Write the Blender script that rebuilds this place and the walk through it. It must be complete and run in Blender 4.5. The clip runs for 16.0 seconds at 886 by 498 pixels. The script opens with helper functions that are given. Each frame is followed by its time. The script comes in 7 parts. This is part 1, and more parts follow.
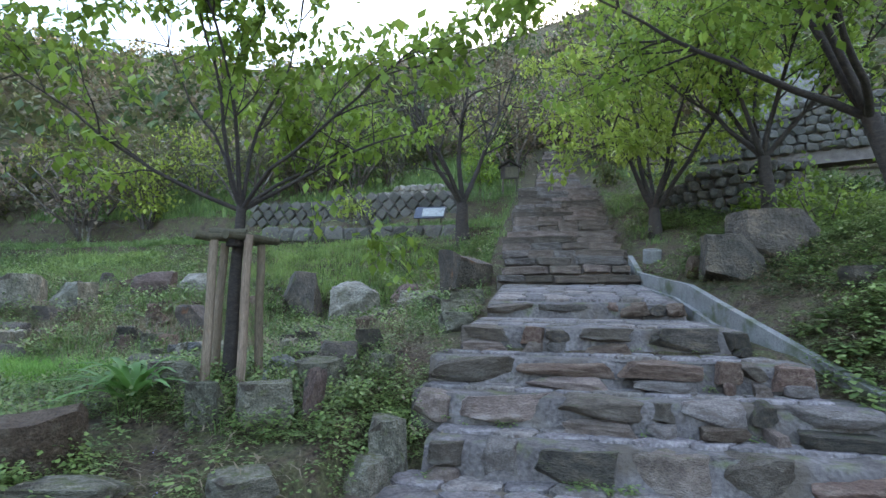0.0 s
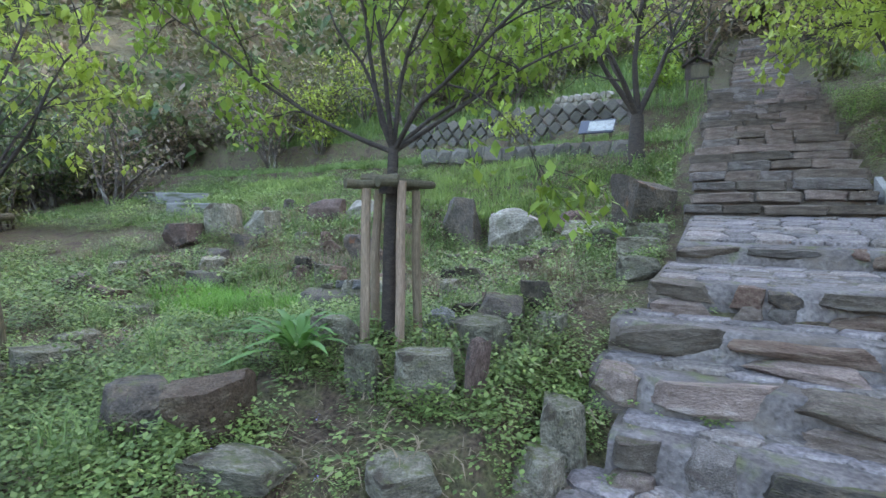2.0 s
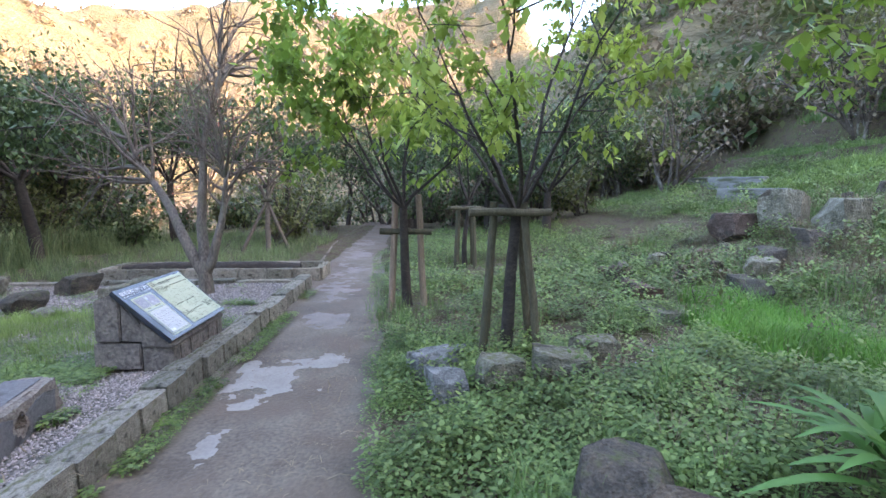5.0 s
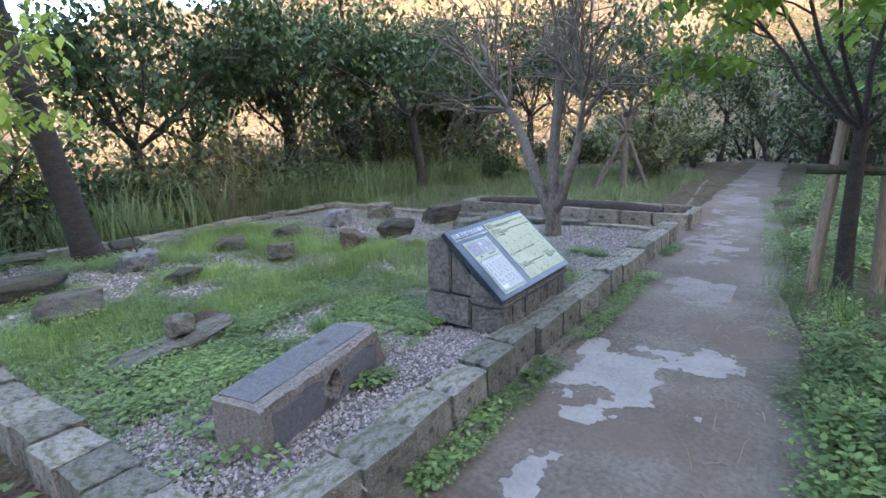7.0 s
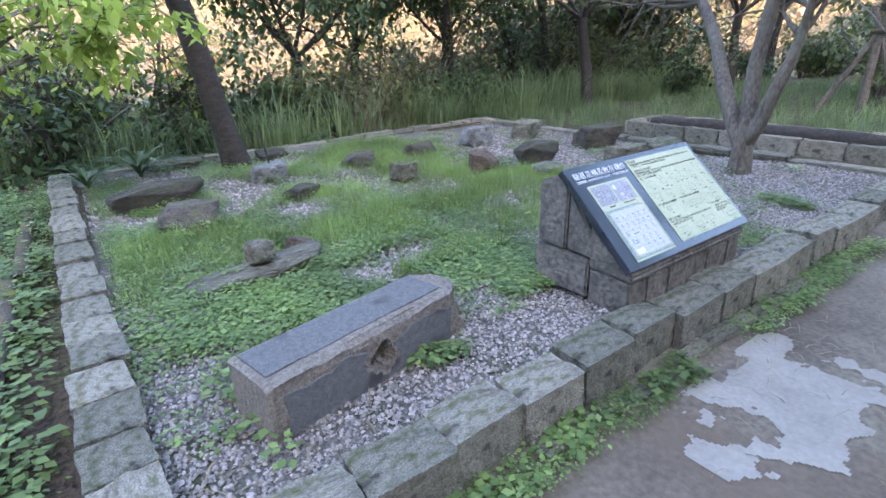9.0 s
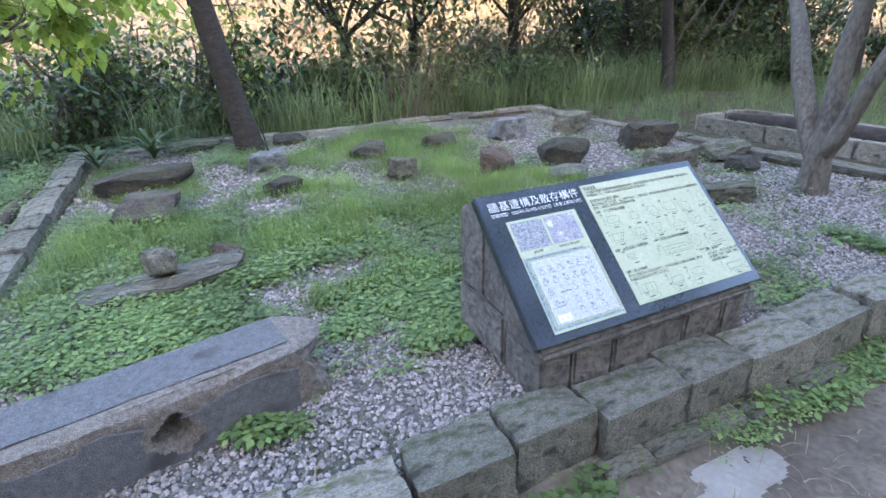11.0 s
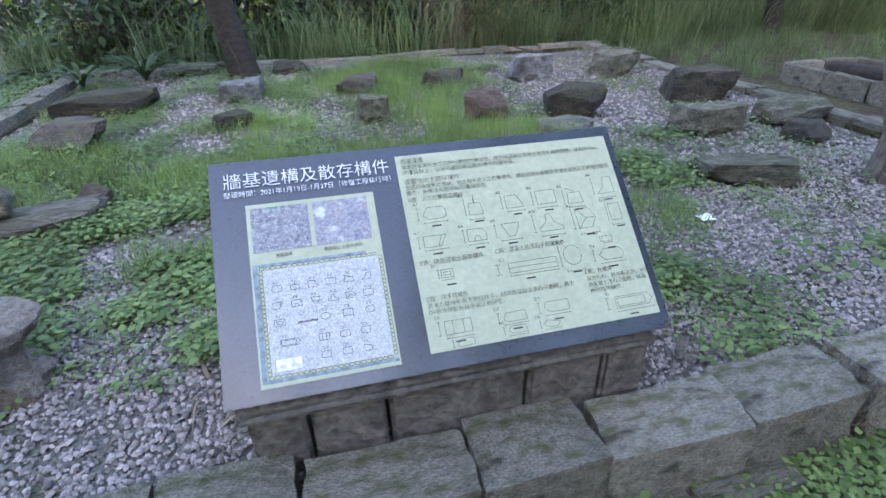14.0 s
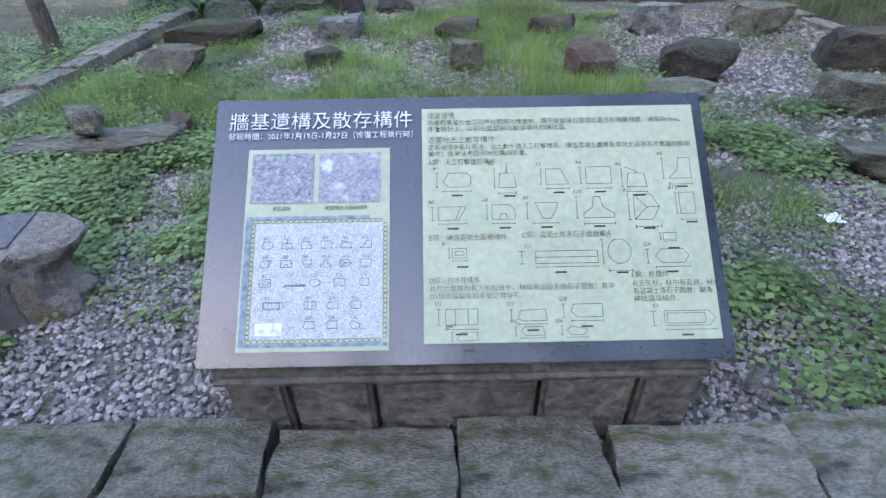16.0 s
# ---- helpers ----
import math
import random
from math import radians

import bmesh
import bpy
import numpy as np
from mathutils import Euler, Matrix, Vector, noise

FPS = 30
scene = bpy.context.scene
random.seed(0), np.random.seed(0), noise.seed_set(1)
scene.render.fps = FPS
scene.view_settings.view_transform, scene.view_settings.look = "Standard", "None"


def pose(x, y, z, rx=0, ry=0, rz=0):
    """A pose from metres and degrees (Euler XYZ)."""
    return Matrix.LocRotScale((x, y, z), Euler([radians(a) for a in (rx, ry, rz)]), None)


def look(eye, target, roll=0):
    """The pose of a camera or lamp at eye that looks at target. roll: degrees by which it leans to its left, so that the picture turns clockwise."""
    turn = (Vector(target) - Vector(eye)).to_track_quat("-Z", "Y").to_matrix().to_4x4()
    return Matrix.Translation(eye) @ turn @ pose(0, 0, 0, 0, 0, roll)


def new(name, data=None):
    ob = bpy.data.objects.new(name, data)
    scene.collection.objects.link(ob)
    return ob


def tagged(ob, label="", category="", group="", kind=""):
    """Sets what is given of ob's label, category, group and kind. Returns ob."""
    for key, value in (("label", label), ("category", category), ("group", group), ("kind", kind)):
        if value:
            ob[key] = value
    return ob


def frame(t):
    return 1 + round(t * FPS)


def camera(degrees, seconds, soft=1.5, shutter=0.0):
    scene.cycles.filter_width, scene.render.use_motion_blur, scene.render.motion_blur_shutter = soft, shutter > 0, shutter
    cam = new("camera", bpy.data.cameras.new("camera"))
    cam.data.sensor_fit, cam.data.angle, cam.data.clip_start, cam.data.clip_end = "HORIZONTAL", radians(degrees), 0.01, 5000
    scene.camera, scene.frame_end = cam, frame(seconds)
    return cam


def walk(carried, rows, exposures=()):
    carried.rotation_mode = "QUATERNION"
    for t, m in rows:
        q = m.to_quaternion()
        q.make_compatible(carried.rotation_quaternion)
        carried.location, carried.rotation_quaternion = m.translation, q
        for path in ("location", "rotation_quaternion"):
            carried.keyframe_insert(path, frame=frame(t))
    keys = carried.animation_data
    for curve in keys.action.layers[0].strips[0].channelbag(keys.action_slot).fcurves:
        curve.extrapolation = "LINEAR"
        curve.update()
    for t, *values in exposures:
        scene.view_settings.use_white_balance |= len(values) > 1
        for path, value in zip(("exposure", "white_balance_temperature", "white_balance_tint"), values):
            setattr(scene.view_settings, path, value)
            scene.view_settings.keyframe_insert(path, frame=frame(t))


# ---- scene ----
cam = camera(82.6, 16.0)
PATH = [
    (0, (-0.005, -0.071, 1.47), (-0.415, 1.875, 1.678), 0.6),
    (0.5, (-0.149, 0.083, 1.632), (-0.655, 2.012, 1.778), 0.6),
    (1, (-0.174, 0.312, 1.68), (-0.78, 2.217, 1.737), 0.6),
    (1.5, (-0.214, 0.469, 1.828), (-0.978, 2.316, 1.77), 0.7),
    (2, (-0.387, 0.651, 1.823), (-1.365, 2.389, 1.681), 0.7),
    (2.5, (-0.551, 0.997, 1.849), (-1.757, 2.582, 1.671), 0.6),
    (3, (-0.648, 1.258, 1.912), (-2.093, 2.627, 1.721), 0.5),
    (3.5, (-0.818, 1.373, 1.908), (-2.467, 2.487, 1.708), 0.5),
    (4, (-1.051, 1.464, 1.933), (-2.853, 2.305, 1.719), 0.4),
    (4.5, (-1.27, 1.593, 1.979), (-3.191, 2.103, 1.757), 0.1),
    (5, (-1.567, 1.573, 1.925), (-3.552, 1.679, 1.704), 0.0),
    (5.2, (-1.785, 1.492, 1.894), (-3.77, 1.431, 1.662), 0.1),
    (7.3, (-3.257, 0.938, 1.749), (-4.755, -0.285, 1.237), -2.1),
    (7.5, (-3.315, 0.892, 1.73), (-4.76, -0.362, 1.146), -2.1),
    (8, (-3.516, 0.86, 1.746), (-4.841, -0.469, 1.053), -2.3),
    (8.5, (-3.798, 0.861, 1.746), (-5.005, -0.562, 1.027), -2.2),
    (9, (-4.049, 0.724, 1.716), (-5.115, -0.795, 0.971), -2.1),
    (9.2, (-4.167, 0.684, 1.724), (-5.196, -0.856, 0.97), -1.9),
    (11.3, (-5.436, 0.622, 1.696), (-6.168, -1.055, 0.888), -1.8),
    (11.5, (-5.533, 0.611, 1.683), (-6.251, -1.067, 0.867), -1.7),
    (12, (-5.782, 0.505, 1.624), (-6.447, -1.179, 0.774), -1.5),
    (12.5, (-6.002, 0.42, 1.598), (-6.616, -1.254, 0.694), -1.4),
    (13, (-6.269, 0.448, 1.626), (-6.857, -1.209, 0.673), -1.2),
    (13.5, (-6.465, 0.398, 1.597), (-6.979, -1.27, 0.621), -1.2),
    (14, (-6.609, 0.303, 1.54), (-7.017, -1.378, 0.536), -1.1),
    (14.5, (-6.72, 0.26, 1.513), (-7.053, -1.403, 0.452), -1.0),
    (15, (-6.796, 0.232, 1.509), (-7.026, -1.422, 0.408), -1.1),
    (15.5, (-6.84, 0.196, 1.495), (-6.954, -1.452, 0.368), -1.0),
    (16, (-6.866, 0.121, 1.471), (-6.874, -1.514, 0.319), -0.9),
]
walk(cam, [(t, look(eye, target, roll)) for t, eye, target, roll in PATH],
     [(0, 3.26, 6900, 14.5), (1.5, 3.55, 7050, 15.5), (3.5, 3.72, 6900, 17), (5, 3.52, 6600, 19), (7.5, 3.36, 6300, 15.5), (8.5, 3.66, 6250, 17), (12.5, 3.6, 6200, 16), (14, 3.36, 6250, 17), (16, 3.36, 6250, 17)])

# ---- light ----
world = bpy.data.worlds.new("sky")
scene.world = world
world.use_nodes = True
wn = world.node_tree.nodes
sky = wn.new("ShaderNodeTexSky")
sky.sky_type, sky.sun_disc = "NISHITA", False
SUN_AZ, SUN_EL = -28.0, 19.0      # degrees right of +y, degrees up
sky.sun_elevation, sky.sun_rotation = radians(SUN_EL), radians(-SUN_AZ)
sky.dust_density, sky.air_density, sky.ozone_density = 2.5, 1.0, 1.0
wn["Background"].inputs["Strength"].default_value = 0.15
world.node_tree.links.new(sky.outputs["Color"], wn["Background"].inputs["Color"])
sun = new("sun", bpy.data.lights.new("sun", "SUN"))
sun.data.energy, sun.data.angle, sun.data.color = 2.0, radians(0.6), (1.0, 0.62, 0.43)
_d = Vector((math.sin(radians(-SUN_AZ)) * math.cos(radians(SUN_EL)), math.cos(radians(-SUN_AZ)) * math.cos(radians(SUN_EL)), math.sin(radians(SUN_EL))))
sun.matrix_world = look(_d * 300, (0, 0, 0))

rng = np.random.default_rng(7)


# ---- materials ----
def ramp_mat(name, colours, scale=4.0, rough=0.85, bump=0.3, detail=8.0, fine=60.0, spots=None, island=0.0, stretch=(1, 1, 1), spec=0.3, moss=None, per_object=0.0, bump_dist=0.02, grain=0.42):
    """Two-scale noise colour, bump, optional stains, moss on upward faces and a change of value from piece to piece."""
    m = bpy.data.materials.new(name)
    m.use_nodes = True
    nt = m.node_tree
    N, L = nt.nodes, nt.links
    b = N["Principled BSDF"]
    b.inputs["Roughness"].default_value = rough
    b.inputs["Specular IOR Level"].default_value = spec
    tc = N.new("ShaderNodeTexCoord")
    mp = N.new("ShaderNodeMapping")
    mp.inputs["Scale"].default_value = stretch
    L.new(tc.outputs["Object"], mp.inputs["Vector"])
    n1 = N.new("ShaderNodeTexNoise")
    n1.inputs["Scale"].default_value, n1.inputs["Detail"].default_value, n1.inputs["Roughness"].default_value = scale, detail, 0.65
    L.new(mp.outputs[0], n1.inputs["Vector"])
    r = N.new("ShaderNodeValToRGB")
    els = r.color_ramp.elements
    lo, hi = 0.3, 0.7
    for i, c in enumerate(colours):
        p = lo + (hi - lo) * i / max(1, len(colours) - 1)
        e = els[i] if i < 2 else els.new(p)
        e.position = p
        e.color = (*c, 1)
    for i, e in enumerate(els):
        e.position = lo + (hi - lo) * i / max(1, len(colours) - 1)
        e.color = (*colours[i], 1)
    L.new(n1.outputs["Fac"], r.inputs["Fac"])
    col = r.outputs["Color"]
    n2 = N.new("ShaderNodeTexNoise")
    n2.inputs["Scale"].default_value, n2.inputs["Detail"].default_value = fine, 6.0
    L.new(mp.outputs[0], n2.inputs["Vector"])

    def mix(kind, fac, a, c):
        x = N.new("ShaderNodeMix")
        x.data_type, x.blend_type = "RGBA", kind
        for sock, v in ((x.inputs["Factor"], fac), (x.inputs[6], a), (x.inputs[7], c)):
            if isinstance(v, (int, float)):
                sock.default_value = v
            elif isinstance(v, tuple):
                sock.default_value = (*v, 1)
            else:
                L.new(v, sock)
        return x.outputs[2]
    g = N.new("ShaderNodeMapRange")
    g.inputs[1].default_value, g.inputs[2].default_value, g.inputs[3].default_value, g.inputs[4].default_value = 0.25, 0.75, 1 - grain, 1 + grain
    L.new(n2.outputs["Fac"], g.inputs[0])
    gv = N.new("ShaderNodeCombineColor")
    for i in range(3):
        L.new(g.outputs[0], gv.inputs[i])
    col = mix("MULTIPLY", 1.0, col, gv.outputs[0])
    if spots:
        c, sc, lo_, hi_ = spots
        n3 = N.new("ShaderNodeTexNoise")
        n3.inputs["Scale"].default_value, n3.inputs["Detail"].default_value = sc, 5.0
        L.new(mp.outputs[0], n3.inputs["Vector"])
        q = N.new("ShaderNodeMapRange")
        q.inputs[1].default_value, q.inputs[2].default_value = lo_, hi_
        L.new(n3.outputs["Fac"], q.inputs[0])
        col = mix("MIX", q.outputs[0], col, c)
    if moss:
        c, amount = moss
        ge = N.new("ShaderNodeNewGeometry")
        sx = N.new("ShaderNodeSeparateXYZ")
        L.new(ge.outputs["Normal"], sx.inputs[0])
        n4 = N.new("ShaderNodeTexNoise")
        n4.inputs["Scale"].default_value, n4.inputs["Detail"].default_value = 5.0, 6.0
        L.new(tc.outputs["Object"], n4.inputs["Vector"])
        a = N.new("ShaderNodeMath")
        a.operation = "MULTIPLY_ADD"
        L.new(sx.outputs[2], a.inputs[0])
        a.inputs[1].default_value = 0.12
        L.new(n4.outputs["Fac"], a.inputs[2])
        q = N.new("ShaderNodeMapRange")
        q.inputs[1].default_value, q.inputs[2].default_value = 0.72 - amount, 0.9 - amount
        L.new(a.outputs[0], q.inputs[0])
        col = mix("MIX", q.outputs[0], col, c)
    if island or per_object:
        if per_object:
            src = N.new("ShaderNodeObjectInfo").outputs["Random"]
        else:
            src = N.new("ShaderNodeNewGeometry").outputs["Random Per Island"]
        q = N.new("ShaderNodeMapRange")
        k = island or per_object
        q.inputs[3].default_value, q.inputs[4].default_value = 1 - k, 1 + k
        L.new(src, q.inputs[0])
        h = N.new("ShaderNodeHueSaturation")
        L.new(q.outputs[0], h.inputs["Value"])
        q2 = N.new("ShaderNodeMapRange")
        q2.inputs[3].default_value, q2.inputs[4].default_value = 0.5 + 0.03 * k, 0.5 - 0.05 * k
        L.new(src, q2.inputs[0])
        L.new(q2.outputs[0], h.inputs["Hue"])
        L.new(col, h.inputs["Color"])
        col = h.outputs[0]
    L.new(col, b.inputs["Base Color"])
    if bump:
        bp = N.new("ShaderNodeBump")
        bp.inputs["Strength"].default_value, bp.inputs["Distance"].default_value = bump, bump_dist
        ad = N.new("ShaderNodeMath")
        ad.operation = "ADD"
        L.new(n1.outputs["Fac"], ad.inputs[0])
        L.new(n2.outputs["Fac"], ad.inputs[1])
        L.new(ad.outputs[0], bp.inputs["Height"])
        L.new(bp.outputs[0], b.inputs["Normal"])
    return m


def leaf_mat(name, a, b, trans=0.35, rough=0.5):
    m = bpy.data.materials.new(name)
    m.use_nodes = True
    N, L = m.node_tree.nodes, m.node_tree.links
    p = N["Principled BSDF"]
    p.inputs["Roughness"].default_value = rough
    p.inputs["Specular IOR Level"].default_value = 0.35
    ge = N.new("ShaderNodeNewGeometry")
    r = N.new("ShaderNodeValToRGB")
    r.color_ramp.elements[0].color = (*a, 1)
    r.color_ramp.elements[1].color = (*b, 1)
    L.new(ge.outputs["Random Per Island"], r.inputs[0])
    tc = N.new("ShaderNodeTexCoord")
    n = N.new("ShaderNodeTexNoise")
    n.inputs["Scale"].default_value, n.inputs["Detail"].default_value = 1.3, 3
    L.new(tc.outputs["Object"], n.inputs["Vector"])
    q = N.new("ShaderNodeMapRange")
    q.inputs[1].default_value, q.inputs[2].default_value, q.inputs[3].default_value, q.inputs[4].default_value = 0.3, 0.7, 0.65, 1.3
    L.new(n.outputs["Fac"], q.inputs[0])
    h = N.new("ShaderNodeHueSaturation")
    L.new(q.outputs[0], h.inputs["Value"])
    L.new(r.outputs[0], h.inputs["Color"])
    L.new(h.outputs[0], p.inputs["Base Color"])
    t = N.new("ShaderNodeBsdfTranslucent")
    L.new(h.outputs[0], t.inputs["Color"])
    mx = N.new("ShaderNodeMixShader")
    mx.inputs[0].default_value = trans
    L.new(p.outputs[0], mx.inputs[1])
    L.new(t.outputs[0], mx.inputs[2])
    L.new(mx.outputs[0], N["Material Output"].inputs["Surface"])
    return m


M = {}
M["soil"] = ramp_mat("soil_and_moss", [(0.05, 0.034, 0.023), (0.105, 0.075, 0.05), (0.105, 0.105, 0.045), (0.13, 0.165, 0.055)], 2.6, 0.95, 1.0, fine=28, bump_dist=0.09, grain=0.6, spots=((0.085, 0.06, 0.045), 2.6, 0.56, 0.66))
M["hill"] = ramp_mat("hill_scrub", [(0.065, 0.07, 0.033), (0.115, 0.10, 0.052), (0.155, 0.125, 0.075), (0.08, 0.09, 0.038)], 0.05, 0.95, 1.0, fine=0.6, bump_dist=2.5)
M["path"] = ramp_mat("path_earth_concrete", [(0.08, 0.058, 0.04), (0.135, 0.105, 0.076), (0.18, 0.148, 0.112)], 1.1, 0.68, 0.45, fine=30, spots=((0.125, 0.088, 0.06), 0.8, 0.5, 0.64), grain=0.35)
M["patch"] = ramp_mat("worn_pale_mortar", [(0.22, 0.195, 0.17), (0.31, 0.275, 0.24)], 3, 0.8, 0.15, fine=40, grain=0.12)
M["path_pale"] = ramp_mat("crumbled_path", [(0.17, 0.145, 0.125), (0.25, 0.215, 0.19)], 3, 0.8, 0.2, fine=40, grain=0.25)
M["step_pale"] = ramp_mat("pale_stair_stone", [(0.13, 0.11, 0.096), (0.21, 0.182, 0.16), (0.32, 0.285, 0.25)], 4, 0.8, 1.0, fine=32, per_object=0.3, bump_dist=0.035, spots=((0.15, 0.12, 0.10), 3.0, 0.55, 0.66))
M["gravel_bed"] = ramp_mat("gravel_bed", [(0.11, 0.097, 0.086), (0.20, 0.177, 0.158)], 45, 0.9, 0.8, fine=120, spots=((0.075, 0.085, 0.04), 1.2, 0.52, 0.66))
M["pebble"] = ramp_mat("grey_pebble", [(0.20, 0.172, 0.155), (0.325, 0.285, 0.255)], 40, 0.8, 0.1, fine=150, island=0.55, grain=0.2)
M["kerb"] = ramp_mat("sandstone_kerb", [(0.155, 0.138, 0.108), (0.285, 0.258, 0.205), (0.36, 0.33, 0.262)], 6, 0.85, 1.0, fine=36, moss=((0.125, 0.13, 0.055), 0.10), per_object=0.3, bump_dist=0.03, spots=((0.09, 0.08, 0.06), 3.0, 0.56, 0.66))
M["step"] = ramp_mat("stair_stone", [(0.095, 0.07, 0.053), (0.175, 0.138, 0.108), (0.27, 0.222, 0.178)], 3.2, 0.8, 1.0, fine=32, moss=((0.11, 0.115, 0.05), 0.06), per_object=0.42, spots=((0.33, 0.29, 0.25), 1.9, 0.62, 0.74), bump_dist=0.035)
M["tread"] = ramp_mat("worn_tread_stone", [(0.10, 0.086, 0.081), (0.17, 0.15, 0.144), (0.25, 0.225, 0.218)], 4.0, 0.78, 0.9, fine=34, moss=((0.13, 0.135, 0.07), 0.02), per_object=0.3, bump_dist=0.03)
M["rock"] = ramp_mat("grey_field_stone", [(0.075, 0.066, 0.047), (0.185, 0.172, 0.125), (0.33, 0.31, 0.24)], 3.4, 0.88, 1.0, bump_dist=0.06, fine=24, moss=((0.13, 0.14, 0.055), 0.12), per_object=0.3, spots=((0.085, 0.07, 0.05), 2.0, 0.56, 0.64))
M["rock_dark"] = ramp_mat("dark_stone", [(0.04, 0.035, 0.028), (0.095, 0.082, 0.065), (0.165, 0.13, 0.09)], 3.5, 0.8, 1.0, fine=26, bump_dist=0.05, per_object=0.3, moss=((0.11, 0.12, 0.05), 0.1))
M["rock_brown"] = ramp_mat("brown_stone", [(0.08, 0.05, 0.035), (0.165, 0.112, 0.08), (0.25, 0.195, 0.145)], 4.0, 0.85, 1.0, fine=26, bump_dist=0.05, per_object=0.3)
M["rock_grey"] = ramp_mat("blue_grey_stone", [(0.10, 0.10, 0.095), (0.20, 0.20, 0.195), (0.31, 0.31, 0.30)], 3.4, 0.85, 1.0, bump_dist=0.04, fine=26, per_object=0.2, spots=((0.10, 0.095, 0.08), 2.4, 0.56, 0.66))
M["rock_red"] = ramp_mat("reddish_stone", [(0.07, 0.045, 0.036), (0.15, 0.098, 0.078), (0.23, 0.165, 0.13)], 3.6, 0.85, 1.0, fine=26, bump_dist=0.05, per_object=0.25, spots=((0.06, 0.055, 0.045), 2.2, 0.55, 0.64))
M["rock_white"] = ramp_mat("pale_lichened_stone", [(0.11, 0.10, 0.075), (0.235, 0.215, 0.17), (0.35, 0.33, 0.27)], 4.5, 0.88, 1.0, fine=24, bump_dist=0.05, per_object=0.2, spots=((0.15, 0.14, 0.10), 2.4, 0.54, 0.62))
M["rock_rust"] = ramp_mat("rust_stained_stone", [(0.045, 0.04, 0.034), (0.10, 0.082, 0.065), (0.17, 0.13, 0.09)], 3.0, 0.82, 1.0, fine=26, bump_dist=0.05, per_object=0.2, spots=((0.19, 0.095, 0.05), 2.4, 0.58, 0.66))
M["stair_mortar"] = ramp_mat("worn_stair_mortar", [(0.078, 0.067, 0.06), (0.135, 0.118, 0.109), (0.205, 0.184, 0.172)], 2.2, 0.9, 1.0, fine=26, bump_dist=0.03, spots=((0.11, 0.09, 0.07), 1.3, 0.54, 0.64), moss=((0.11, 0.12, 0.05), 0.05))
M["mortar"] = ramp_mat("dark_mortar", [(0.115, 0.098, 0.085), (0.20, 0.172, 0.15)], 5, 0.95, 0.9, fine=80)
M["plinth"] = ramp_mat("plinth_stone", [(0.075, 0.068, 0.058), (0.155, 0.135, 0.118), (0.19, 0.165, 0.14)], 7, 0.85, 1.0, fine=30, bump_dist=0.025, moss=((0.12, 0.13, 0.05), 0.03), per_object=0.2)
M["concrete"] = ramp_mat("weathered_concrete", [(0.17, 0.17, 0.16), (0.27, 0.265, 0.25)], 4, 0.85, 0.4, fine=70, spots=((0.10, 0.11, 0.06), 2.5, 0.5, 0.65))
M["pillar"] = ramp_mat("exposed_aggregate", [(0.16, 0.125, 0.10), (0.27, 0.225, 0.185), (0.38, 0.33, 0.28)], 45, 0.9, 0.9, fine=220)
M["bark"] = ramp_mat("grey_brown_bark", [(0.07, 0.055, 0.045), (0.13, 0.11, 0.09)], 5, 0.9, 0.9, fine=40, stretch=(1, 1, 0.35), spots=((0.24, 0.23, 0.19), 4, 0.56, 0.62))
M["bark_dark"] = ramp_mat("dark_bark", [(0.035, 0.03, 0.026), (0.075, 0.06, 0.05)], 9, 0.9, 1.0, fine=50, stretch=(1, 1, 2.5))
M["bark_pale"] = ramp_mat("pale_bark", [(0.08, 0.064, 0.052), (0.15, 0.122, 0.10), (0.105, 0.105, 0.068)], 5, 0.85, 0.6, fine=40, stretch=(1, 1, 0.4))
M["stake"] = ramp_mat("weathered_stake_wood", [(0.17, 0.125, 0.085), (0.27, 0.205, 0.145)], 6, 0.85, 0.5, fine=60, stretch=(3, 3, 0.25), per_object=0.25)
M["stake_dark"] = ramp_mat("damp_stake_wood", [(0.06, 0.055, 0.035), (0.12, 0.105, 0.065)], 6, 0.85, 0.5, fine=60, stretch=(3, 3, 0.25), per_object=0.25)
M["slab"] = ramp_mat("dark_polished_granite", [(0.020, 0.024, 0.034), (0.030, 0.035, 0.048)], 90, 0.2, 0.0, fine=300, spec=0.95, grain=0.15)
M["cream"] = ramp_mat("etched_cream_panel", [(0.42, 0.45, 0.31), (0.48, 0.51, 0.36)], 6, 0.5, 0.02, fine=60, grain=0.1)
M["plan"] = ramp_mat("plan_drawing_grey", [(0.40, 0.41, 0.41), (0.57, 0.58, 0.575)], 70, 0.5, 0.0, fine=260)
M["ink"] = ramp_mat("dark_ink", [(0.045, 0.047, 0.04), (0.06, 0.062, 0.055)], 50, 0.6, 0.0)
M["white"] = ramp_mat("white_lettering", [(0.72, 0.72, 0.72), (0.8, 0.8, 0.8)], 50, 0.6, 0.0)
M["leaf"] = leaf_mat("spring_leaf", (0.15, 0.24, 0.035), (0.27, 0.38, 0.07), 0.45)
M["leaf_b"] = leaf_mat("yellow_green_leaf", (0.24, 0.32, 0.05), (0.40, 0.48, 0.10), 0.45)
M["leaf_dark"] = leaf_mat("evergreen_leaf", (0.04, 0.072, 0.025), (0.10, 0.145, 0.05), 0.3)
M["leaf_mid"] = leaf_mat("scrub_leaf", (0.10, 0.12, 0.04), (0.19, 0.20, 0.07), 0.35)
M["leaf_dry"] = leaf_mat("dry_brown_scrub", (0.15, 0.115, 0.075), (0.25, 0.20, 0.13), 0.3)
M["leaf_red"] = leaf_mat("reddish_bud", (0.22, 0.07, 0.05), (0.30, 0.14, 0.09), 0.3)
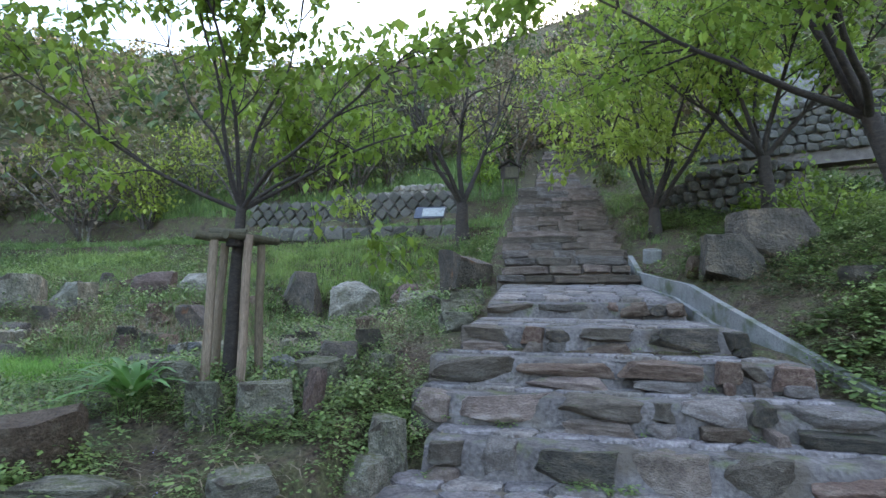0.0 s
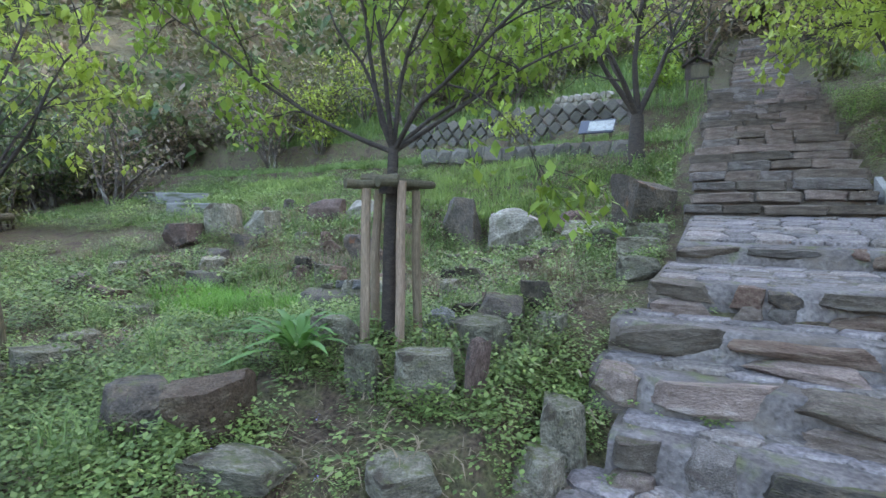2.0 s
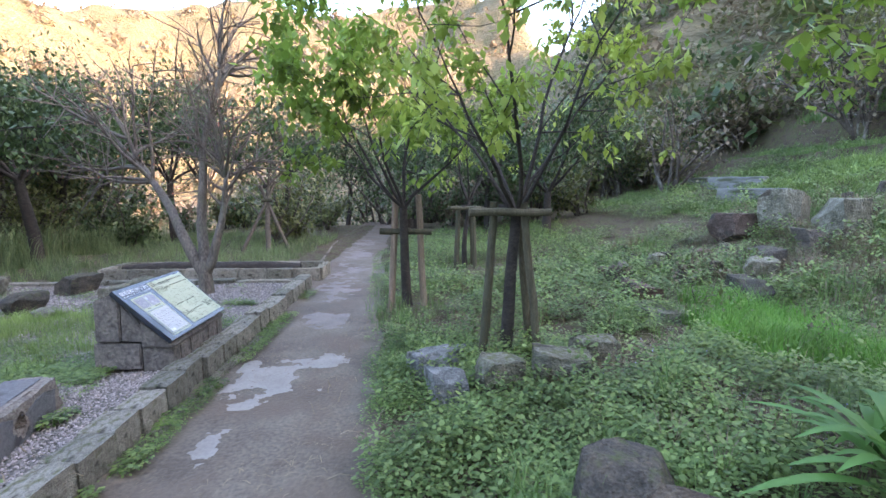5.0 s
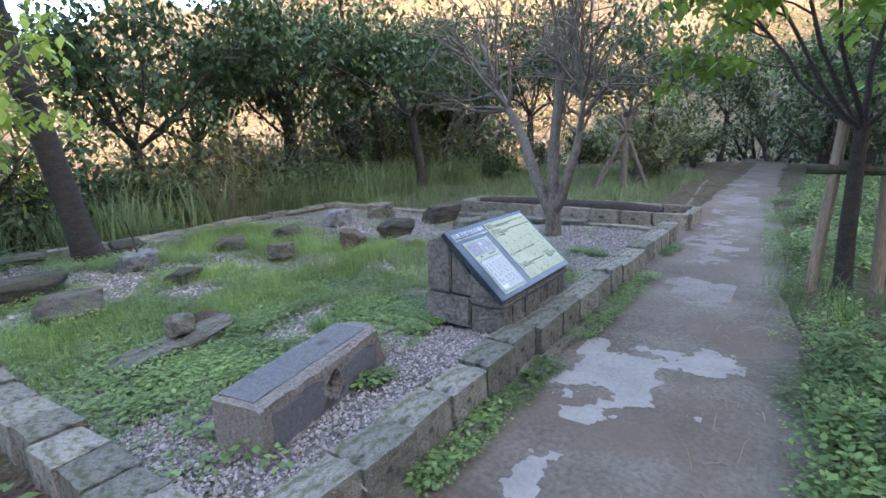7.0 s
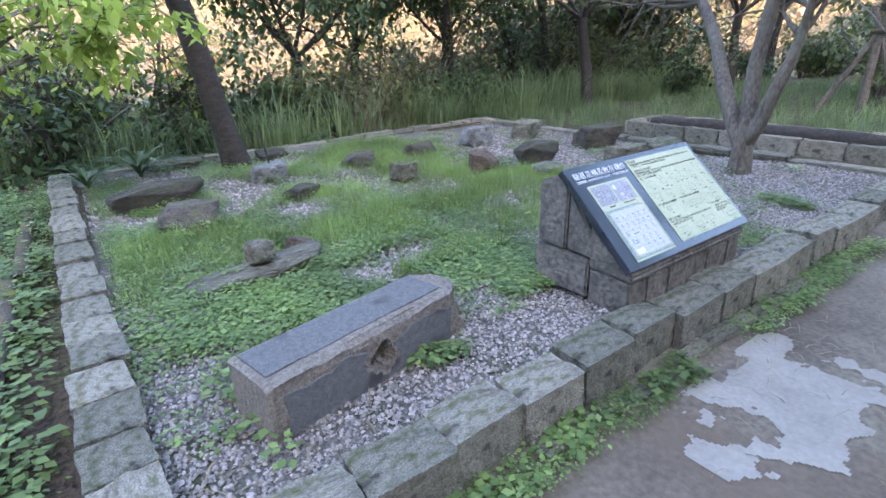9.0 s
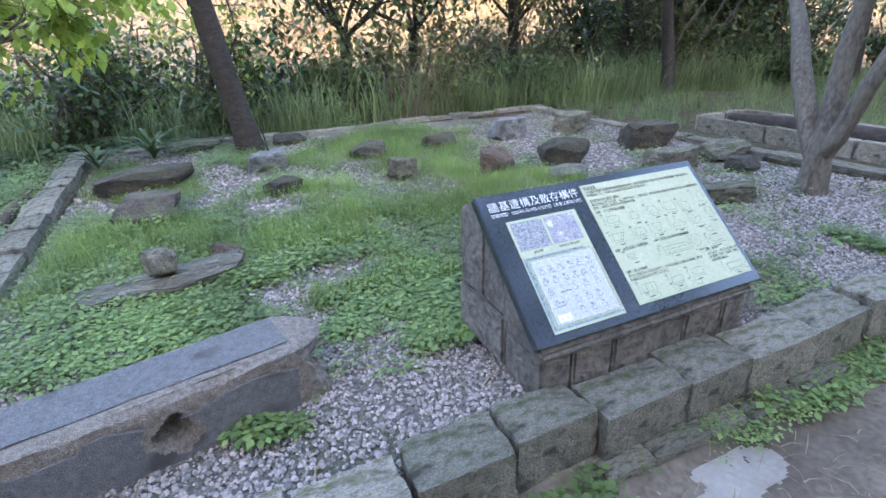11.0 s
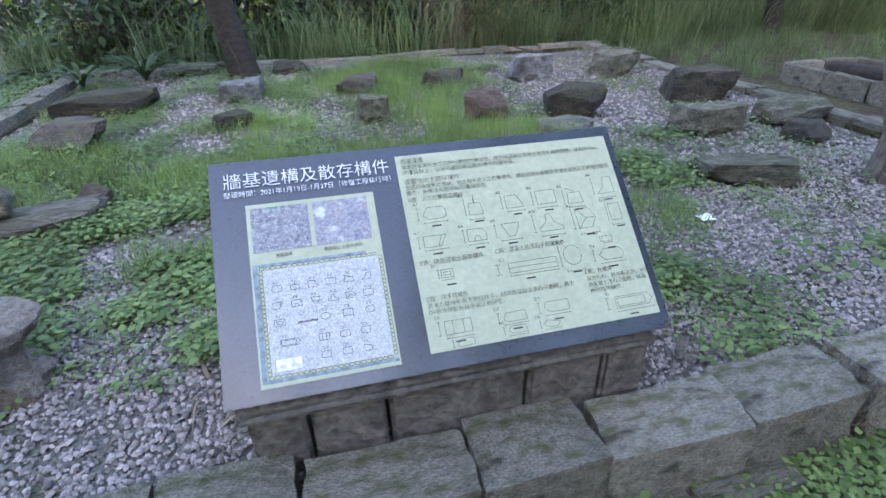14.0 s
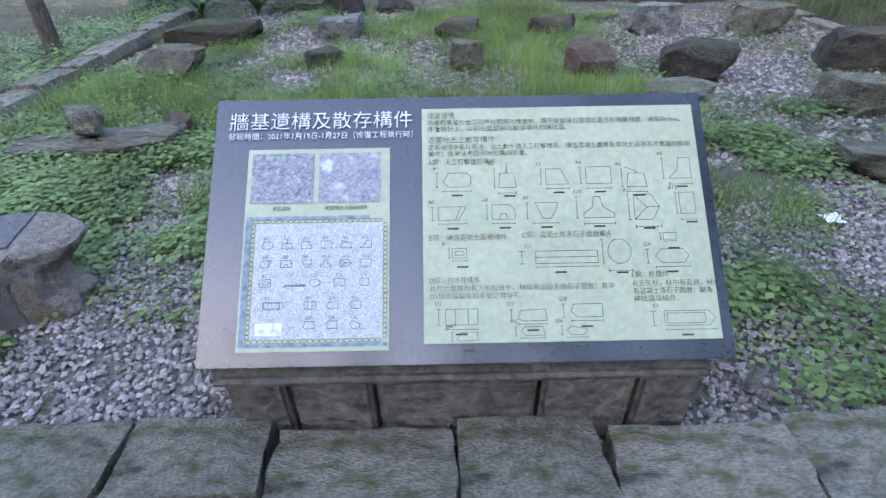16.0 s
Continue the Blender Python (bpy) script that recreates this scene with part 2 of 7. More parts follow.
M["weed"] = leaf_mat("groundcover_leaf", (0.085, 0.14, 0.04), (0.26, 0.345, 0.11), 0.35)
M["grass"] = leaf_mat("grass_blade", (0.09, 0.165, 0.045), (0.20, 0.285, 0.09), 0.35)
M["grass_lush"] = leaf_mat("lush_damp_grass", (0.10, 0.24, 0.035), (0.19, 0.36, 0.07), 0.4)
M["grass_garden"] = leaf_mat("fine_bright_grass", (0.15, 0.23, 0.06), (0.30, 0.395, 0.125), 0.4)
M["grass_dull"] = leaf_mat("dull_tall_grass", (0.11, 0.17, 0.06), (0.27, 0.32, 0.15), 0.4)
M["lush"] = leaf_mat("lush_strap_leaf", (0.08, 0.19, 0.04), (0.15, 0.30, 0.075), 0.4)
M["straw"] = leaf_mat("dead_grass", (0.17, 0.13, 0.08), (0.28, 0.22, 0.14), 0.25)


# ---- mesh helpers ----
def mesh_np(name, verts, faces, material, smooth=False):
    """A mesh from arrays; faces all have the same number of corners."""
    me = bpy.data.meshes.new(name)
    verts = np.asarray(verts, dtype=np.float32)
    faces = np.asarray(faces, dtype=np.int32)
    n, k = faces.shape
    me.vertices.add(len(verts))
    me.vertices.foreach_set("co", verts.ravel())
    me.loops.add(n * k)
    me.loops.foreach_set("vertex_index", faces.ravel())
    me.polygons.add(n)
    me.polygons.foreach_set("loop_start", np.arange(0, n * k, k, dtype=np.int32))
    me.polygons.foreach_set("use_smooth", np.full(n, smooth))
    me.update(calc_edges=True)
    for m in (material if isinstance(material, (list, tuple)) else [material]):
        me.materials.append(m)
    return me


def thing(name, label, category, at=(0, 0, 0), data=None, group="", kind=""):
    ob = new(name, data)
    ob.location = at
    return tagged(ob, label, category, group, kind)


def piece(name, me, parent, at=(0, 0, 0), turn=(0, 0, 0), size=(1, 1, 1), label=""):
    """A part on a shared mesh under its thing."""
    ob = new(name, me)
    ob.parent = parent
    ob.location, ob.scale = at, size
    ob.rotation_euler = [radians(a) for a in turn]
    if label:
        ob["label"] = label
    return ob


def part(name, bm, material, parent, label=""):
    me = bpy.data.meshes.new(name)
    bm.to_mesh(me)
    bm.free()
    me.materials.append(material)
    return piece(name, me, parent, label=label)


def repeat(tv, tf, pos, yaw, size, tilt=None):
    """Copies of a small template at many places, as arrays. size: (n,) or (n, 3)."""
    tv, tf = np.asarray(tv, float), np.asarray(tf, int)
    n = len(pos)
    size = np.asarray(size, float)
    if size.ndim == 1:
        size = np.repeat(size[:, None], 3, 1)
    v = tv[None] * size[:, None]
    if tilt is not None:
        c, s = np.cos(tilt)[:, None], np.sin(tilt)[:, None]
        y, z = v[..., 1] * c - v[..., 2] * s, v[..., 1] * s + v[..., 2] * c
        v = np.stack([v[..., 0], y, z], -1)
    c, s = np.cos(yaw)[:, None], np.sin(yaw)[:, None]
    v = np.stack([v[..., 0] * c - v[..., 1] * s, v[..., 0] * s + v[..., 1] * c, v[..., 2]], -1) + np.asarray(pos)[:, None]
    f = tf[None] + (np.arange(n) * len(tv))[:, None, None]
    return v.reshape(-1, 3), f.reshape(-1, tf.shape[1])


def hashn(ix, iy, iz, seed):
    h = (ix * 374761393 + iy * 668265263 + iz * 2147483647 + seed * 974711) & 0xFFFFFFFF
    h = ((h ^ (h >> 13)) * 1274126177) & 0xFFFFFFFF
    return ((h ^ (h >> 16)) & 0xFFFF) / 65535.0


def vnoise(p, scale, seed=0):
    """Value noise of points, -1 to 1."""
    p = np.asarray(p, float) * scale
    i = np.floor(p).astype(np.int64)
    f = p - i
    f = f * f * (3 - 2 * f)
    out = 0
    for dx in (0, 1):
        for dy in (0, 1):
            for dz in (0, 1):
                w = (f[..., 0] if dx else 1 - f[..., 0]) * (f[..., 1] if dy else 1 - f[..., 1]) * (f[..., 2] if dz else 1 - f[..., 2])
                out = out + w * hashn(i[..., 0] + dx, i[..., 1] + dy, i[..., 2] + dz, seed)
    return out * 2 - 1


def fbm(p, scale, seed=0, octaves=4):
    return sum(vnoise(p, scale * 2 ** k, seed + k) / 2 ** k for k in range(octaves))


def smooth(a, b, x):
    t = np.clip((x - a) / (b - a), 0, 1)
    return t * t * (3 - 2 * t)


# ---- the lie of the land ----
def bed_edge(x):
    return np.interp(x, [-40, -17, -11, -8, -4.6, -2.9, -1.6, -1.3], [0.0, 0.3, 0.68, 0.94, 1.2, 1.95, 3.2, 3.7])


def stair_rise(y):
    return np.interp(y, [3.9, 4.1, 5.9, 7.6, 10.2, 20, 34, 60], [0.0, 0.25, 1.15, 1.35, 1.82, 5.9, 11.6, 24])


RIDGE_AZ = [-180, -135, -90, -50, -30, 0, 10, 23, 48, 62, 70, 75, 80, 86, 107, 113, 125, 140, 157, 165, 172, 180]
RIDGE_EL = [5, 9, 24, 35, 36, 31.5, 29, 25.5, 22.5, 21.5, 19, 15.5, 19, 20.5, 18.3, 16.8, 16.6, 14.5, 10.5, 6.6, 5, 5]
RIDGE_R = [420, 380, 160, 120, 110, 110, 110, 115, 130, 150, 180, 270, 400, 500, 520, 520, 520, 520, 520, 480, 420, 420]


# heights of the planted bed and its hollow, by x (rows) and y (columns)
BED_X = [-20, -12, -8, -5.5, -3.5, -2.3]
BED_Y = [0.6, 2, 3, 4.3, 5.8, 7.5, 9, 10.5, 12.3, 13.6, 16.4]
BED_Z = np.array([
    [0.10, 0.22, 0.30, 0.40, 0.55, 0.85, 1.15, 1.45, 1.85, 2.20, 3.00],
    [0.08, 0.20, 0.28, 0.34, 0.40, 0.62, 1.10, 1.42, 1.80, 2.15, 3.10],
    [0.08, 0.22, 0.30, 0.37, 0.36, 0.70, 0.88, 1.28, 1.75, 2.20, 3.30],
    [0.08, 0.22, 0.31, 0.38, 0.34, 0.46, 0.58, 0.68, 0.80, 1.85, 3.50],
    [0.06, 0.16, 0.36, 0.70, 0.66, 0.72, 0.78, 0.88, 1.10, 1.95, 3.55],
    [0.05, 0.10, 0.16, 0.56, 0.88, 1.00, 1.18, 1.48, 2.00, 2.45, 3.55]])


def bed_height(x, y):
    i = np.clip(np.interp(x, BED_X, range(6)), 0, 4.9999)
    j = np.clip(np.interp(y, BED_Y, range(11)), 0, 9.9999)
    a, b = i.astype(int), j.astype(int)
    u, v = i - a, j - b
    u, v = u * u * (3 - 2 * u), v * v * (3 - 2 * v) * 0.5 + v * 0.5
    return (BED_Z[a, b] * (1 - u) + BED_Z[a + 1, b] * u) * (1 - v) + (BED_Z[a, b + 1] * (1 - u) + BED_Z[a + 1, b + 1] * u) * v


def land(x, y, rough=True):
    x, y = np.asarray(x, float), np.asarray(y, float)
    d = y - bed_edge(x)
    bed = 0.02 + (bed_height(x, np.clip(y, 0.6, 16.4)) - 0.02) * smooth(-0.15, 0.55, d)
    high = np.interp(y, [16.4, 16.62, 19.9, 20.2, 34, 60], [0, 0.45, 1.0, 2.1, 8, 22])
    z = bed + high
    z = z * (1 - smooth(-1.75, -1.3, x)) + (stair_rise(y) - 0.2 * smooth(3.5, 4.2, y)) * smooth(-1.75, -1.3, x)
    drain_x = np.interp(y, [3, 4.8, 6.1, 8.5, 10.4], [3.8, 2.98, 2.52, 2.24, 1.82])
    z = z + smooth(3.0, 5.0, y) * (np.clip(x - drain_x, 0, 5) * np.interp(y, [8, 12.5], [0.42, 0.2]) + 0.12 * smooth(0.0, 0.15, x - drain_x))
    south = np.interp(-y, [0.6, 0.9, 7.6, 9.5, 13, 30, 90], [0, 0.1, 0.1, 0.0, -0.5, -9, -30])
    z = z + np.where(y < 0, south, 0)
    east = np.interp(-x, [2.6, 3.4], [0.0, 1.0])
    z = z - np.where(y < -0.6, 0.1 * (1 - east), 0)
    r = np.hypot(x, y)
    az = np.degrees(np.arctan2(-x, y))
    el, rr = np.interp(az, RIDGE_AZ, RIDGE_EL), np.interp(az, RIDGE_AZ, RIDGE_R)
    far = np.clip((rr - 170) / 260, 0, 1)
    r0 = 22 + 118 * far
    low = 4.0 - 26.0 * far
    k = np.clip((r - r0) / (rr - r0), 0, 1)
    hill = low + (rr * np.tan(np.radians(el)) - low) * k ** 1.05
    hill = hill * (1 - 0.35 * smooth(1, 2.2, r / rr))
    p = np.stack([x, y, np.zeros_like(x)], -1)
    hill = hill + fbm(p, 0.013, 3, 5) * rr * 0.035 * smooth(0.2, 0.6, r / rr)
    w = smooth(30, 60, r)
    z = z * (1 - w) + hill * w
    if rough:
        off = smooth(0.0, 0.6, d) * (1 - smooth(-1.6, -1.3, x))
        z = z + (fbm(p, 0.9, 5, 4) * 0.05 + fbm(p, 3.2, 15, 3) * 0.022) * np.clip(off + np.where((y < -8) | (x > 2.6), 1.0, 0), 0, 1)
    return z


def zat(x, y):
    return float(land(np.array([x]), np.array([y]))[0])


rings = np.concatenate([[0.004], np.linspace(0, 14, 150)[1:], 14 * (900 / 14) ** np.linspace(0, 1, 105)[1:]])
NA = 560
aa = np.linspace(0, 2 * np.pi, NA, endpoint=False)
gx = (-4.5 + rings[:, None] * np.cos(aa)).ravel()
gy = (3.0 + rings[:, None] * np.sin(aa)).ravel()
gv = np.stack([gx, gy, land(gx, gy)], -1)
i, j = np.meshgrid(np.arange(len(rings) - 1), np.arange(NA), indexing="ij")
gf = np.stack([i * NA + j, (i + 1) * NA + j, (i + 1) * NA + (j + 1) % NA, i * NA + (j + 1) % NA], -1).reshape(-1, 4)
me = mesh_np("ground", gv, gf, [M["soil"], M["hill"]], True)
far = (rings[gf[:, 0] // NA] > 34)
me.polygons.foreach_set("material_index", far.astype(np.int32))
ground = thing("ground", "soil and moss ground rising into wooded hills", "ground", data=me, kind="structure")


# ---- trodden path ----
def sheet(name, x0, x1, y_lo, y_hi, nx, ny, zf, material, label, category):
    u, v = np.meshgrid(np.linspace(0, 1, nx), np.linspace(0, 1, ny), indexing="ij")
    x = x0 + (x1 - x0) * u
    y = y_lo(x) + (y_hi(x) - y_lo(x)) * v
    me = mesh_np(name, np.stack([x, y, zf(x, y, v)], -1).reshape(-1, 3), grid_faces(nx, ny), material, True)
    return thing(name, label, category, data=me, kind="structure")


def grid_faces(nx, ny):
    i, j = np.meshgrid(np.arange(nx - 1), np.arange(ny - 1), indexing="ij")
    return np.stack([i * ny + j, (i + 1) * ny + j, (i + 1) * ny + j + 1, i * ny + j + 1], -1).reshape(-1, 4)


def wob(x, s=1.7, a=0.06, seed=2):
    return a * fbm(np.stack([x, x * 0, x * 0], -1), s, seed, 3)


path_floor = sheet("path", 3.4, -34, lambda x: -0.52 + wob(x) * 0.3 + np.interp(x, [-34, -20, -11.5, -3.6, -2.6, 4], [-1.0, -0.9, -0.15, 0.0, -3.2, -3.4]), lambda x: bed_edge(x) + 0.3 + np.where(x > -1.3, 0.3, 0),
                   420, 40, lambda x, y, v: 0.062 + np.where(x < -3.7, 0.06, -0.05) * smooth(0.17, 0.0, v) + 0.012 * fbm(np.stack([x, y, x * 0], -1), 1.2, 4, 4), M["path"], "damp grey-brown earth and concrete footpath", "path")


# ---- stones ----
def ico(sub):
    bm = bmesh.new()
    bmesh.ops.create_icosphere(bm, subdivisions=sub, radius=1.0)
    v = np.array([p.co[:] for p in bm.verts])
    f = np.array([[q.index for q in p.verts] for p in bm.faces])
    bm.free()
    return v, f


ICO1, ICO2, ICO3, ICO4 = ico(1), ico(2), ico(3), ico(4)


def rock_mesh(name, seed, material, sub=3, cuts=11, boxy=0.0, skew=0.1):
    """A broken field stone in a unit box: a ball cut by planes and roughened."""
    g = np.random.default_rng(seed)
    v, f = {2: ICO2, 3: ICO3, 4: ICO4}[sub]
    v = v / np.max(np.abs(v), axis=1)[:, None] ** boxy * 1.25
    n = g.normal(size=(cuts, 3))
    n /= np.linalg.norm(n, axis=1)[:, None]
    n = np.concatenate([n, [[0, 0, 1], [0, 0, -1], [1, 0, skew], [-1, skew, 0], [0, 1, 0], [skew, -1, 0]]])
    n /= np.linalg.norm(n, axis=1)[:, None]
    for q, d in zip(n, g.uniform(0.62, 0.95, len(n))):
        s = v @ q - d
        v = v - np.clip(s, 0, None)[:, None] * q
    v = v + fbm(v, 1.7, seed, 3)[:, None] * v * 0.06 + fbm(v, 6.0, seed + 5, 3)[:, None] * v * 0.022
    lo, hi = v.min(0), v.max(0)
    v = (v - (lo + hi) / 2) / (hi - lo)
    v[:, 2] += 0.5
    return mesh_np(name, v, f, material, False)


def block_mesh(name, seed, material, chamfer=0.06, wobble=0.025):
    """A hewn block in a unit box standing on z = 0, with worn edges."""
    bm = bmesh.new()
    bmesh.ops.create_cube(bm, size=1.0)
    bmesh.ops.bevel(bm, geom=list(bm.edges), offset=chamfer, segments=1, affect="EDGES")
    g = random.Random(seed)
    for p in bm.verts:
        p.co += Vector([g.uniform(-1, 1) * wobble for _ in range(3)])
        p.co.z += 0.5
    me = bpy.data.meshes.new(name)
    bm.to_mesh(me)
    bm.free()
    me.materials.append(material)
    return me


ROCKS = {k: [rock_mesh("stone", 10 * n + s, M[k], 4, 7 if k in ("rock", "rock_grey") else 10, 0.75 if k in ("rock", "rock_grey") else 0.35) for s in range(7)] for n, k in enumerate(("rock", "rock_dark", "rock_brown", "rock_grey", "rock_red", "rock_white", "rock_rust"))}
KERBS = [rock_mesh("kerb_stone", 700 + s, M["kerb"], 4, 0, 0.985, 0.02) for s in range(10)]
STEP_ROUGH = [rock_mesh("step_stone", 300 + s, M[("step", "rock_brown", "step", "step_pale", "rock_dark", "step")[s % 6]], 4, 8, 0.62, 0.2) for s in range(18)]
STEP_CUT = [block_mesh("step_stone", 50 + s, M[("step", "step", "step_pale", "step", "step")[s % 5]], 0.09, 0.07) for s in range(15)]


def stone(x, y, w, d, h, kind="rock", seed=0, yaw=0.0, sink=0.12, z=None, label="grey field stone half sunk in weeds", tilt=0, group="loose stones in the beds"):
    me = ROCKS[kind][seed % 7]
    ob = thing("field_stone", label, "stone", ((x, y, (zat(x, y) if z is None else z) - sink * h)), me, group)
    ob.scale = (w, d, h)
    ob.rotation_euler = (radians(tilt), 0, radians(yaw))
    return ob


# ---- stairs ----
stairs = thing("stairs", "worn rough-hewn stone stairs climbing the slope", "stairs", kind="structure")
FLIGHT = [(4.05, 0.36, -1.05, 2.85), (4.62, 0.64, -1.32, 2.65), (5.22, 0.92, -1.28, 2.4), (5.9, 1.2, -1.05, 2.1), (7.65, 1.48, -0.95, 1.9)]
for k in range(19):
    FLIGHT.append((10.2 + 9.6 * k / 18, 2.02 + 4.0 * k / 18, -1.05 + 0.1 * math.sin(k), 1.65 + 0.08 * math.cos(2 * k)))
for k in range(30):
    FLIGHT.append((20.5 + 13.5 * k / 29, 6.2 + 5.5 * k / 29, -0.55 + 0.01 * k, 1.35 - 0.012 * k))
stair_rng = random.Random(3)
for n, (y, z, x0, x1) in enumerate(FLIGHT):
    y2 = FLIGHT[n + 1][0] + 0.12 if n + 1 < len(FLIGHT) else y + 1.5
    z2 = z + (0.05 if n == 3 else 0.36 if n == 4 else 0.0)
    zb = z - 0.55
    if n < 5:
        # worn mortar body: a lumpy battered riser and an uneven tread
        nu, prof = 70, [(-0.13, -0.5)] + [(-0.10 + 0.13 * q / 6, -0.34 + 0.31 * q / 6) for q in range(7)] + [(0.07, -0.012), (0.14, -0.008), (0.24, -0.008)]
        us = np.linspace(0, 1, nu)
        cv = [np.stack([x0 + 0.02 + (x1 - x0 - 0.04) * us, y + dy_ + 0 * us, z + dz_ + 0 * us], -1) for dy_, dz_ in prof] + [np.stack([x0 + 0.02 + (x1 - x0 - 0.04) * us, y2 + 0 * us, z2 - 0.012 + 0 * us], -1)]
        cv = np.concatenate(cv)
        lump = fbm(cv, 2.6, 60 + n, 4)
        cv[:, 1] -= np.where(cv[:, 2] < z - 0.01, 0.05 * lump - 0.05, 0.0)
        cv[:, 2] += np.where(cv[:, 1] < y2 - 0.01, 0.02 * lump - 0.012, 0.0)
        rows_ = len(prof) + 1
        cf = [[q * nu + i, q * nu + i + 1, q * nu + nu + i + 1, q * nu + nu + i] for q in range(rows_ - 1) for i in range(nu - 1)]
        piece("mortar_core", mesh_np("mortar_core", cv, cf, M["stair_mortar"], True), stairs, label="worn grey mortar between the stones")
    core_v, core_f, a = [], [], 0
    for yy, zt in ((y + (0.16 if n < 5 else 0.08), z - (0.07 if n < 5 else 0.03)), (y2, z2 - (0.05 if n < 5 else 0.012))):
        core_v += [(x0, yy, zb), (x1, yy, zb), (x1, yy, zt), (x0, yy, zt)]
    core_f += [[a, a + 1, a + 2, a + 3], [a + 3, a + 2, a + 6, a + 7], [a, a + 3, a + 7, a + 4], [a + 1, a + 5, a + 6, a + 2]]
    piece("mortar_core", mesh_np("mortar_core", core_v, core_f, M["mortar"]), stairs, label="dark grey mortar between the stones")
    rise = z - (FLIGHT[n - 1][1] + (0.05 if n == 4 else 0.36 if n == 5 else 0) if n else 0.02)
    x = x0
    while n < 5 and x < x1 - 0.12:
        # irregular boulders bedded in the mortar, some with a low stone beneath
        w = min(stair_rng.choice((0.26, 0.4, 0.56, 0.72, 0.9)) * stair_rng.uniform(0.85, 1.15), x1 - x)
        hh = rise * stair_rng.uniform(0.5, 0.95)
        dep = stair_rng.uniform(0.34, 0.52)
        turn = (stair_rng.uniform(-3, 6), stair_rng.uniform(-4, 4), stair_rng.uniform(-9, 9) + stair_rng.choice((0, 180)))
        piece("step_stone", stair_rng.choice(STEP_ROUGH), stairs, (x + w / 2, y + dep / 2 + stair_rng.uniform(-0.12, -0.03), z - hh + stair_rng.uniform(-0.03, 0.012)), turn, (w * 1.02, dep, hh))
        if hh < rise * 0.85 and n < 4:
            wl = w * stair_rng.uniform(0.5, 0.9)
            piece("step_stone", stair_rng.choice(STEP_ROUGH), stairs, (x + w / 2, y - 0.02 + stair_rng.uniform(-0.04, 0.02), z - rise - 0.03), (0, 0, stair_rng.uniform(-15, 15)), (wl, 0.34, rise * 0.5))
        x += w * stair_rng.choice((0.92, 1.0, 1.06, 1.18))
    while n > 4 and x < x1 - 0.1:
        w = stair_rng.uniform(0.5, 1.15)
        if x + w > x1 - 0.2:
            w = x1 - x
        dep, hh = stair_rng.uniform(0.24, 0.46), rise * stair_rng.uniform(0.66, 0.9)
        piece("step_stone", stair_rng.choice(STEP_CUT), stairs, (x + w / 2, y - 0.03 + dep / 2 + stair_rng.uniform(-0.07, 0.05), z - hh + stair_rng.uniform(-0.02, 0.015)), (stair_rng.uniform(-3, 3), stair_rng.uniform(-3, 3), stair_rng.uniform(-6, 6)), (w, dep, hh * stair_rng.uniform(0.95, 1.05)))
        x += w


def flags(xa, xb, ya, yb, zf, cell, seed, parent, name="paving_stone", keep=lambda x, y: True, stretch=1.0):
    """Irregular flat paving stones on a jittered lattice, each an object."""
    g = random.Random(seed)
    nx, ny = max(1, round((xb - xa) / (cell * stretch))), max(1, round((yb - ya) / cell))
    sx, sy = (xb - xa) / nx, (yb - ya) / ny
    pts = {}
    for i in range(nx + 1):
        for j in range(ny + 1):
            off = 0.5 * (j % 2) if 0 < i < nx else 0
            pts[i, j] = (xa + (i + off * 0.8) * sx + g.uniform(-0.22, 0.22) * sx * (0 < i < nx), ya + j * sy + g.uniform(-0.22, 0.22) * sy * (0 < j < ny))
    for i in range(nx):
        for j in range(ny):
            q = [pts[i, j], pts[i + 1, j], pts[i + 1, j + 1], pts[i, j + 1]]
            cx, cy = sum(p[0] for p in q) / 4, sum(p[1] for p in q) / 4
            if not keep(cx, cy):
                continue
            ring = []
            for a in range(4):
                p, r = q[a], q[(a + 1) % 4]
                for t in (0.2, 0.8):
                    ring.append((p[0] + (r[0] - p[0]) * t, p[1] + (r[1] - p[1]) * t))
            hz = g.uniform(0.0, 0.018)
            vs, n8 = [], 8
            for k, s, dz in ((0, 0.95, -0.06), (1, 0.94, 0.0), (2, 0.84, 0.012)):
                for p in ring:
                    vs.append(((p[0] - cx) * s, (p[1] - cy) * s, zf(cx + (p[0] - cx) * s, cy + (p[1] - cy) * s) - zf(cx, cy) + dz + hz))
            fs = [[k * 8 + a, k * 8 + (a + 1) % 8, k * 8 + 8 + (a + 1) % 8, k * 8 + 8 + a] for k in (0, 1) for a in range(8)]
            me = bpy.data.meshes.new(name)
            me.from_pydata(vs, [], fs + [list(range(16, 24))])
            me.materials.append(M["tread" if g.random() < 0.7 else "step_pale"])
            piece(name, me, parent, (cx, cy, zf(cx, cy)))


land1 = lambda x, y: 1.175 + 0.05 * (y - 5.9) / 1.75
land2 = lambda x, y: 1.455 + 0.36 * (y - 7.65) / 2.55
flags(-1.0, 2.6, 4.36, 4.68, lambda x, y: 0.345, 0.2, 15, stairs, stretch=1.9)
flags(-1.25, 2.4, 4.94, 5.28, lambda x, y: 0.625, 0.2, 16, stairs, stretch=2.0)
flags(-1.2, 2.2, 5.55, 5.96, lambda x, y: 0.905, 0.22, 17, stairs, stretch=1.8)
flags(-1.0, 1.9, 6.3, 7.72, land1, 0.27, 5, stairs, stretch=1.25)
flags(-0.9, 1.75, 8.05, 10.25, land2, 0.3, 6, stairs, stretch=1.25)
paving = thing("paving", "irregular grey paving stones at the stair foot", "paving", kind="structure")
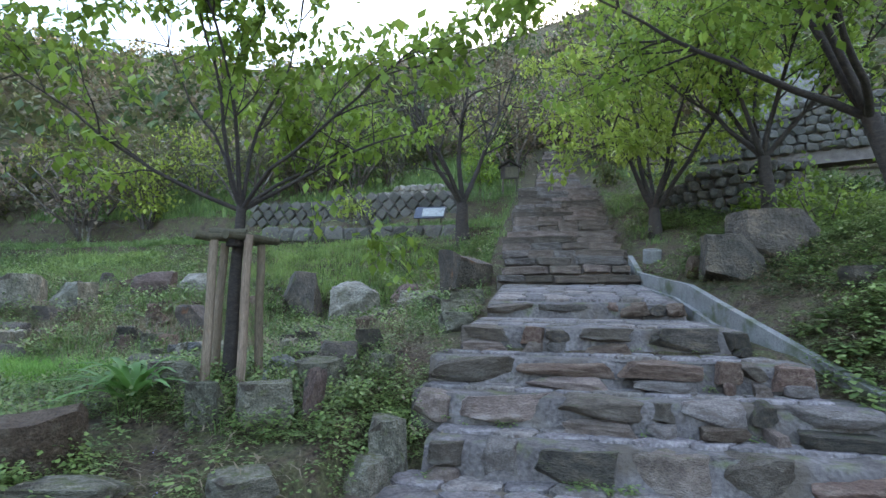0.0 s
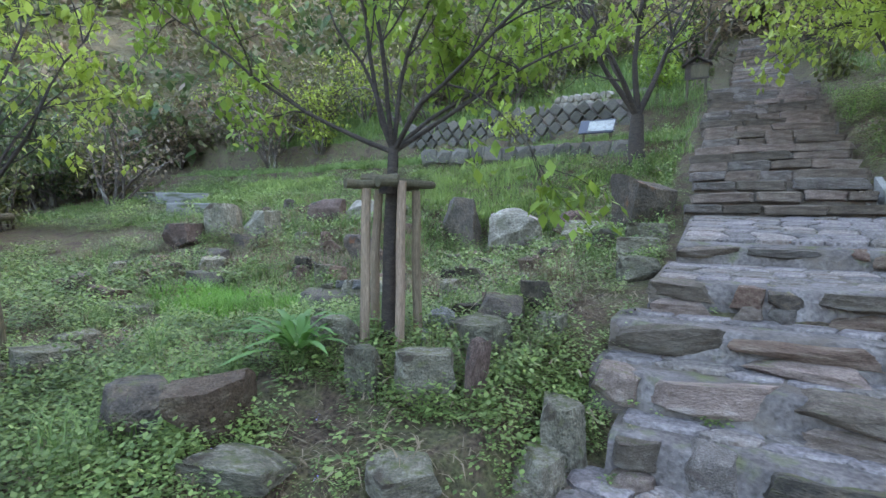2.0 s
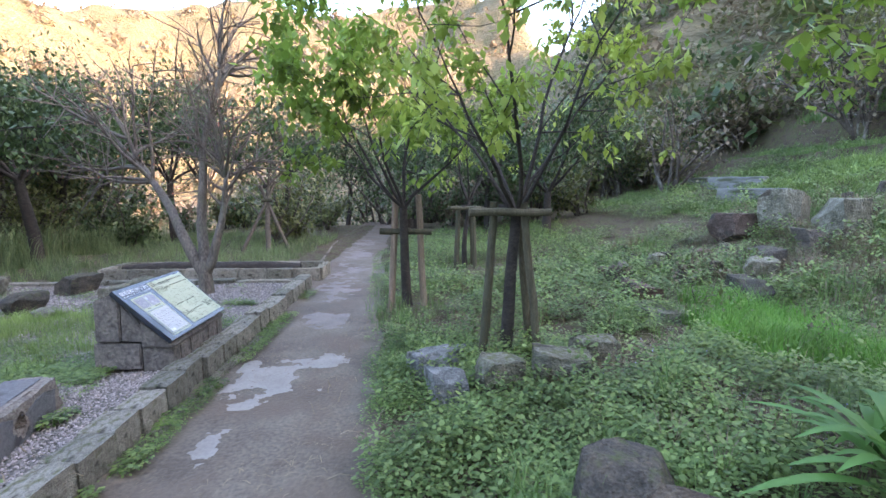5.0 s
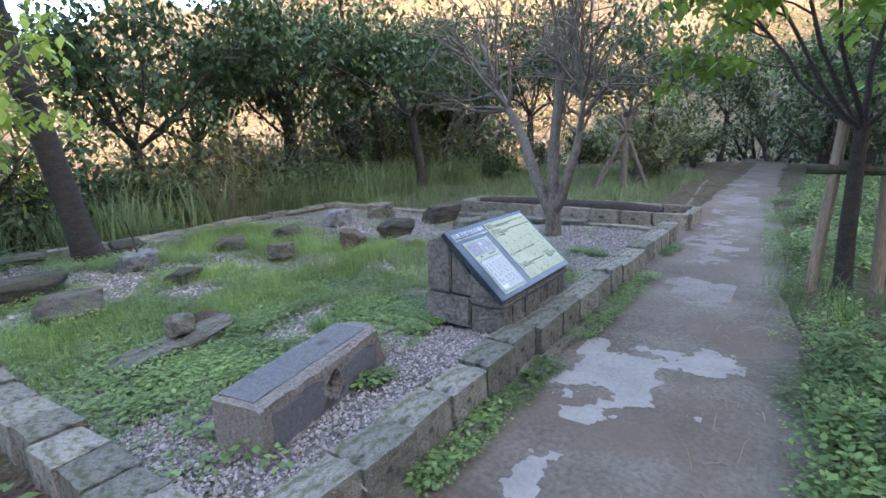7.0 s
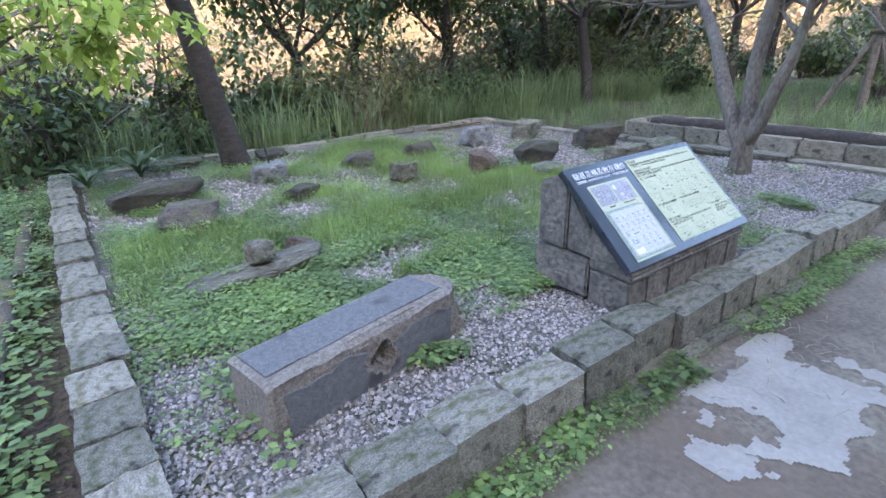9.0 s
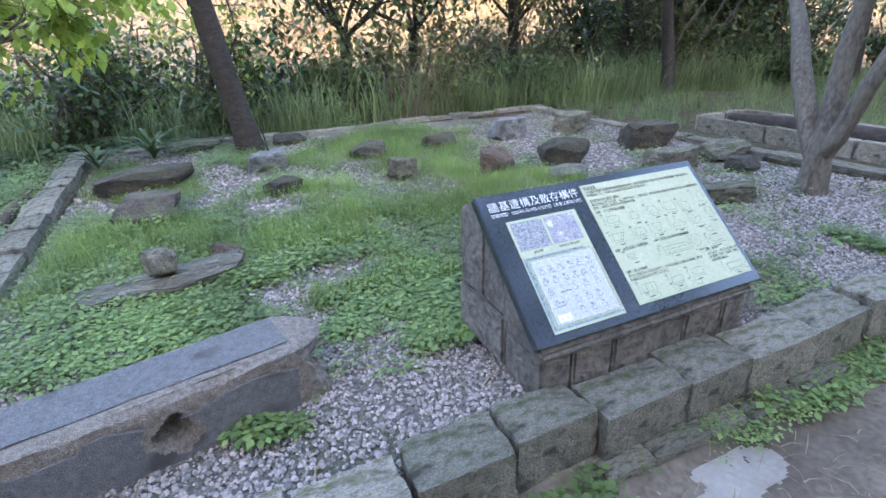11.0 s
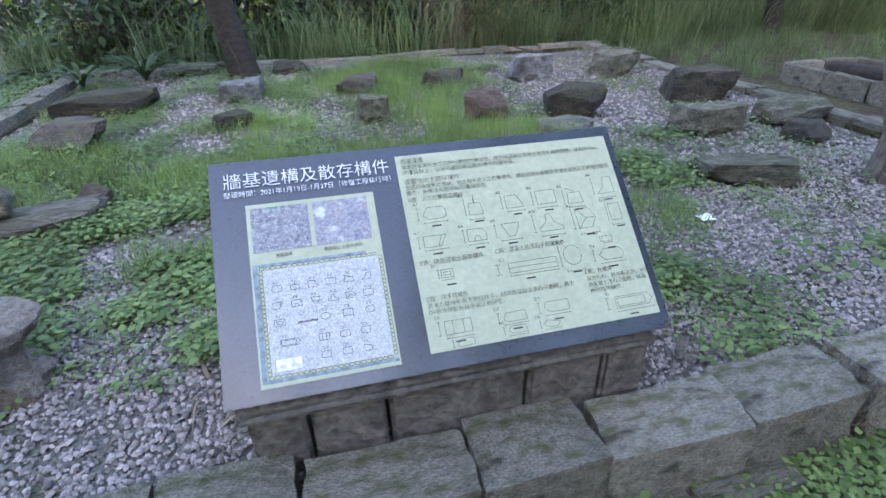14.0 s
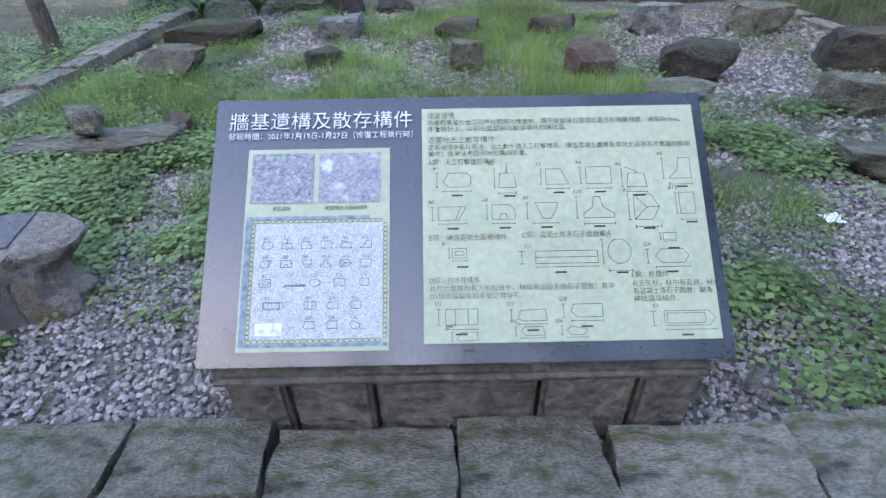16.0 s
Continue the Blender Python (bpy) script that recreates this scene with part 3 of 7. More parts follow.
flags(-1.25, 3.2, 2.5, 4.12, lambda x, y: 0.075, 0.3, 8, paving, stretch=1.3)


# ---- kerbed garden ----
garden = sheet("garden_bed", -3.85, -11.1, lambda x: -7.4 + 0 * x, lambda x: -0.6 + 0 * x, 150, 140, lambda x, y, v: 0.235 + 0.03 * fbm(np.stack([x, y, x * 0], -1), 0.7, 12, 4), M["gravel_bed"], "grey gravel bed overgrown with grass and clover", "gravel bed")
kerb = thing("garden_kerb", "row of mossy hewn sandstone kerb blocks", "kerb", kind="structure")
kr = random.Random(5)


def kerb_row(a, b, width, top, height, lengths):
    a, b = Vector((*a, 0)), Vector((*b, 0))
    way = (b - a).normalized()
    yaw = math.degrees(math.atan2(way.y, way.x))
    s, total = 0.0, (b - a).length
    while s < total - 0.05:
        w = kr.uniform(*lengths)
        if s + w > total - lengths[0] * 0.6:
            w = total - s
        p = a + way * (s + w / 2)
        piece("kerb_stone", kr.choice(KERBS), kerb, (p.x + kr.uniform(-0.012, 0.012), p.y + kr.uniform(-0.015, 0.015), top - height + kr.uniform(-0.02, 0.015)), (kr.uniform(-1.5, 1.5), kr.uniform(-1.5, 1.5), yaw + kr.uniform(-2, 2)), (w * 1.03, width * kr.uniform(0.96, 1.1), height))
        s += w


kerb_row((-3.66, -0.585), (-11.6, -0.6), 0.235, 0.345, 0.33, (0.34, 0.5))
kerb_row((-5.3, -0.425), (-8.6, -0.42), 0.11, 0.115, 0.1, (0.2, 0.38))
kerb_row((-3.9, -0.66), (-3.72, -7.4), 0.24, 0.35, 0.3, (0.26, 0.42))
kerb_row((-3.7, -7.45), (-11.2, -7.55), 0.2, 0.315, 0.22, (0.4, 0.8))
kerb_row((-11.12, -0.75), (-10.95, -7.5), 0.22, 0.315, 0.22, (0.35, 0.7))

for nm, (x0, x1, y0, y1) in (("mortar_bed", (-11.2, -3.8, -0.68, -0.51)), ("mortar_bed", (-3.93, -3.76, -7.4, -0.62)), ("mortar_bed", (-11.2, -3.75, -7.58, -7.42)), ("mortar_bed", (-11.12, -10.95, -7.5, -0.7))):
    bm = bmesh.new()
    bmesh.ops.create_cube(bm, size=1.0)
    for v in bm.verts:
        v.co = Vector(((x0 + x1) / 2 + v.co.x * (x1 - x0), (y0 + y1) / 2 + v.co.y * (y1 - y0), 0.125 + v.co.z * 0.27))
    part(nm, bm, M["soil"], kerb, "dark earth and mortar in the joints")

# ---- sunken trough beyond the garden ----
planter = thing("stone_trough", "long mossy stone-walled trough filled with dark soil", "planter", (0, 0, 0))
for k in range(8):
    piece("wall_stone", KERBS[k], planter, (-11.5, -0.75 - 0.56 * k, 0.1), (0, 0, 90), (0.555, 0.16, 0.42))
    piece("wall_stone", KERBS[(k + 3) % 8], planter, (-12.6, -0.85 - 0.56 * k, 0.1), (0, 0, 90), (0.555, 0.16, 0.42))
for k, y in enumerate((-0.5, -5.0)):
    for q in range(2):
        piece("wall_stone", KERBS[k + q], planter, (-11.78 - 0.52 * q, y, 0.1), (0, 0, 0), (0.515, 0.16, 0.42))
bm = bmesh.new()
bmesh.ops.create_grid(bm, x_segments=10, y_segments=30, size=0.5)
for v in bm.verts:
    v.co = Vector((-12.05 + v.co.x * 1.0, -2.75 + v.co.y * 4.4, 0.36 + 0.05 * noise.noise(v.co * 9)))
part("soil_fill", bm, M["rock_dark"], planter, "dark damp soil")
planter.location = (-0.8, 0, -0.17)

# ---- information board ----
BX0, BX1, BYT, BYB, BZT, BZB = -6.275, -7.567, -1.222, -0.702, 1.026, 0.556
board = thing("information_board", "tilted dark granite information board on a stone plinth", "information board")
UP = Vector((0, BYT - BYB, BZT - BZB))
BH = UP.length
UP.normalize()
ACROSS = Vector((-1, 0, 0))
OUT = ACROSS.cross(UP)
if OUT.z < 0:
    OUT = -OUT
BW = BX0 - BX1


def on_board(u, v, out=0.0):
    """u from the board's left edge, v up from its lower edge, metres."""
    return Vector((BX0, BYB, BZB)) + ACROSS * u + UP * v + OUT * out


def board_box(u0, u1, v0, v1, o0, o1, chamfer=0.0):
    bm = bmesh.new()
    vs = [bm.verts.new(on_board(u, v, o)) for o in (o0, o1) for u, v in ((u0, v0), (u1, v0), (u1, v1), (u0, v1))]
    for q in ((3, 2, 1, 0), (4, 5, 6, 7), (0, 1, 5, 4), (1, 2, 6, 5), (2, 3, 7, 6), (3, 0, 4, 7)):
        bm.faces.new([vs[a] for a in q])
    bmesh.ops.recalc_face_normals(bm, faces=bm.faces)
    if chamfer:
        bmesh.ops.bevel(bm, geom=list(bm.edges), offset=chamfer, segments=2, affect="EDGES")
    return bm


slab = part("slab", board_box(0, BW, 0, BH, -0.045, 0, 0.004), M["slab"], board, "dark polished granite slab")
text_panel = part("text_panel", board_box(0.423 * BW, 0.978 * BW, 0.068 * BH, 0.945 * BH, 0.001, 0.004), M["cream"], board, "etched cream text panel")
plan_panel = part("plan_panel", board_box(0.074 * BW, 0.358 * BW, 0.05 * BH, 0.79 * BH, 0.001, 0.004), M["cream"], board, "cream panel with photos and plan")
# plinth blocks


def wedge(name, x0, x1, pts, seed, label=""):
    """A block with a given outline in y, z, between two x."""
    bm = bmesh.new()
    a = [bm.verts.new((x0, y, z)) for y, z in pts]
    b = [bm.verts.new((x1, y, z)) for y, z in pts]
    bm.faces.new(a)
    bm.faces.new(b[::-1])
    for k in range(len(pts)):
        bm.faces.new((a[k], b[k], b[(k + 1) % len(pts)], a[(k + 1) % len(pts)]))
    bmesh.ops.recalc_face_normals(bm, faces=bm.faces)
    bmesh.ops.bevel(bm, geom=list(bm.edges), offset=0.012, segments=2, affect="EDGES")
    for v in bm.verts:
        v.co += noise.noise_vector(v.co * 6 + Vector((seed, 0, 0))) * 0.006
    return part(name, bm, M["plinth"], board, label)


xs = [BX0 - 0.03 - (BW - 0.07) * q for q in (0, 0.135, 0.315, 0.66, 0.865, 1)]
for k in range(5):
    wedge("plinth_stone", xs[k] - 0.006, xs[k + 1] + 0.006, [(-0.722, 0.22), (-0.722, 0.465), (-0.735, 0.478), (-1.0, 0.478), (-1.0, 0.22)], k)
for sx in (BX0 - 0.03, BX1 + 0.05):
    dx = -0.2 if sx > -7 else 0.2
    wedge("plinth_stone", sx, sx + dx, [(-1.012, 0.27), (-1.012, 0.52), (-1.44, 0.52), (-1.44, 0.27)], 7)
    wedge("plinth_stone", sx, sx + dx, [(-0.90, 0.535), (-1.175, 0.535), (-1.175, 0.885), (-1.17, 0.92)], 8)
    wedge("plinth_stone", sx, sx + dx, [(-1.19, 0.535), (-1.42, 0.535), (-1.42, 0.93), (-1.26, 0.985), (-1.19, 0.93)], 9)
wedge("plinth_cap", BX0 - 0.02, BX1 + 0.04, [(-0.70, 0.482), (-0.70, 0.515), (-0.74, 0.535), (-1.0, 0.75), (-1.0, 0.482)], 13)
wedge("plinth_core", BX0 - 0.24, BX1 + 0.26, [(-1.02, 0.27), (-1.02, 0.62), (-1.2, 0.86), (-1.38, 0.9), (-1.38, 0.27)], 11)

# ---- the fallen pillar beside the board ----
pillar = thing("stone_pillar", "fallen rectangular aggregate stone pillar with a hole", "stone pillar")
def lattice_box(nx, ny, nz):
    """The skin of a unit box, divided n times along each axis, centred."""
    vs, fs, seen = [], [], {}

    def vert(p):
        k = tuple(round(c, 5) for c in p)
        if k not in seen:
            seen[k] = len(vs)
            vs.append(p)
        return seen[k]
    n = (nx, ny, nz)
    for ax in range(3):
        a, b = (ax + 1) % 3, (ax + 2) % 3
        for side in (-0.5, 0.5):
            for i in range(n[a]):
                for j in range(n[b]):
                    q = []
                    for di, dj in ((0, 0), (1, 0), (1, 1), (0, 1)):
                        p = [0, 0, 0]
                        p[ax], p[a], p[b] = side, (i + di) / n[a] - 0.5, (j + dj) / n[b] - 0.5
                        q.append(vert(p))
                    fs.append(q if side > 0 else q[::-1])
    return np.array(vs, float), np.array(fs)


v, f = lattice_box(72, 22, 20)
c = v.copy()
x, y, z = c[:, 0] * 1.2, c[:, 1] * 0.33, c[:, 2] * 0.30
nz = fbm(c, 5.0, 8, 3)
front = c[:, 1] > 0.49
r = np.hypot((x - 0.03) / 0.075, (z - 0.0) / 0.065) + 0.35 * fbm(np.stack([x * 20, z * 20, x * 0], -1), 1.0, 3, 2)
y = np.where(front & (r < 1), y - 0.15 * np.clip(1.3 - r, 0, 1), y)
edge = (c[:, 1] > 0.38) & (c[:, 2] > 0.36)
worn = np.clip(0.035 + 0.05 * fbm(np.stack([x * 3, x * 0, x * 0], -1), 1.0, 6, 3), 0, 0.09)
y, z = np.where(edge, y - worn * 0.55 * (c[:, 2] - 0.36) / 0.14, y), np.where(edge, z - worn * (c[:, 1] - 0.38) / 0.12, z)
broke = np.clip((-0.40 - c[:, 0]) / 0.1, 0, 1)
x = x + broke * (0.09 * fbm(np.stack([y * 6, z * 7, x * 0], -1), 1.0, 9, 3) + 0.05)
z = z - broke * 0.03 * (z > 0) + nz * 0.004
for ax_, half in ((0, 0.5),):
    k = np.clip((np.abs(c[:, 0]) - 0.485) / 0.015, 0, 1)
    y, z = y * (1 - 0.05 * k), z * (1 - 0.05 * k)
piece("pillar_body", mesh_np("pillar_body", np.stack([x + nz * 0.003, y + nz * 0.004, z + 0.15], -1), f, M["pillar"]), pillar)
M["skin"] = ramp_mat("fine_washed_render", [(0.135, 0.13, 0.13), (0.235, 0.225, 0.222)], 40, 0.9, 0.9, fine=200, spots=((0.10, 0.09, 0.085), 5.0, 0.55, 0.66))
# dark render left on the front face round the broken hole
nu, nw = 90, 26
uu, ww = np.meshgrid(np.linspace(0, 1, nu), np.linspace(0, 1, nw))
ragged = 0.012 * fbm(np.stack([uu.ravel() * 9, ww.ravel() * 2, uu.ravel() * 0], -1), 1.0, 14, 3).reshape(uu.shape)
px_, pz_ = -0.46 + 1.0 * uu + ragged, 0.018 + 0.222 * ww + ragged * (0.4 + 1.4 * ww)
hole = np.hypot((px_ - 0.03) / 0.085, (pz_ - 0.15) / 0.075) + 0.35 * fbm(np.stack([px_.ravel() * 20, pz_.ravel() * 20, px_.ravel() * 0], -1), 1.0, 3, 2).reshape(uu.shape)
hole = np.minimum(hole, np.hypot((px_ - 0.0) / 0.10, (pz_ - 0.245) / 0.04))
rim = (uu < 0.005) | (uu > 0.995) | (ww < 0.01) | (ww > 0.99) | (hole < 1.12)
sv = np.stack([px_.ravel(), np.where(rim, 0.155, 0.1705).ravel(), pz_.ravel()], -1)
sf = [[j * nu + i + 1, j * nu + i, j * nu + nu + i, j * nu + nu + i + 1] for j in range(nw - 1) for i in range(nu - 1) if hole[j, i] > 1.0]
piece("front_skin", mesh_np("front_skin", sv, sf, M["skin"]), pillar, label="dark grey render left on the front")
v, f = lattice_box(40, 10, 1)
piece("top_skin", mesh_np("top_skin", np.stack([v[:, 0] * 1.02 + 0.05, v[:, 1] * (0.235 + 0.014 * fbm(v, 7.0, 4, 2)) - 0.035, v[:, 2] * 0.01 + 0.302 + 0.003 * fbm(v, 5.0, 2, 2)], -1), f, M["skin"]), pillar, label="finer grey render panel on top")
pillar.location, pillar.rotation_euler = (-4.95, -1.26, 0.22), (0, 0, radians(12))


# ---- trees ----
def tube(path, radii, sides=7):
    path = np.asarray(path, float)
    n = len(path)
    t = np.gradient(path, axis=0)
    t /= np.linalg.norm(t, axis=1)[:, None] + 1e-9
    ref = np.where(np.abs(t[:, 2:3]) > 0.9, [[1.0, 0, 0]], [[0, 0, 1.0]])
    u = np.cross(t, ref)
    u /= np.linalg.norm(u, axis=1)[:, None] + 1e-9
    w = np.cross(t, u)
    a = np.linspace(0, 2 * np.pi, sides, endpoint=False)
    v = path[:, None] + (u[:, None] * np.cos(a)[None, :, None] + w[:, None] * np.sin(a)[None, :, None]) * np.asarray(radii)[:, None, None]
    i, j = np.meshgrid(np.arange(n - 1), np.arange(sides), indexing="ij")
    f = np.stack([i * sides + j, i * sides + (j + 1) % sides, (i + 1) * sides + (j + 1) % sides, (i + 1) * sides + j], -1).reshape(-1, 4)
    return v.reshape(-1, 3), f


def merge(items):
    vs, fs, n = [], [], 0
    for v, f in items:
        vs.append(v)
        fs.append(np.asarray(f) + n)
        n += len(v)
    return np.concatenate(vs), np.concatenate(fs)


LEAF_V = [(0, 0, 0), (0.3, 0.42, -0.07), (0, 1, -0.18), (-0.3, 0.42, -0.07)]
LEAF_F = [(0, 1, 2), (0, 2, 3)]


def wander(g, p, d, length, n, bend=0.18, lift=0.0):
    pts = [p]
    for _ in range(n):
        d = d + g.normal(size=3) * bend + np.array([0, 0, lift])
        d = d / np.linalg.norm(d)
        pts.append(pts[-1] + d * length / n)
    return np.array(pts), d


def leaves_at(g, twigs, count, size, spread, droop=0.6, bunch=1):
    """Leaves on and round the twigs' points, in bunches of a few."""
    k = np.repeat(g.integers(0, len(twigs), count // bunch + 1), bunch)[:count]
    pos = twigs[k] + g.normal(size=(count, 3)) * spread * [1, 1, 0.75]
    return repeat(LEAF_V, LEAF_F, pos, g.uniform(0, 2 * np.pi, count), size * g.uniform(0.6, 1.3, count), g.normal(-droop, 0.55, count))


def tree(name, label, at, seed, trunk, limbs, leaf=None, count=0, leaf_size=0.1, spread=0.1, bark="bark", twigs=5, twig_len=0.9, sub=4, lift=0.0, category="tree", lean=(0, 0), group="", blossom=None, start=3):
    """trunk: (height to the fork, radius); limbs: (azimuth, angle from upright, length) each, azimuth in degrees from +x."""
    g = np.random.default_rng(seed)
    root = thing(name, label, category, at, group=group)
    h, r = trunk
    pts, _ = wander(g, np.array([0, 0, -0.15]), np.array([lean[0], lean[1], 1.0]), h + 0.15, 8, 0.03)
    items = [tube(pts, r * np.linspace(1.25, 0.85, 9) * np.where(np.arange(9) == 0, 1.35, 1), 10)]
    tips = []
    for az, ang, length in limbs:
        a, b = radians(az + g.uniform(-8, 8)), radians(ang)
        d = np.array([math.cos(a) * math.sin(b), math.sin(a) * math.sin(b), math.cos(b)])
        lp, ld = wander(g, pts[-1] - np.array([0, 0, 0.04]), d, length, 9, 0.10, lift)
        r1 = r * (0.34 + 0.1 * length / 3) * (1.8 if len(limbs) < 4 else 1)
        items.append(tube(lp, r1 * np.linspace(1, 0.22, 10), 7))
        for q in range(sub + 2):
            s = int(g.integers(start, 10))
            if s >= len(lp):
                s = len(lp) - 1
            dd = (lp[s] - lp[s - 1])
            dd = dd / np.linalg.norm(dd) + g.normal(size=3) * 0.55
            dd[2] = dd[2] * 0.7 + 0.1
            sp, sd = wander(g, lp[s], dd / np.linalg.norm(dd), length * g.uniform(0.3, 0.55), 6, 0.14, 0.02)
            items.append(tube(sp, r1 * 0.38 * np.linspace(1, 0.25, 7), 4))
            tips.append(sp[2:])
            for w in range(twigs):
                e = sp[int(g.integers(2, 7))]
                td = sd + g.normal(size=3) * 0.7
                tp, _ = wander(g, e, td / np.linalg.norm(td), twig_len * g.uniform(0.4, 1), 4, 0.12, 0.0)
                items.append(tube(tp, r1 * 0.13 * np.linspace(1, 0.35, 5) + 0.0015, 3))
                tips.append(tp[1:])
    v, f = merge(items)
    piece("trunk", mesh_np("trunk", v, f, M[bark], True), root)
    if leaf and count:
        tw = np.concatenate(tips)
        v, f = leaves_at(g, tw, count, leaf_size * 1.12, spread * 1.15, bunch=9)
        piece("crown", mesh_np("crown", v, f, M[leaf]), root)
    if blossom:
        tw = np.concatenate([t[-2:] for t in tips])
        v, f = leaves_at(g, tw, blossom[1], 0.05, 0.05)
        piece("red_leaf_bud", mesh_np("red_leaf_bud", v, f, M[blossom[0]]), root, label="reddish young leaf buds")["kind"] = "stuff"
    return root


def ring_limbs(n, ang, length, seed):
    g = random.Random(seed)
    return [(360 * k / n + g.uniform(-20, 20), ang * g.uniform(0.6, 1.25), length * g.uniform(0.8, 1.2)) for k in range(n)]


staked = "young cherry tree with fresh green leaves tied to stakes"
TA = tree("cherry_tree", staked, (-3.02, 4.33, zat(-3.02, 4.33)), 11, (1.75, 0.058), [(195, 62, 2.9), (20, 50, 2.6), (100, 18, 2.7), (250, 25, 2.6), (330, 38, 2.6), (150, 38, 2.5), (70, 45, 2.4), (300, 12, 2.8)], "leaf", 6000, 0.105, 0.08, sub=4, twigs=5, twig_len=0.8, bark="bark_dark", lift=0.03)
TB = tree("cherry_tree", staked, (-6.7, 2.5, zat(-6.7, 2.5)), 12, (1.5, 0.06), [(10, 42, 2.6), (60, 40, 2.3), (140, 30, 2.2), (200, 40, 2.0), (270, 45, 1.9), (320, 50, 2.0), (100, 12, 2.6)], "leaf_b", 2600, 0.09, 0.05, sub=3, twigs=3, twig_len=0.6, bark="bark_dark")
TC = tree("cherry_tree", staked, (-9.2, 1.45, zat(-9.2, 1.45)), 13, (1.55, 0.065), [(180, 45, 2.0), (240, 55, 2.3), (300, 50, 2.2), (0, 40, 2.0), (90, 30, 2.0), (140, 15, 2.5), (270, 22, 2.5)], "leaf", 4600, 0.12, 0.08, sub=3, twigs=4, twig_len=0.6, bark="bark_dark")
TD = tree("cherry_tree", staked, (-12.6, 2.65, zat(-12.6, 2.65)), 14, (1.5, 0.05), ring_limbs(6, 40, 2.0, 4), "leaf_b", 900, 0.09, 0.06, sub=3, twigs=3, bark="bark_dark")
TE = tree("bare_tree", "dark-trunked tree with fine nearly bare branches", (-2.65, 15.6, zat(-2.65, 15.6)), 15, (1.3, 0.2), [(190, 28, 4.0), (350, 16, 4.2), (280, 15, 4.4), (130, 30, 3.8), (230, 40, 3.4)], "leaf_b", 450, 0.10, 0.1, bark="bark_dark", sub=6, twigs=7, twig_len=1.1)
TF = tree("maple_tree", "multi-stemmed tree with bright green spring leaves", (2.6, 13.2, zat(2.6, 13.2)), 16, (0.7, 0.15), [(180, 22, 4.2), (150, 10, 4.6), (90, 25, 4.4), (20, 28, 4.4), (340, 45, 3.8), (270, 35, 3.6)], "leaf_b", 8500, 0.14, 0.16, bark="bark_dark", sub=6, twigs=6, twig_len=1.1)
TG = tree("maple_tree", "multi-stemmed tree with bright green spring leaves", (4.7, 12.0, zat(4.7, 12.0)), 17, (1.6, 0.14), ring_limbs(6, 40, 4.0, 8), "leaf", 6000, 0.13, 0.15, bark="bark_dark", sub=5, twigs=6, twig_len=1.1)
TR = tree("leaning_tree", "leaning dark-barked tree with overhanging green boughs", (4.9, 7.6, zat(4.9, 7.6)), 18, (1.8, 0.13), [(170, 62, 4.4), (195, 40, 4.6), (150, 30, 4.5), (220, 55, 4.4), (90, 30, 4.0), (250, 70, 3.6)], "leaf", 7500, 0.125, 0.15, bark="bark_dark", sub=5, twigs=6, twig_len=1.0, lean=(-0.35, 0.05))
TH = tree("cherry_tree", "spreading old cherry with grey trunk and bare twigs", (-10.1, -1.95, 0.24), 19, (0.35, 0.12), [(242, 24, 4.0), (150, 9, 3.8), (60, 30, 2.2)], None, 0, bark="bark_pale", sub=13, twigs=9, twig_len=1.2, start=5, blossom=("leaf_red", 500))
TI = tree("leaning_tree", "leaning dark rough-barked trunk at the garden's edge", (-5.82, -6.75, 0.2), 20, (4.5, 0.135), ring_limbs(6, 45, 2.6, 3), "leaf_dark", 3500, 0.12, 0.15, bark="bark_dark", sub=4, twigs=5, lean=(0.17, -0.05))
EV = "dark evergreen tree with a dense leafy crown"
ev = random.Random(9)
for k, (x, y, h) in enumerate([(-12.5, -10.8, 3.0), (-15.2, -8.3, 2.2), (-16.7, -11.1, 3.2), (-18.8, -12.0, 3.3), (-8.2, -10.6, 1.8), (-10.3, -12.2, 2.0), (-21, -7.5, 2.2), (-23, -3.8, 2.4), (-26, 1.5, 2.2), (-22, 4.5, 1.6), (-27, -9.0, 2.4), (-18.5, 6.0, 1.4), (-30, 5, 2.4), (-21, -11.5, 2.4), (-25, -12.5, 2.4), (-13.6, -12.5, 2.2), (-32, -2.5, 2.4)]):
    tree("evergreen_tree", EV, (x, y, zat(x, y)), 60 + k, (h, 0.13), ring_limbs(6, 42, 2.7, k), "leaf_dark", 4600, 0.145, 0.26, bark="bark_dark", sub=4, twigs=4, twig_len=1.0, group="trees along the garden")
tree("cherry_tree", "light green leafy tree at the garden corner", (-2.75, -5.6, zat(-2.75, -5.6)), 33, (1.3, 0.08), [(185, 72, 2.4), (200, 58, 2.2), (160, 66, 2.2), (235, 58, 2.0), (90, 40, 1.8), (20, 50, 1.5)], "leaf_b", 3000, 0.11, 0.07, sub=4, twigs=4, twig_len=0.7)

log_ = thing("fallen_log", "dark rotting log lying in the stone trough", "log", (-12.85, -2.9, 0.26))
v, f = tube(np.array([(0.05, -1.9, 0.0), (0.0, -0.9, 0.02), (-0.04, 0.2, 0.0), (0.03, 1.2, 0.03), (0.0, 1.9, 0.0)]), [0.1, 0.14, 0.15, 0.14, 0.11], 12)
piece("bole", mesh_np("bole", v, f, M["bark_dark"], True), log_)


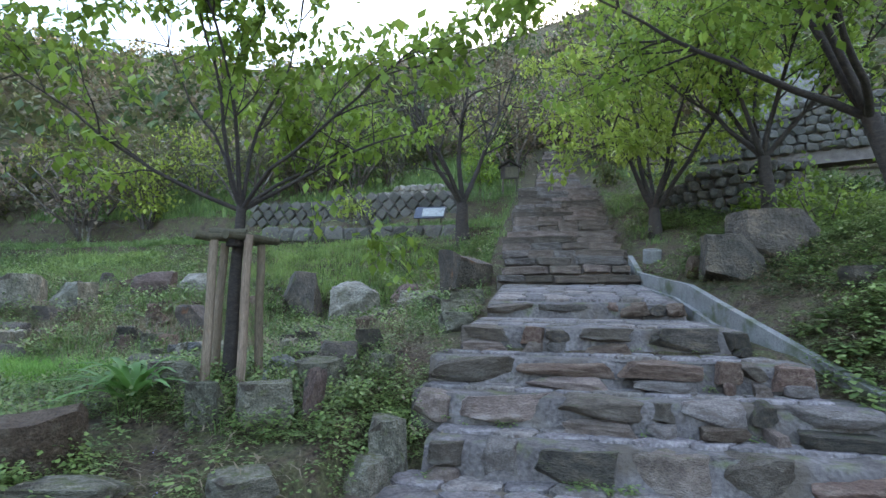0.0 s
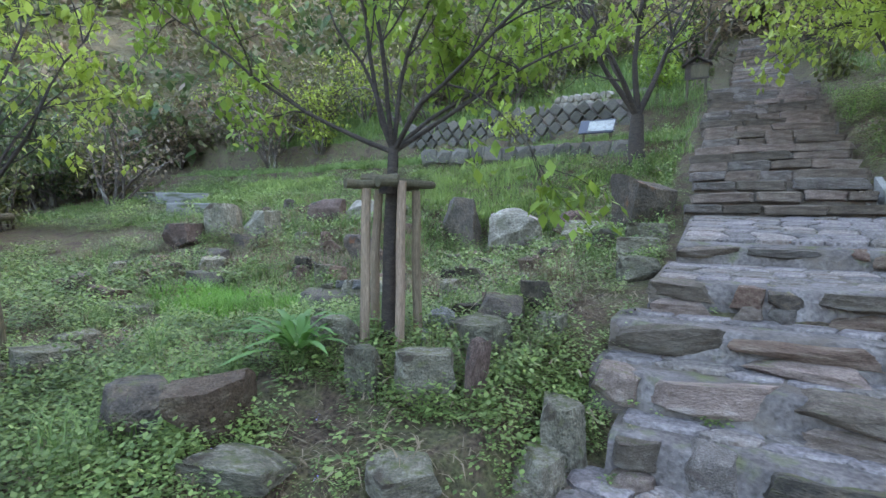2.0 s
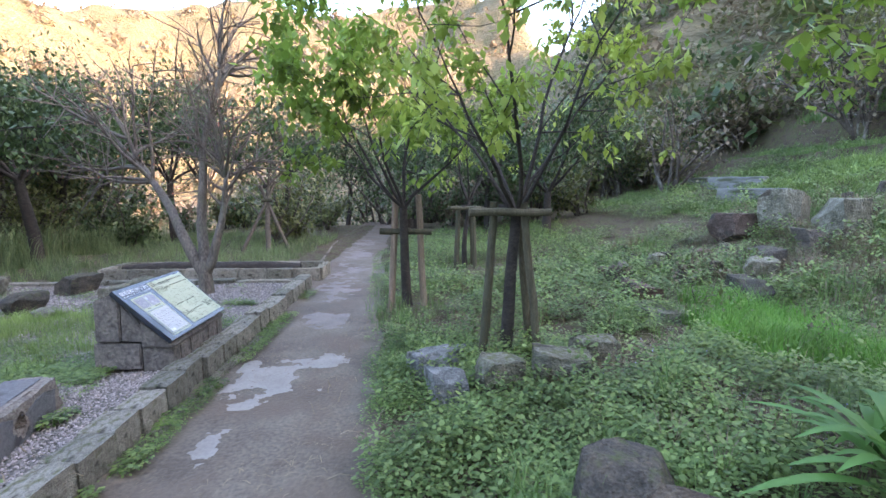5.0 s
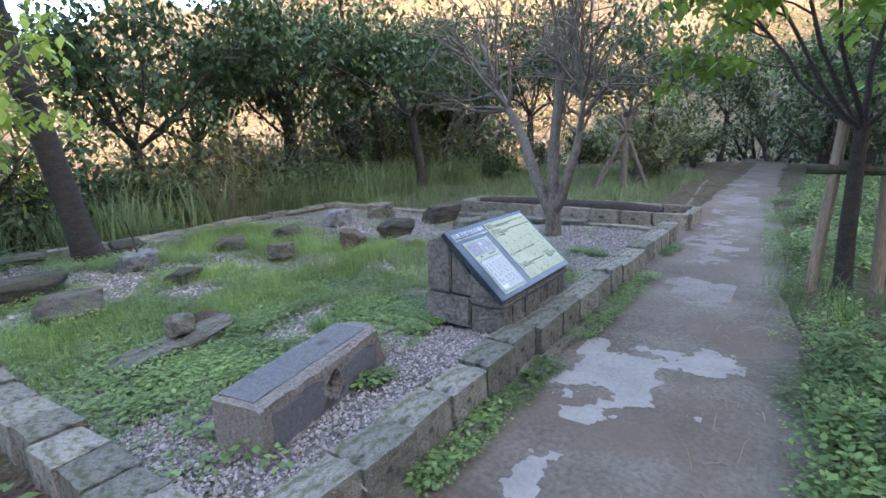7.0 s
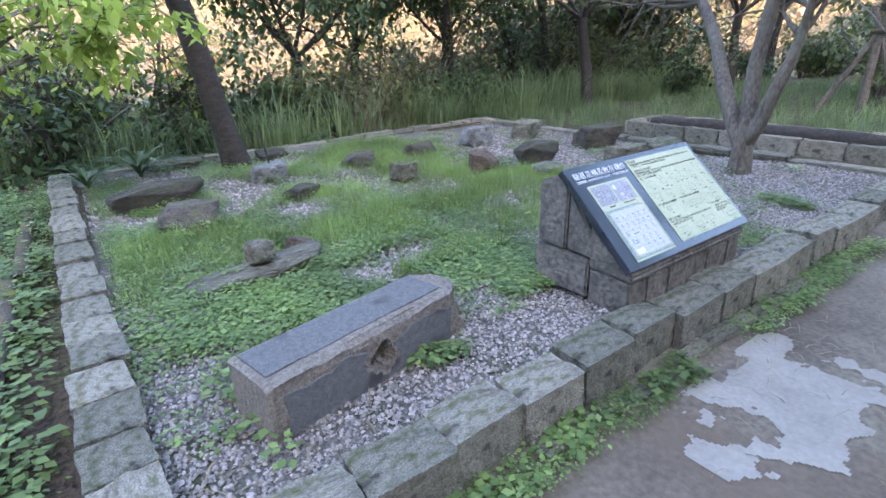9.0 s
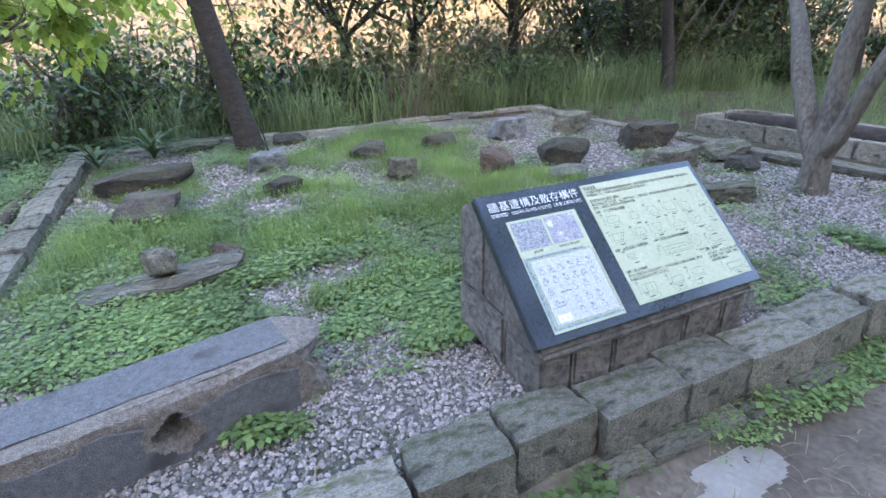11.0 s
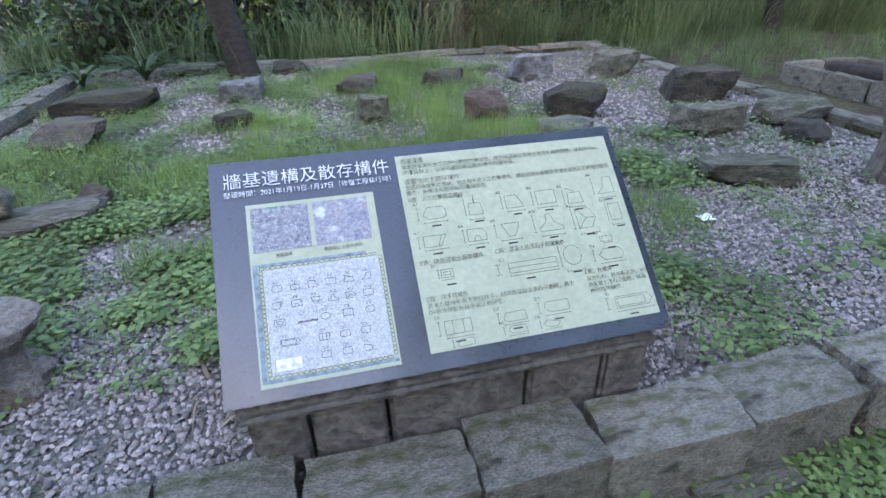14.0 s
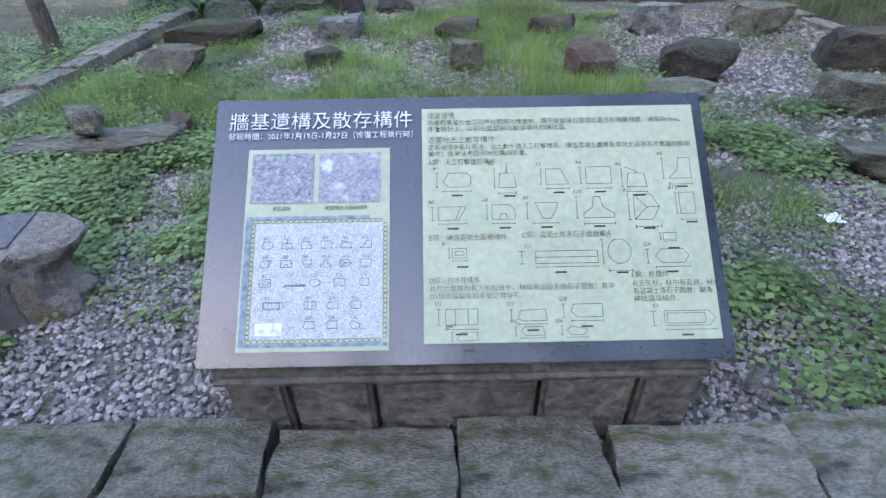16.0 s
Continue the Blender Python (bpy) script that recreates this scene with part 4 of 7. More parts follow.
# ---- stakes round the young trees ----
def stake_frame(cx, cy, top, posts, bars, wood, label, radius=0.042):
    st = thing("tree_stake_frame", label, "tree stake", (cx, cy, zat(cx, cy)), group="tree stakes")
    zc = zat(cx, cy)

    def pole(name, a, b, r):
        n = 6
        p = np.linspace(a, b, n)
        p = p + np.random.default_rng(int(abs(a[0] * 97 + b[1] * 31) * 10) % 999).normal(size=(n, 3)) * 0.004
        v, f = tube(p, np.linspace(r * 1.05, r * 0.95, n), 10)
        m = len(v)
        v = np.concatenate([v, [p[0], p[-1]]])
        caps = [[m, (k + 1) % 10, k, k] for k in range(10)] + [[m + 1, m - 10 + k, m - 10 + (k + 1) % 10, m - 10 + (k + 1) % 10] for k in range(10)]
        me = bpy.data.meshes.new(name)
        me.from_pydata(v.tolist(), [], f.tolist() + [c[:3] for c in caps])
        me.materials.append(M["stake_dark" if name == "crossbar" else wood])
        piece(name, me, st)
    for (bx, by), (tx, ty), extra in posts:
        pole("post", (bx, by, zat(cx + bx, cy + by) - zc - 0.1), (tx, ty, top - zc + extra), radius)
    for a, b, dz in bars:
        pole("crossbar", (*a, top - zc + dz), (*b, top - zc + dz), radius * 0.95)
    bm = bmesh.new()
    bmesh.ops.create_cone(bm, segments=12, radius1=0.085, radius2=0.08, depth=0.12, cap_ends=False)
    bmesh.ops.translate(bm, verts=bm.verts, vec=(0, 0, top - zc + 0.02))
    part("binding", bm, M["bark_dark"], st, "dark rope binding round the trunk")
    return st


SL = "weathered round wooden stakes with crossbars bracing a tree"
stake_frame(-3.02, 4.33, 2.03, [((-0.09, -0.23), (-0.09, -0.2), 0.0), ((-0.2, 0.06), (-0.17, 0.06), 0.0), ((0.16, -0.06), (0.15, 0.0), 0.07), ((0.16, 0.26), (0.13, 0.24), 0.0)], [((-0.17, -0.38), (0.08, 0.34), 0.03), ((0.06, -0.24), (0.2, 0.44), 0.05), ((-0.2, -0.12), (0.14, -0.02), 0.09)], "stake", SL, 0.043)
stake_frame(-6.7, 2.5, 1.73, [((-0.26, -0.18), (-0.1, -0.12), 0.1), ((0.18, -0.28), (0.08, -0.14), 0.0), ((0.1, 0.34), (0.1, 0.15), 0.1), ((-0.18, 0.3), (-0.06, 0.14), 0.0)], [((0.2, -0.42), (0.12, 0.42), 0.0), ((-0.16, -0.36), (-0.12, 0.36), 0.0)], "stake_dark", SL)
stake_frame(-9.2, 1.45, 1.45, [((0.0, -0.26), (0.05, -0.18), 0.45), ((0.0, 0.24), (0.05, 0.16), 0.45)], [((0.06, -0.42), (0.06, 0.36), -0.1)], "stake", "two weathered wooden stakes with a low crossbar bracing a tree", 0.05)
stake_frame(-12.6, 2.65, 1.6, [((-0.25, -0.2), (-0.18, -0.15), 0), ((0.25, -0.2), (0.18, -0.15), 0), ((0.25, 0.2), (0.18, 0.15), 0), ((-0.25, 0.2), (-0.18, 0.15), 0)], [((0.2, -0.34), (0.2, 0.34), 0.0), ((-0.2, -0.34), (-0.2, 0.34), 0.0)], "stake_dark", SL)
stake_frame(-17.0, -2.9, 2.1, [((0.3, -0.75), (-0.1, 0.25), 0.15), ((-0.3, 0.6), (0.1, -0.15), 0.05)], [((0.05, -0.12), (0.05, 0.2), -0.4)], "bark_pale", "pale crossed wooden props bracing a young tree", 0.055)
tree("young_tree", "thin young tree held by crossed props", (-17.0, -2.9, zat(-17.0, -2.9)), 71, (2.0, 0.07), ring_limbs(5, 35, 2.2, 5), "leaf_dark", 1500, 0.13, 0.15, bark="bark_pale", sub=4, twigs=4)

# ---- loose stones in the bed ----
GREEN = "squared grey-green block stone edging the tree bed"
for x, y, w, d, h, kind, s, yaw, lab, tilt in [
    # ring round the staked tree by the path
    (-6.2, 1.72, 0.34, 0.44, 0.30, "rock_grey", 0, 15, GREEN, 0), (-5.62, 1.84, 0.32, 0.34, 0.36, "rock_grey", 1, 8, GREEN, 4), (-5.78, 2.26, 0.4, 0.42, 0.36, "rock", 2, 12, GREEN, 0),
    (-5.8, 2.82, 0.42, 0.52, 0.32, "rock", 3, -10, GREEN, -5), (-6.25, 3.3, 0.3, 0.42, 0.3, "rock", 4, 10, GREEN, 0), (-6.5, 1.95, 0.24, 0.3, 0.24, "rock_grey", 5, 50, GREEN, 0),
    # boulders before the hollow
    (-3.42, 2.86, 0.52, 0.44, 0.48, "rock_brown", 0, 40, "brown weathered boulder with a sloping face", 14), (-3.86, 2.56, 0.46, 0.5, 0.44, "rock_dark", 1, -20, "dark sloping boulder among grass", -8),
    # stones round the staked tree by the stairs
    (-2.78, 3.72, 0.26, 0.26, 0.42, "rock", 6, 10, GREEN, 0), (-2.34, 3.86, 0.46, 0.34, 0.42, "rock", 1, 32, GREEN, 0), (-1.97, 4.0, 0.2, 0.24, 0.5, "rock_red", 2, 30, "upright reddish-brown stone slab", 3),
    (-2.22, 4.68, 0.46, 0.36, 0.4, "rock", 3, -15, "leaning grey-green block stone", 8), (-2.26, 5.15, 0.46, 0.4, 0.4, "rock_dark", 4, 15, "dark rounded boulder among weeds", 0), (-2.08, 5.62, 0.34, 0.3, 0.36, "rock_dark", 2, 30, "dark angular stone in weeds", 0),
    (-3.34, 4.05, 0.4, 0.32, 0.3, "rock", 6, 0, GREEN, 0), (-2.78, 4.92, 0.3, 0.26, 0.3, "rock_grey", 0, 0, "pale squared stone in weeds", 0), (-1.75, 5.1, 0.3, 0.3, 0.22, "rock", 5, 0, "mossy stone in weeds", 0),
    # flat stones and rocks round the hollow
    (-5.15, 6.1, 1.25, 0.8, 0.34, "rock_dark", 0, 25, "broad layered dark slab over the hollow", 4), (-4.75, 6.4, 0.9, 0.6, 0.46, "rock", 2, 10, "flat layered grey stone on the pile", 0), (-7.75, 4.66, 0.95, 0.5, 0.14, "rock", 3, 5, "flat stone slab flush with the ground", 0),
    (-8.15, 6.15, 0.85, 0.5, 0.42, "rock_dark", 3, -20, "flat dark edging stone above the hollow", 0), (-9.1, 6.95, 1.0, 0.5, 0.4, "rock", 2, -35, "flat mossy edging stone above the hollow", 0), (-9.9, 7.7, 0.8, 0.5, 0.4, "rock_dark", 6, -30, "flat dark edging stone above the hollow", 0), (-7.2, 7.5, 0.6, 0.45, 0.4, "rock_dark", 5, 0, "dark jagged stone in the bank", 0),
    (-6.5, 7.3, 0.36, 0.3, 0.4, "rock", 1, 30, "grey stone stacked in the bank", 0), (-8.0, 9.1, 0.55, 0.4, 0.34, "rock_brown", 3, 0, "brown stone in the bank", 0), (-8.5, 9.5, 0.3, 0.3, 0.46, "rock_brown", 5, 0, "upright brown stone in the bank", 0),
    (-9.35, 9.7, 0.48, 0.36, 0.3, "rock_white", 1, 15, "pale squared stone on the bank", 0), (-12.25, 8.45, 1.0, 0.7, 0.72, "rock_red", 5, 10, "reddish-brown boulder on the bank", 0), (-11.6, 9.15, 0.78, 0.6, 1.05, "rock", 4, 30, "upright grey boulder on the bank", 0), (-10.55, 9.45, 0.95, 0.7, 0.85, "rock", 5, 0, "rounded grey boulder on the bank", 0), (-10.2, 8.6, 0.7, 0.5, 0.42, "rock_dark", 2, 0, "dark boulder low in the bank", 0),
    (-10.0, 11.3, 1.1, 0.7, 0.8, "rock_red", 3, 10, "dark rusty boulder in the grass", 0), (-9.1, 11.7, 0.9, 0.7, 0.62, "rock_white", 5, 0, "pale boulder in the grass", 0), (-6.95, 9.0, 0.75, 0.5, 0.7, "rock_rust", 4, 0, "rusty orange boulder on the bank", 0), (-8.4, 12.4, 0.5, 0.4, 0.3, "rock", 1, 0, "grey stone in the grass", 0),
    (-4.95, 12.35, 1.35, 0.9, 1.3, "rock_white", 6, 28, "large pale leaning boulder in the bank", 22), (-6.35, 12.2, 0.95, 0.8, 1.35, "rock_dark", 0, 0, "dark pointed rock in the bank", 0), (-3.6, 12.8, 0.9, 0.6, 0.6, "rock_red", 2, 0, "dark reddish rock in the bank", 0), (-5.6, 10.5, 0.5, 0.4, 0.3, "rock_dark", 3, 40, "dark stone below the bank", 0), (-4.4, 9.4, 0.45, 0.4, 0.35, "rock_dark", 1, 10, "dark stone below the bank", 0),
    (-2.75, 10.6, 1.0, 0.7, 0.5, "rock", 5, 15, "mossy boulder below the stairs", 0), (-2.2, 9.6, 0.7, 0.5, 0.4, "rock_dark", 6, 60, "dark boulder half buried", 0), (-4.0, 8.0, 0.5, 0.4, 0.3, "rock_dark", 2, 10, "dark stone in weeds", 0),
    # stair side
    (-1.34, 4.12, 0.34, 0.4, 0.5, "rock", 4, 20, "rounded edging boulder at the stair foot", 0), (-1.4, 3.72, 0.34, 0.36, 0.34, "rock", 5, -15, "rounded edging boulder at the stair foot", 0), (-2.05, 3.1, 0.42, 0.5, 0.2, "rock", 1, 45, "flat grey-green stone slab", 0), (-2.85, 2.6, 0.6, 0.4, 0.14, "rock", 6, 10, "flat grey-green stone slab", 0),
    (-1.72, 10.9, 1.25, 0.95, 1.2, "rock_rust", 2, 50, "big dark boulder with a rusty flank", 0), (-1.45, 8.3, 0.6, 0.5, 0.35, "rock", 6, 0, "grey stone at the stair side", 0), (-1.32, 7.0, 0.5, 0.45, 0.3, "rock", 2, 40, "grey stone at the stair side", 0), (-1.5, 9.3, 0.7, 0.5, 0.4, "rock", 3, 10, "grey boulder half buried", 0),
    (2.75, 10.0, 0.5, 0.5, 0.46, "rock_brown", 0, 10, "brown boulder beside the drain", 0), (3.0, 9.3, 1.0, 0.9, 0.85, "rock_dark", 3, 0, "big dark rock face beside the drain", 0), (3.75, 9.6, 1.3, 1.1, 1.0, "rock_dark", 1, 30, "big grey rock face on the bank", 0), (3.3, 10.4, 0.7, 0.6, 0.6, "rock_brown", 4, 50, "brown boulder on the bank", 0), (4.3, 6.0, 0.45, 0.4, 0.3, "rock", 0, 50, "grey boulder on the bank", 0), (3.7, 6.9, 0.5, 0.4, 0.3, "rock_dark", 1, 30, "dark boulder on the bank", 0),
]:
    stone(x, y, w, d, h, kind, s, yaw, 0.14, label=lab, tilt=tilt)
sr = random.Random(21)
for k in range(90):
    x, y = sr.uniform(-13, -1.9), sr.uniform(4.6, 13.5)
    if y - float(bed_edge(np.array(x))) > 1.7 and not (-7.6 < x < -5.4 and 4.5 < y < 6.8):
        big = sr.random() < 0.3
        stone(x, y, sr.uniform(0.14, 0.36) * (1.7 if big else 1), sr.uniform(0.14, 0.34) * (1.7 if big else 1), sr.uniform(0.14, 0.3) * (1.7 if big else 1), sr.choice(("rock", "rock_dark", "rock_brown", "rock_red", "rock_dark")), sr.randrange(7), sr.uniform(0, 180), 0.25, label="small field stone half sunk in the bank", tilt=sr.uniform(-12, 12))
for k in range(14):
    x, y = sr.uniform(-5.7, -4.7), sr.uniform(5.7, 6.7)
    stone(x, y, sr.uniform(0.1, 0.22), sr.uniform(0.1, 0.2), sr.uniform(0.06, 0.14), sr.choice(("rock", "rock_grey", "rock_white")), sr.randrange(7), sr.uniform(0, 180), 0.1, z=zat(x, y) + sr.uniform(0.28, 0.36) if abs(x + 5.15) < 0.4 and abs(y - 6.15) < 0.2 else None, label="small loose stone on the layered slabs")

# ---- stones laid out in the garden ----
GL = "weathered stone fragment laid on the gravel"
for x, y, w, d, h, kind, s, yaw in [(-4.6, -5.35, 0.98, 0.4, 0.24, "rock_dark", 1, 10), (-4.69, -4.18, 0.56, 0.4, 0.26, "rock_dark", 2, -10), (-5.86, -5.58, 0.48, 0.36, 0.24, "rock_grey", 3, 0), (-5.87, -4.5, 0.36, 0.3, 0.16, "rock_dark", 4, 20), (-7.08, -5.5, 0.5, 0.36, 0.2, "rock_dark", 3, 0),
                                    (-7.12, -4.4, 0.3, 0.3, 0.24, "rock", 5, 0), (-8.05, -5.5, 0.54, 0.4, 0.22, "rock_dark", 6, -8), (-8.06, -4.08, 0.48, 0.36, 0.27, "rock_brown", 0, 30), (-8.92, -3.98, 0.56, 0.4, 0.3, "rock_dark", 1, -15), (-9.1, -5.55, 0.56, 0.42, 0.34, "rock_grey", 2, 5),
                                    (-10.22, -5.5, 0.64, 0.42, 0.3, "rock", 3, 20), (-10.42, -4.2, 0.66, 0.45, 0.34, "rock_dark", 4, -20), (-9.75, -3.2, 0.62, 0.36, 0.25, "rock", 5, 6), (-10.65, -3.25, 0.75, 0.34, 0.2, "rock", 6, 10), (-9.25, -2.25, 0.62, 0.34, 0.17, "rock", 0, -18),
                                    (-8.6, -3.45, 0.56, 0.3, 0.13, "rock_white", 1, 8), (-8.1, -2.2, 0.36, 0.2, 0.17, "rock_white", 2, 60), (-5.24, -2.9, 0.2, 0.18, 0.16, "rock_brown", 3, 0), (-6.35, -6.9, 0.5, 0.3, 0.17, "rock_dark", 5, 0), (-5.1, -7.2, 0.8, 0.3, 0.15, "rock", 6, 0), (-10.3, -2.75, 0.3, 0.26, 0.16, "rock_dark", 2, 0)]:
    stone(x, y, w, d, h, kind, s, yaw, 0.1, z=0.24, label=GL, group="stone fragments in the garden")
frag = thing("stone_fragment", "long pale broken slab with a rounded knob", "stone", (-4.85, -2.66, 0.24), group="stone fragments in the garden")
piece("slab", rock_mesh("slab", 91, M["rock_white"], 3, 6, 0.6), frag, (0, 0, -0.02), (0, 3, 4), (1.05, 0.22, 0.14))
piece("knob", rock_mesh("knob", 92, M["rock_white"], 3, 14), frag, (-0.02, 0.0, 0.1), (0, 0, 0), (0.2, 0.17, 0.2), "rounded carved knob")
bracket = thing("iron_bracket", "short rusty iron strip on a stone", "metal scrap", (-9.1, -5.55, 0.545))
bm = bmesh.new()
bmesh.ops.create_cube(bm, size=1.0)
bmesh.ops.subdivide_edges(bm, edges=bm.edges, cuts=4, use_grid_fill=True)
for v in bm.verts:
    v.co = Vector((v.co.x * 0.36, v.co.y * 0.05, v.co.z * 0.02 + 0.06 * (v.co.x + 0.5) ** 2 + 0.012))
part("strip", bm, M["rock_brown"], bracket)
rod = thing("iron_rod", "thin rusty rod standing in a stone block", "metal scrap", (-5.9, -5.58, 0.42))
v, f = tube(np.array([(0, 0, -0.05), (0.03, 0, 0.2), (0.09, 0, 0.42)]), [0.012, 0.011, 0.01], 6)
piece("rod", mesh_np("rod", v, f, M["rock_dark"], True), rod)
pipe = thing("pipe_end", "short grey plastic pipe stub by the plinth", "pipe", (-7.78, -0.86, 0.25))
v, f = tube(np.array([(0, 0, 0), (0.0, 0, 0.09), (0.0, 0, 0.1)]), [0.018, 0.018, 0.014], 10)
piece("tube", mesh_np("tube", v, f, M["concrete"], True), pipe)
pipe2 = thing("pipe_end", "short grey plastic pipe stub in the weeds", "pipe", (-2.72, 4.42, zat(-2.72, 4.42)))
v, f = tube(np.array([(0, 0, -0.1), (0.03, 0, 0.12), (0.04, 0, 0.2)]), [0.022, 0.022, 0.022], 10)
piece("tube", mesh_np("tube", v, f, M["concrete"], True), pipe2)
scrap = thing("paper_scrap", "crumpled white paper scrap on the gravel", "litter", (-8.62, -1.78, 0.262))
bm = bmesh.new()
bmesh.ops.create_grid(bm, x_segments=4, y_segments=3, size=0.04)
for v in bm.verts:
    v.co += noise.noise_vector(v.co * 30) * 0.012
part("sheet", bm, M["white"], scrap)

# two mossy logs beside the side kerb
for k, (x, y0, y1) in enumerate(((-3.38, -1.0, -3.9), (-3.2, -1.5, -2.9), (-3.42, -4.0, -6.4))):
    lg = thing("edging_log", "moss-covered rotting timber laid beside the kerb", "log", (x, (y0 + y1) / 2, zat(x, (y0 + y1) / 2) + 0.06), group="timbers by the kerb")
    n = 14
    p = np.stack([np.zeros(n), np.linspace(y0, y1, n) - (y0 + y1) / 2, np.zeros(n)], -1) + np.random.default_rng(k).normal(size=(n, 3)) * 0.012
    v, f = tube(p, np.full(n, 0.06), 9)
    piece("timber", mesh_np("timber", v, f, ramp_mat("mossy_timber", [(0.05, 0.045, 0.03), (0.10, 0.08, 0.06), (0.15, 0.15, 0.02)], 3, 0.95, 0.8), True), lg)

# ---- drain beside the stairs ----
drain = thing("drain_channel", "weathered concrete drainage channel beside the stairs", "drain", kind="structure")
DP = [(3.7, 3.0, 0.1), (3.3, 3.9, 0.25), (2.86, 4.84, 0.62), (2.4, 6.1, 1.14), (2.22, 7.4, 1.5), (2.12, 8.5, 1.78), (1.88, 9.6, 1.95), (1.7, 10.4, 2.08), (1.66, 11.3, 2.5)]
for off, w, lift_, nm in ((-0.2, 0.05, -0.2, "inner_wall"), (0.0, 0.1, 0.0, "outer_wall")):
    vs = []
    for x, y, z in DP:
        x = x + off
        vs += [(x, y, z - 0.6), (x, y, z + lift_), (x + w, y + 0.02, z + lift_), (x + w, y + 0.02, z - 0.6)]
    fs = [[a * 4 + k, a * 4 + (k + 1) % 4, a * 4 + 4 + (k + 1) % 4, a * 4 + 4 + k] for a in range(len(DP) - 1) for k in range(4)] + [[0, 1, 2, 3], [len(vs) - 1, len(vs) - 2, len(vs) - 3, len(vs) - 4]]
    piece(nm, mesh_np(nm, vs, fs, M["concrete"]), drain)
vs = []
for x, y, z in DP:
    vs += [(x - 0.18, y, z - 0.3), (x + 0.05, y, z - 0.3)]
piece("channel_bed", mesh_np("channel_bed", vs, [[a * 2, a * 2 + 1, a * 2 + 3, a * 2 + 2] for a in range(len(DP) - 1)], M["concrete"]), drain)
culvert = thing("culvert_pipe", "open concrete culvert pipe at the drain's head", "pipe", (2.2, 11.6, 2.2))
bm = bmesh.new()
bmesh.ops.create_cone(bm, segments=20, radius1=0.19, radius2=0.19, depth=0.5, cap_ends=False)
bmesh.ops.solidify(bm, geom=bm.faces[:], thickness=0.06)
bmesh.ops.rotate(bm, verts=bm.verts, matrix=Matrix.Rotation(radians(15), 3, "X"))
bmesh.ops.translate(bm, verts=bm.verts, vec=(0, 0, 0.2))
part("pipe", bm, M["concrete"], culvert)


# ---- walls of the terraces ----
def stone_wall(name, a, b, z0, z1, cell, label, material, lean=0.12, diagonal=False, seed=0, cap=0.0, bulge=0.05, curve=0.0, jitter=0.18):
    """A battered wall of separate stones over a mortar backing. z0, z1: (at a, at b)."""
    g = random.Random(seed)
    w = thing(name, label, "wall", kind="structure")
    a, b = Vector((*a, 0)), Vector((*b, 0))
    way = (b - a).normalized()
    side = Vector((way.y, -way.x, 0))
    if side.y > 0 and abs(side.y) > 0.2:
        side = -side
    total = (b - a).length
    bent = lambda s: side * (curve * (1 - (2 * s / total - 1) ** 2))
    at = lambda s, h: a + way * s + bent(s) + side * (-lean * h) + Vector((0, 0, z0[0] + (z0[1] - z0[0]) * s / total + h))
    n = 24
    vs, fs = [], []
    for k in range(n + 1):
        s = total * k / n
        hh = (z1[0] - z0[0]) * (1 - k / n) + (z1[1] - z0[1]) * k / n
        for p, back in ((at(s, -0.4), 0), (at(s, hh - 0.03), 0), (at(s, hh - 0.03), -0.5), (at(s, -0.4), -0.7)):
            q = p + side * (back - 0.05)
            vs.append(q[:])
    for k in range(n):
        for e in range(4):
            fs.append([k * 4 + e, k * 4 + 4 + e, k * 4 + 4 + (e + 1) % 4, k * 4 + (e + 1) % 4])
    piece("mortar_backing", mesh_np("mortar_backing", vs, fs + [[0, 1, 2, 3], [n * 4 + 3, n * 4 + 2, n * 4 + 1, n * 4]], M["mortar"]), w)
    mesh = [rock_mesh("wall_stone", seed + 400 + s, material, 2, 6) if not diagonal else block_mesh("wall_stone", seed + s, material, 0.1, 0.05) for s in range(5)]
    yaw = math.degrees(math.atan2(way.y, way.x))
    step = cell * (0.72 if diagonal else 0.86)
    rows = max(1, math.ceil(max(z1[0] - z0[0], z1[1] - z0[1]) / step))
    for r in range(rows + 1):
        s = (cell if diagonal else cell * 0.5) * (r % 2) * 0.5
        while s < total:
            hh = (z1[0] - z0[0]) + ((z1[1] - z0[1]) - (z1[0] - z0[0])) * s / total
            h = (r + 0.5) * step
            if h < hh + step * 0.15:
                cw = cell * (0.74 if diagonal else g.uniform(0.85, 1.15))
                p = at(s, h)
                ch = cell * (0.74 if diagonal else g.uniform(0.8, 1.0))
                turn = g.uniform(-9, 9) + (45 if diagonal else 0)
                m = Matrix.LocRotScale(p + side * g.uniform(-0.03, 0.03), Euler((0, radians(turn), radians(yaw))), (cw, 0.24 + bulge, ch))
                ob = new("wall_stone", g.choice(mesh))
                ob.parent = w
                ob.matrix_local = m @ Matrix.Translation((0, 0, -0.5))
            s += cell * (1.06 if diagonal else g.uniform(0.88, 1.05))
    return w


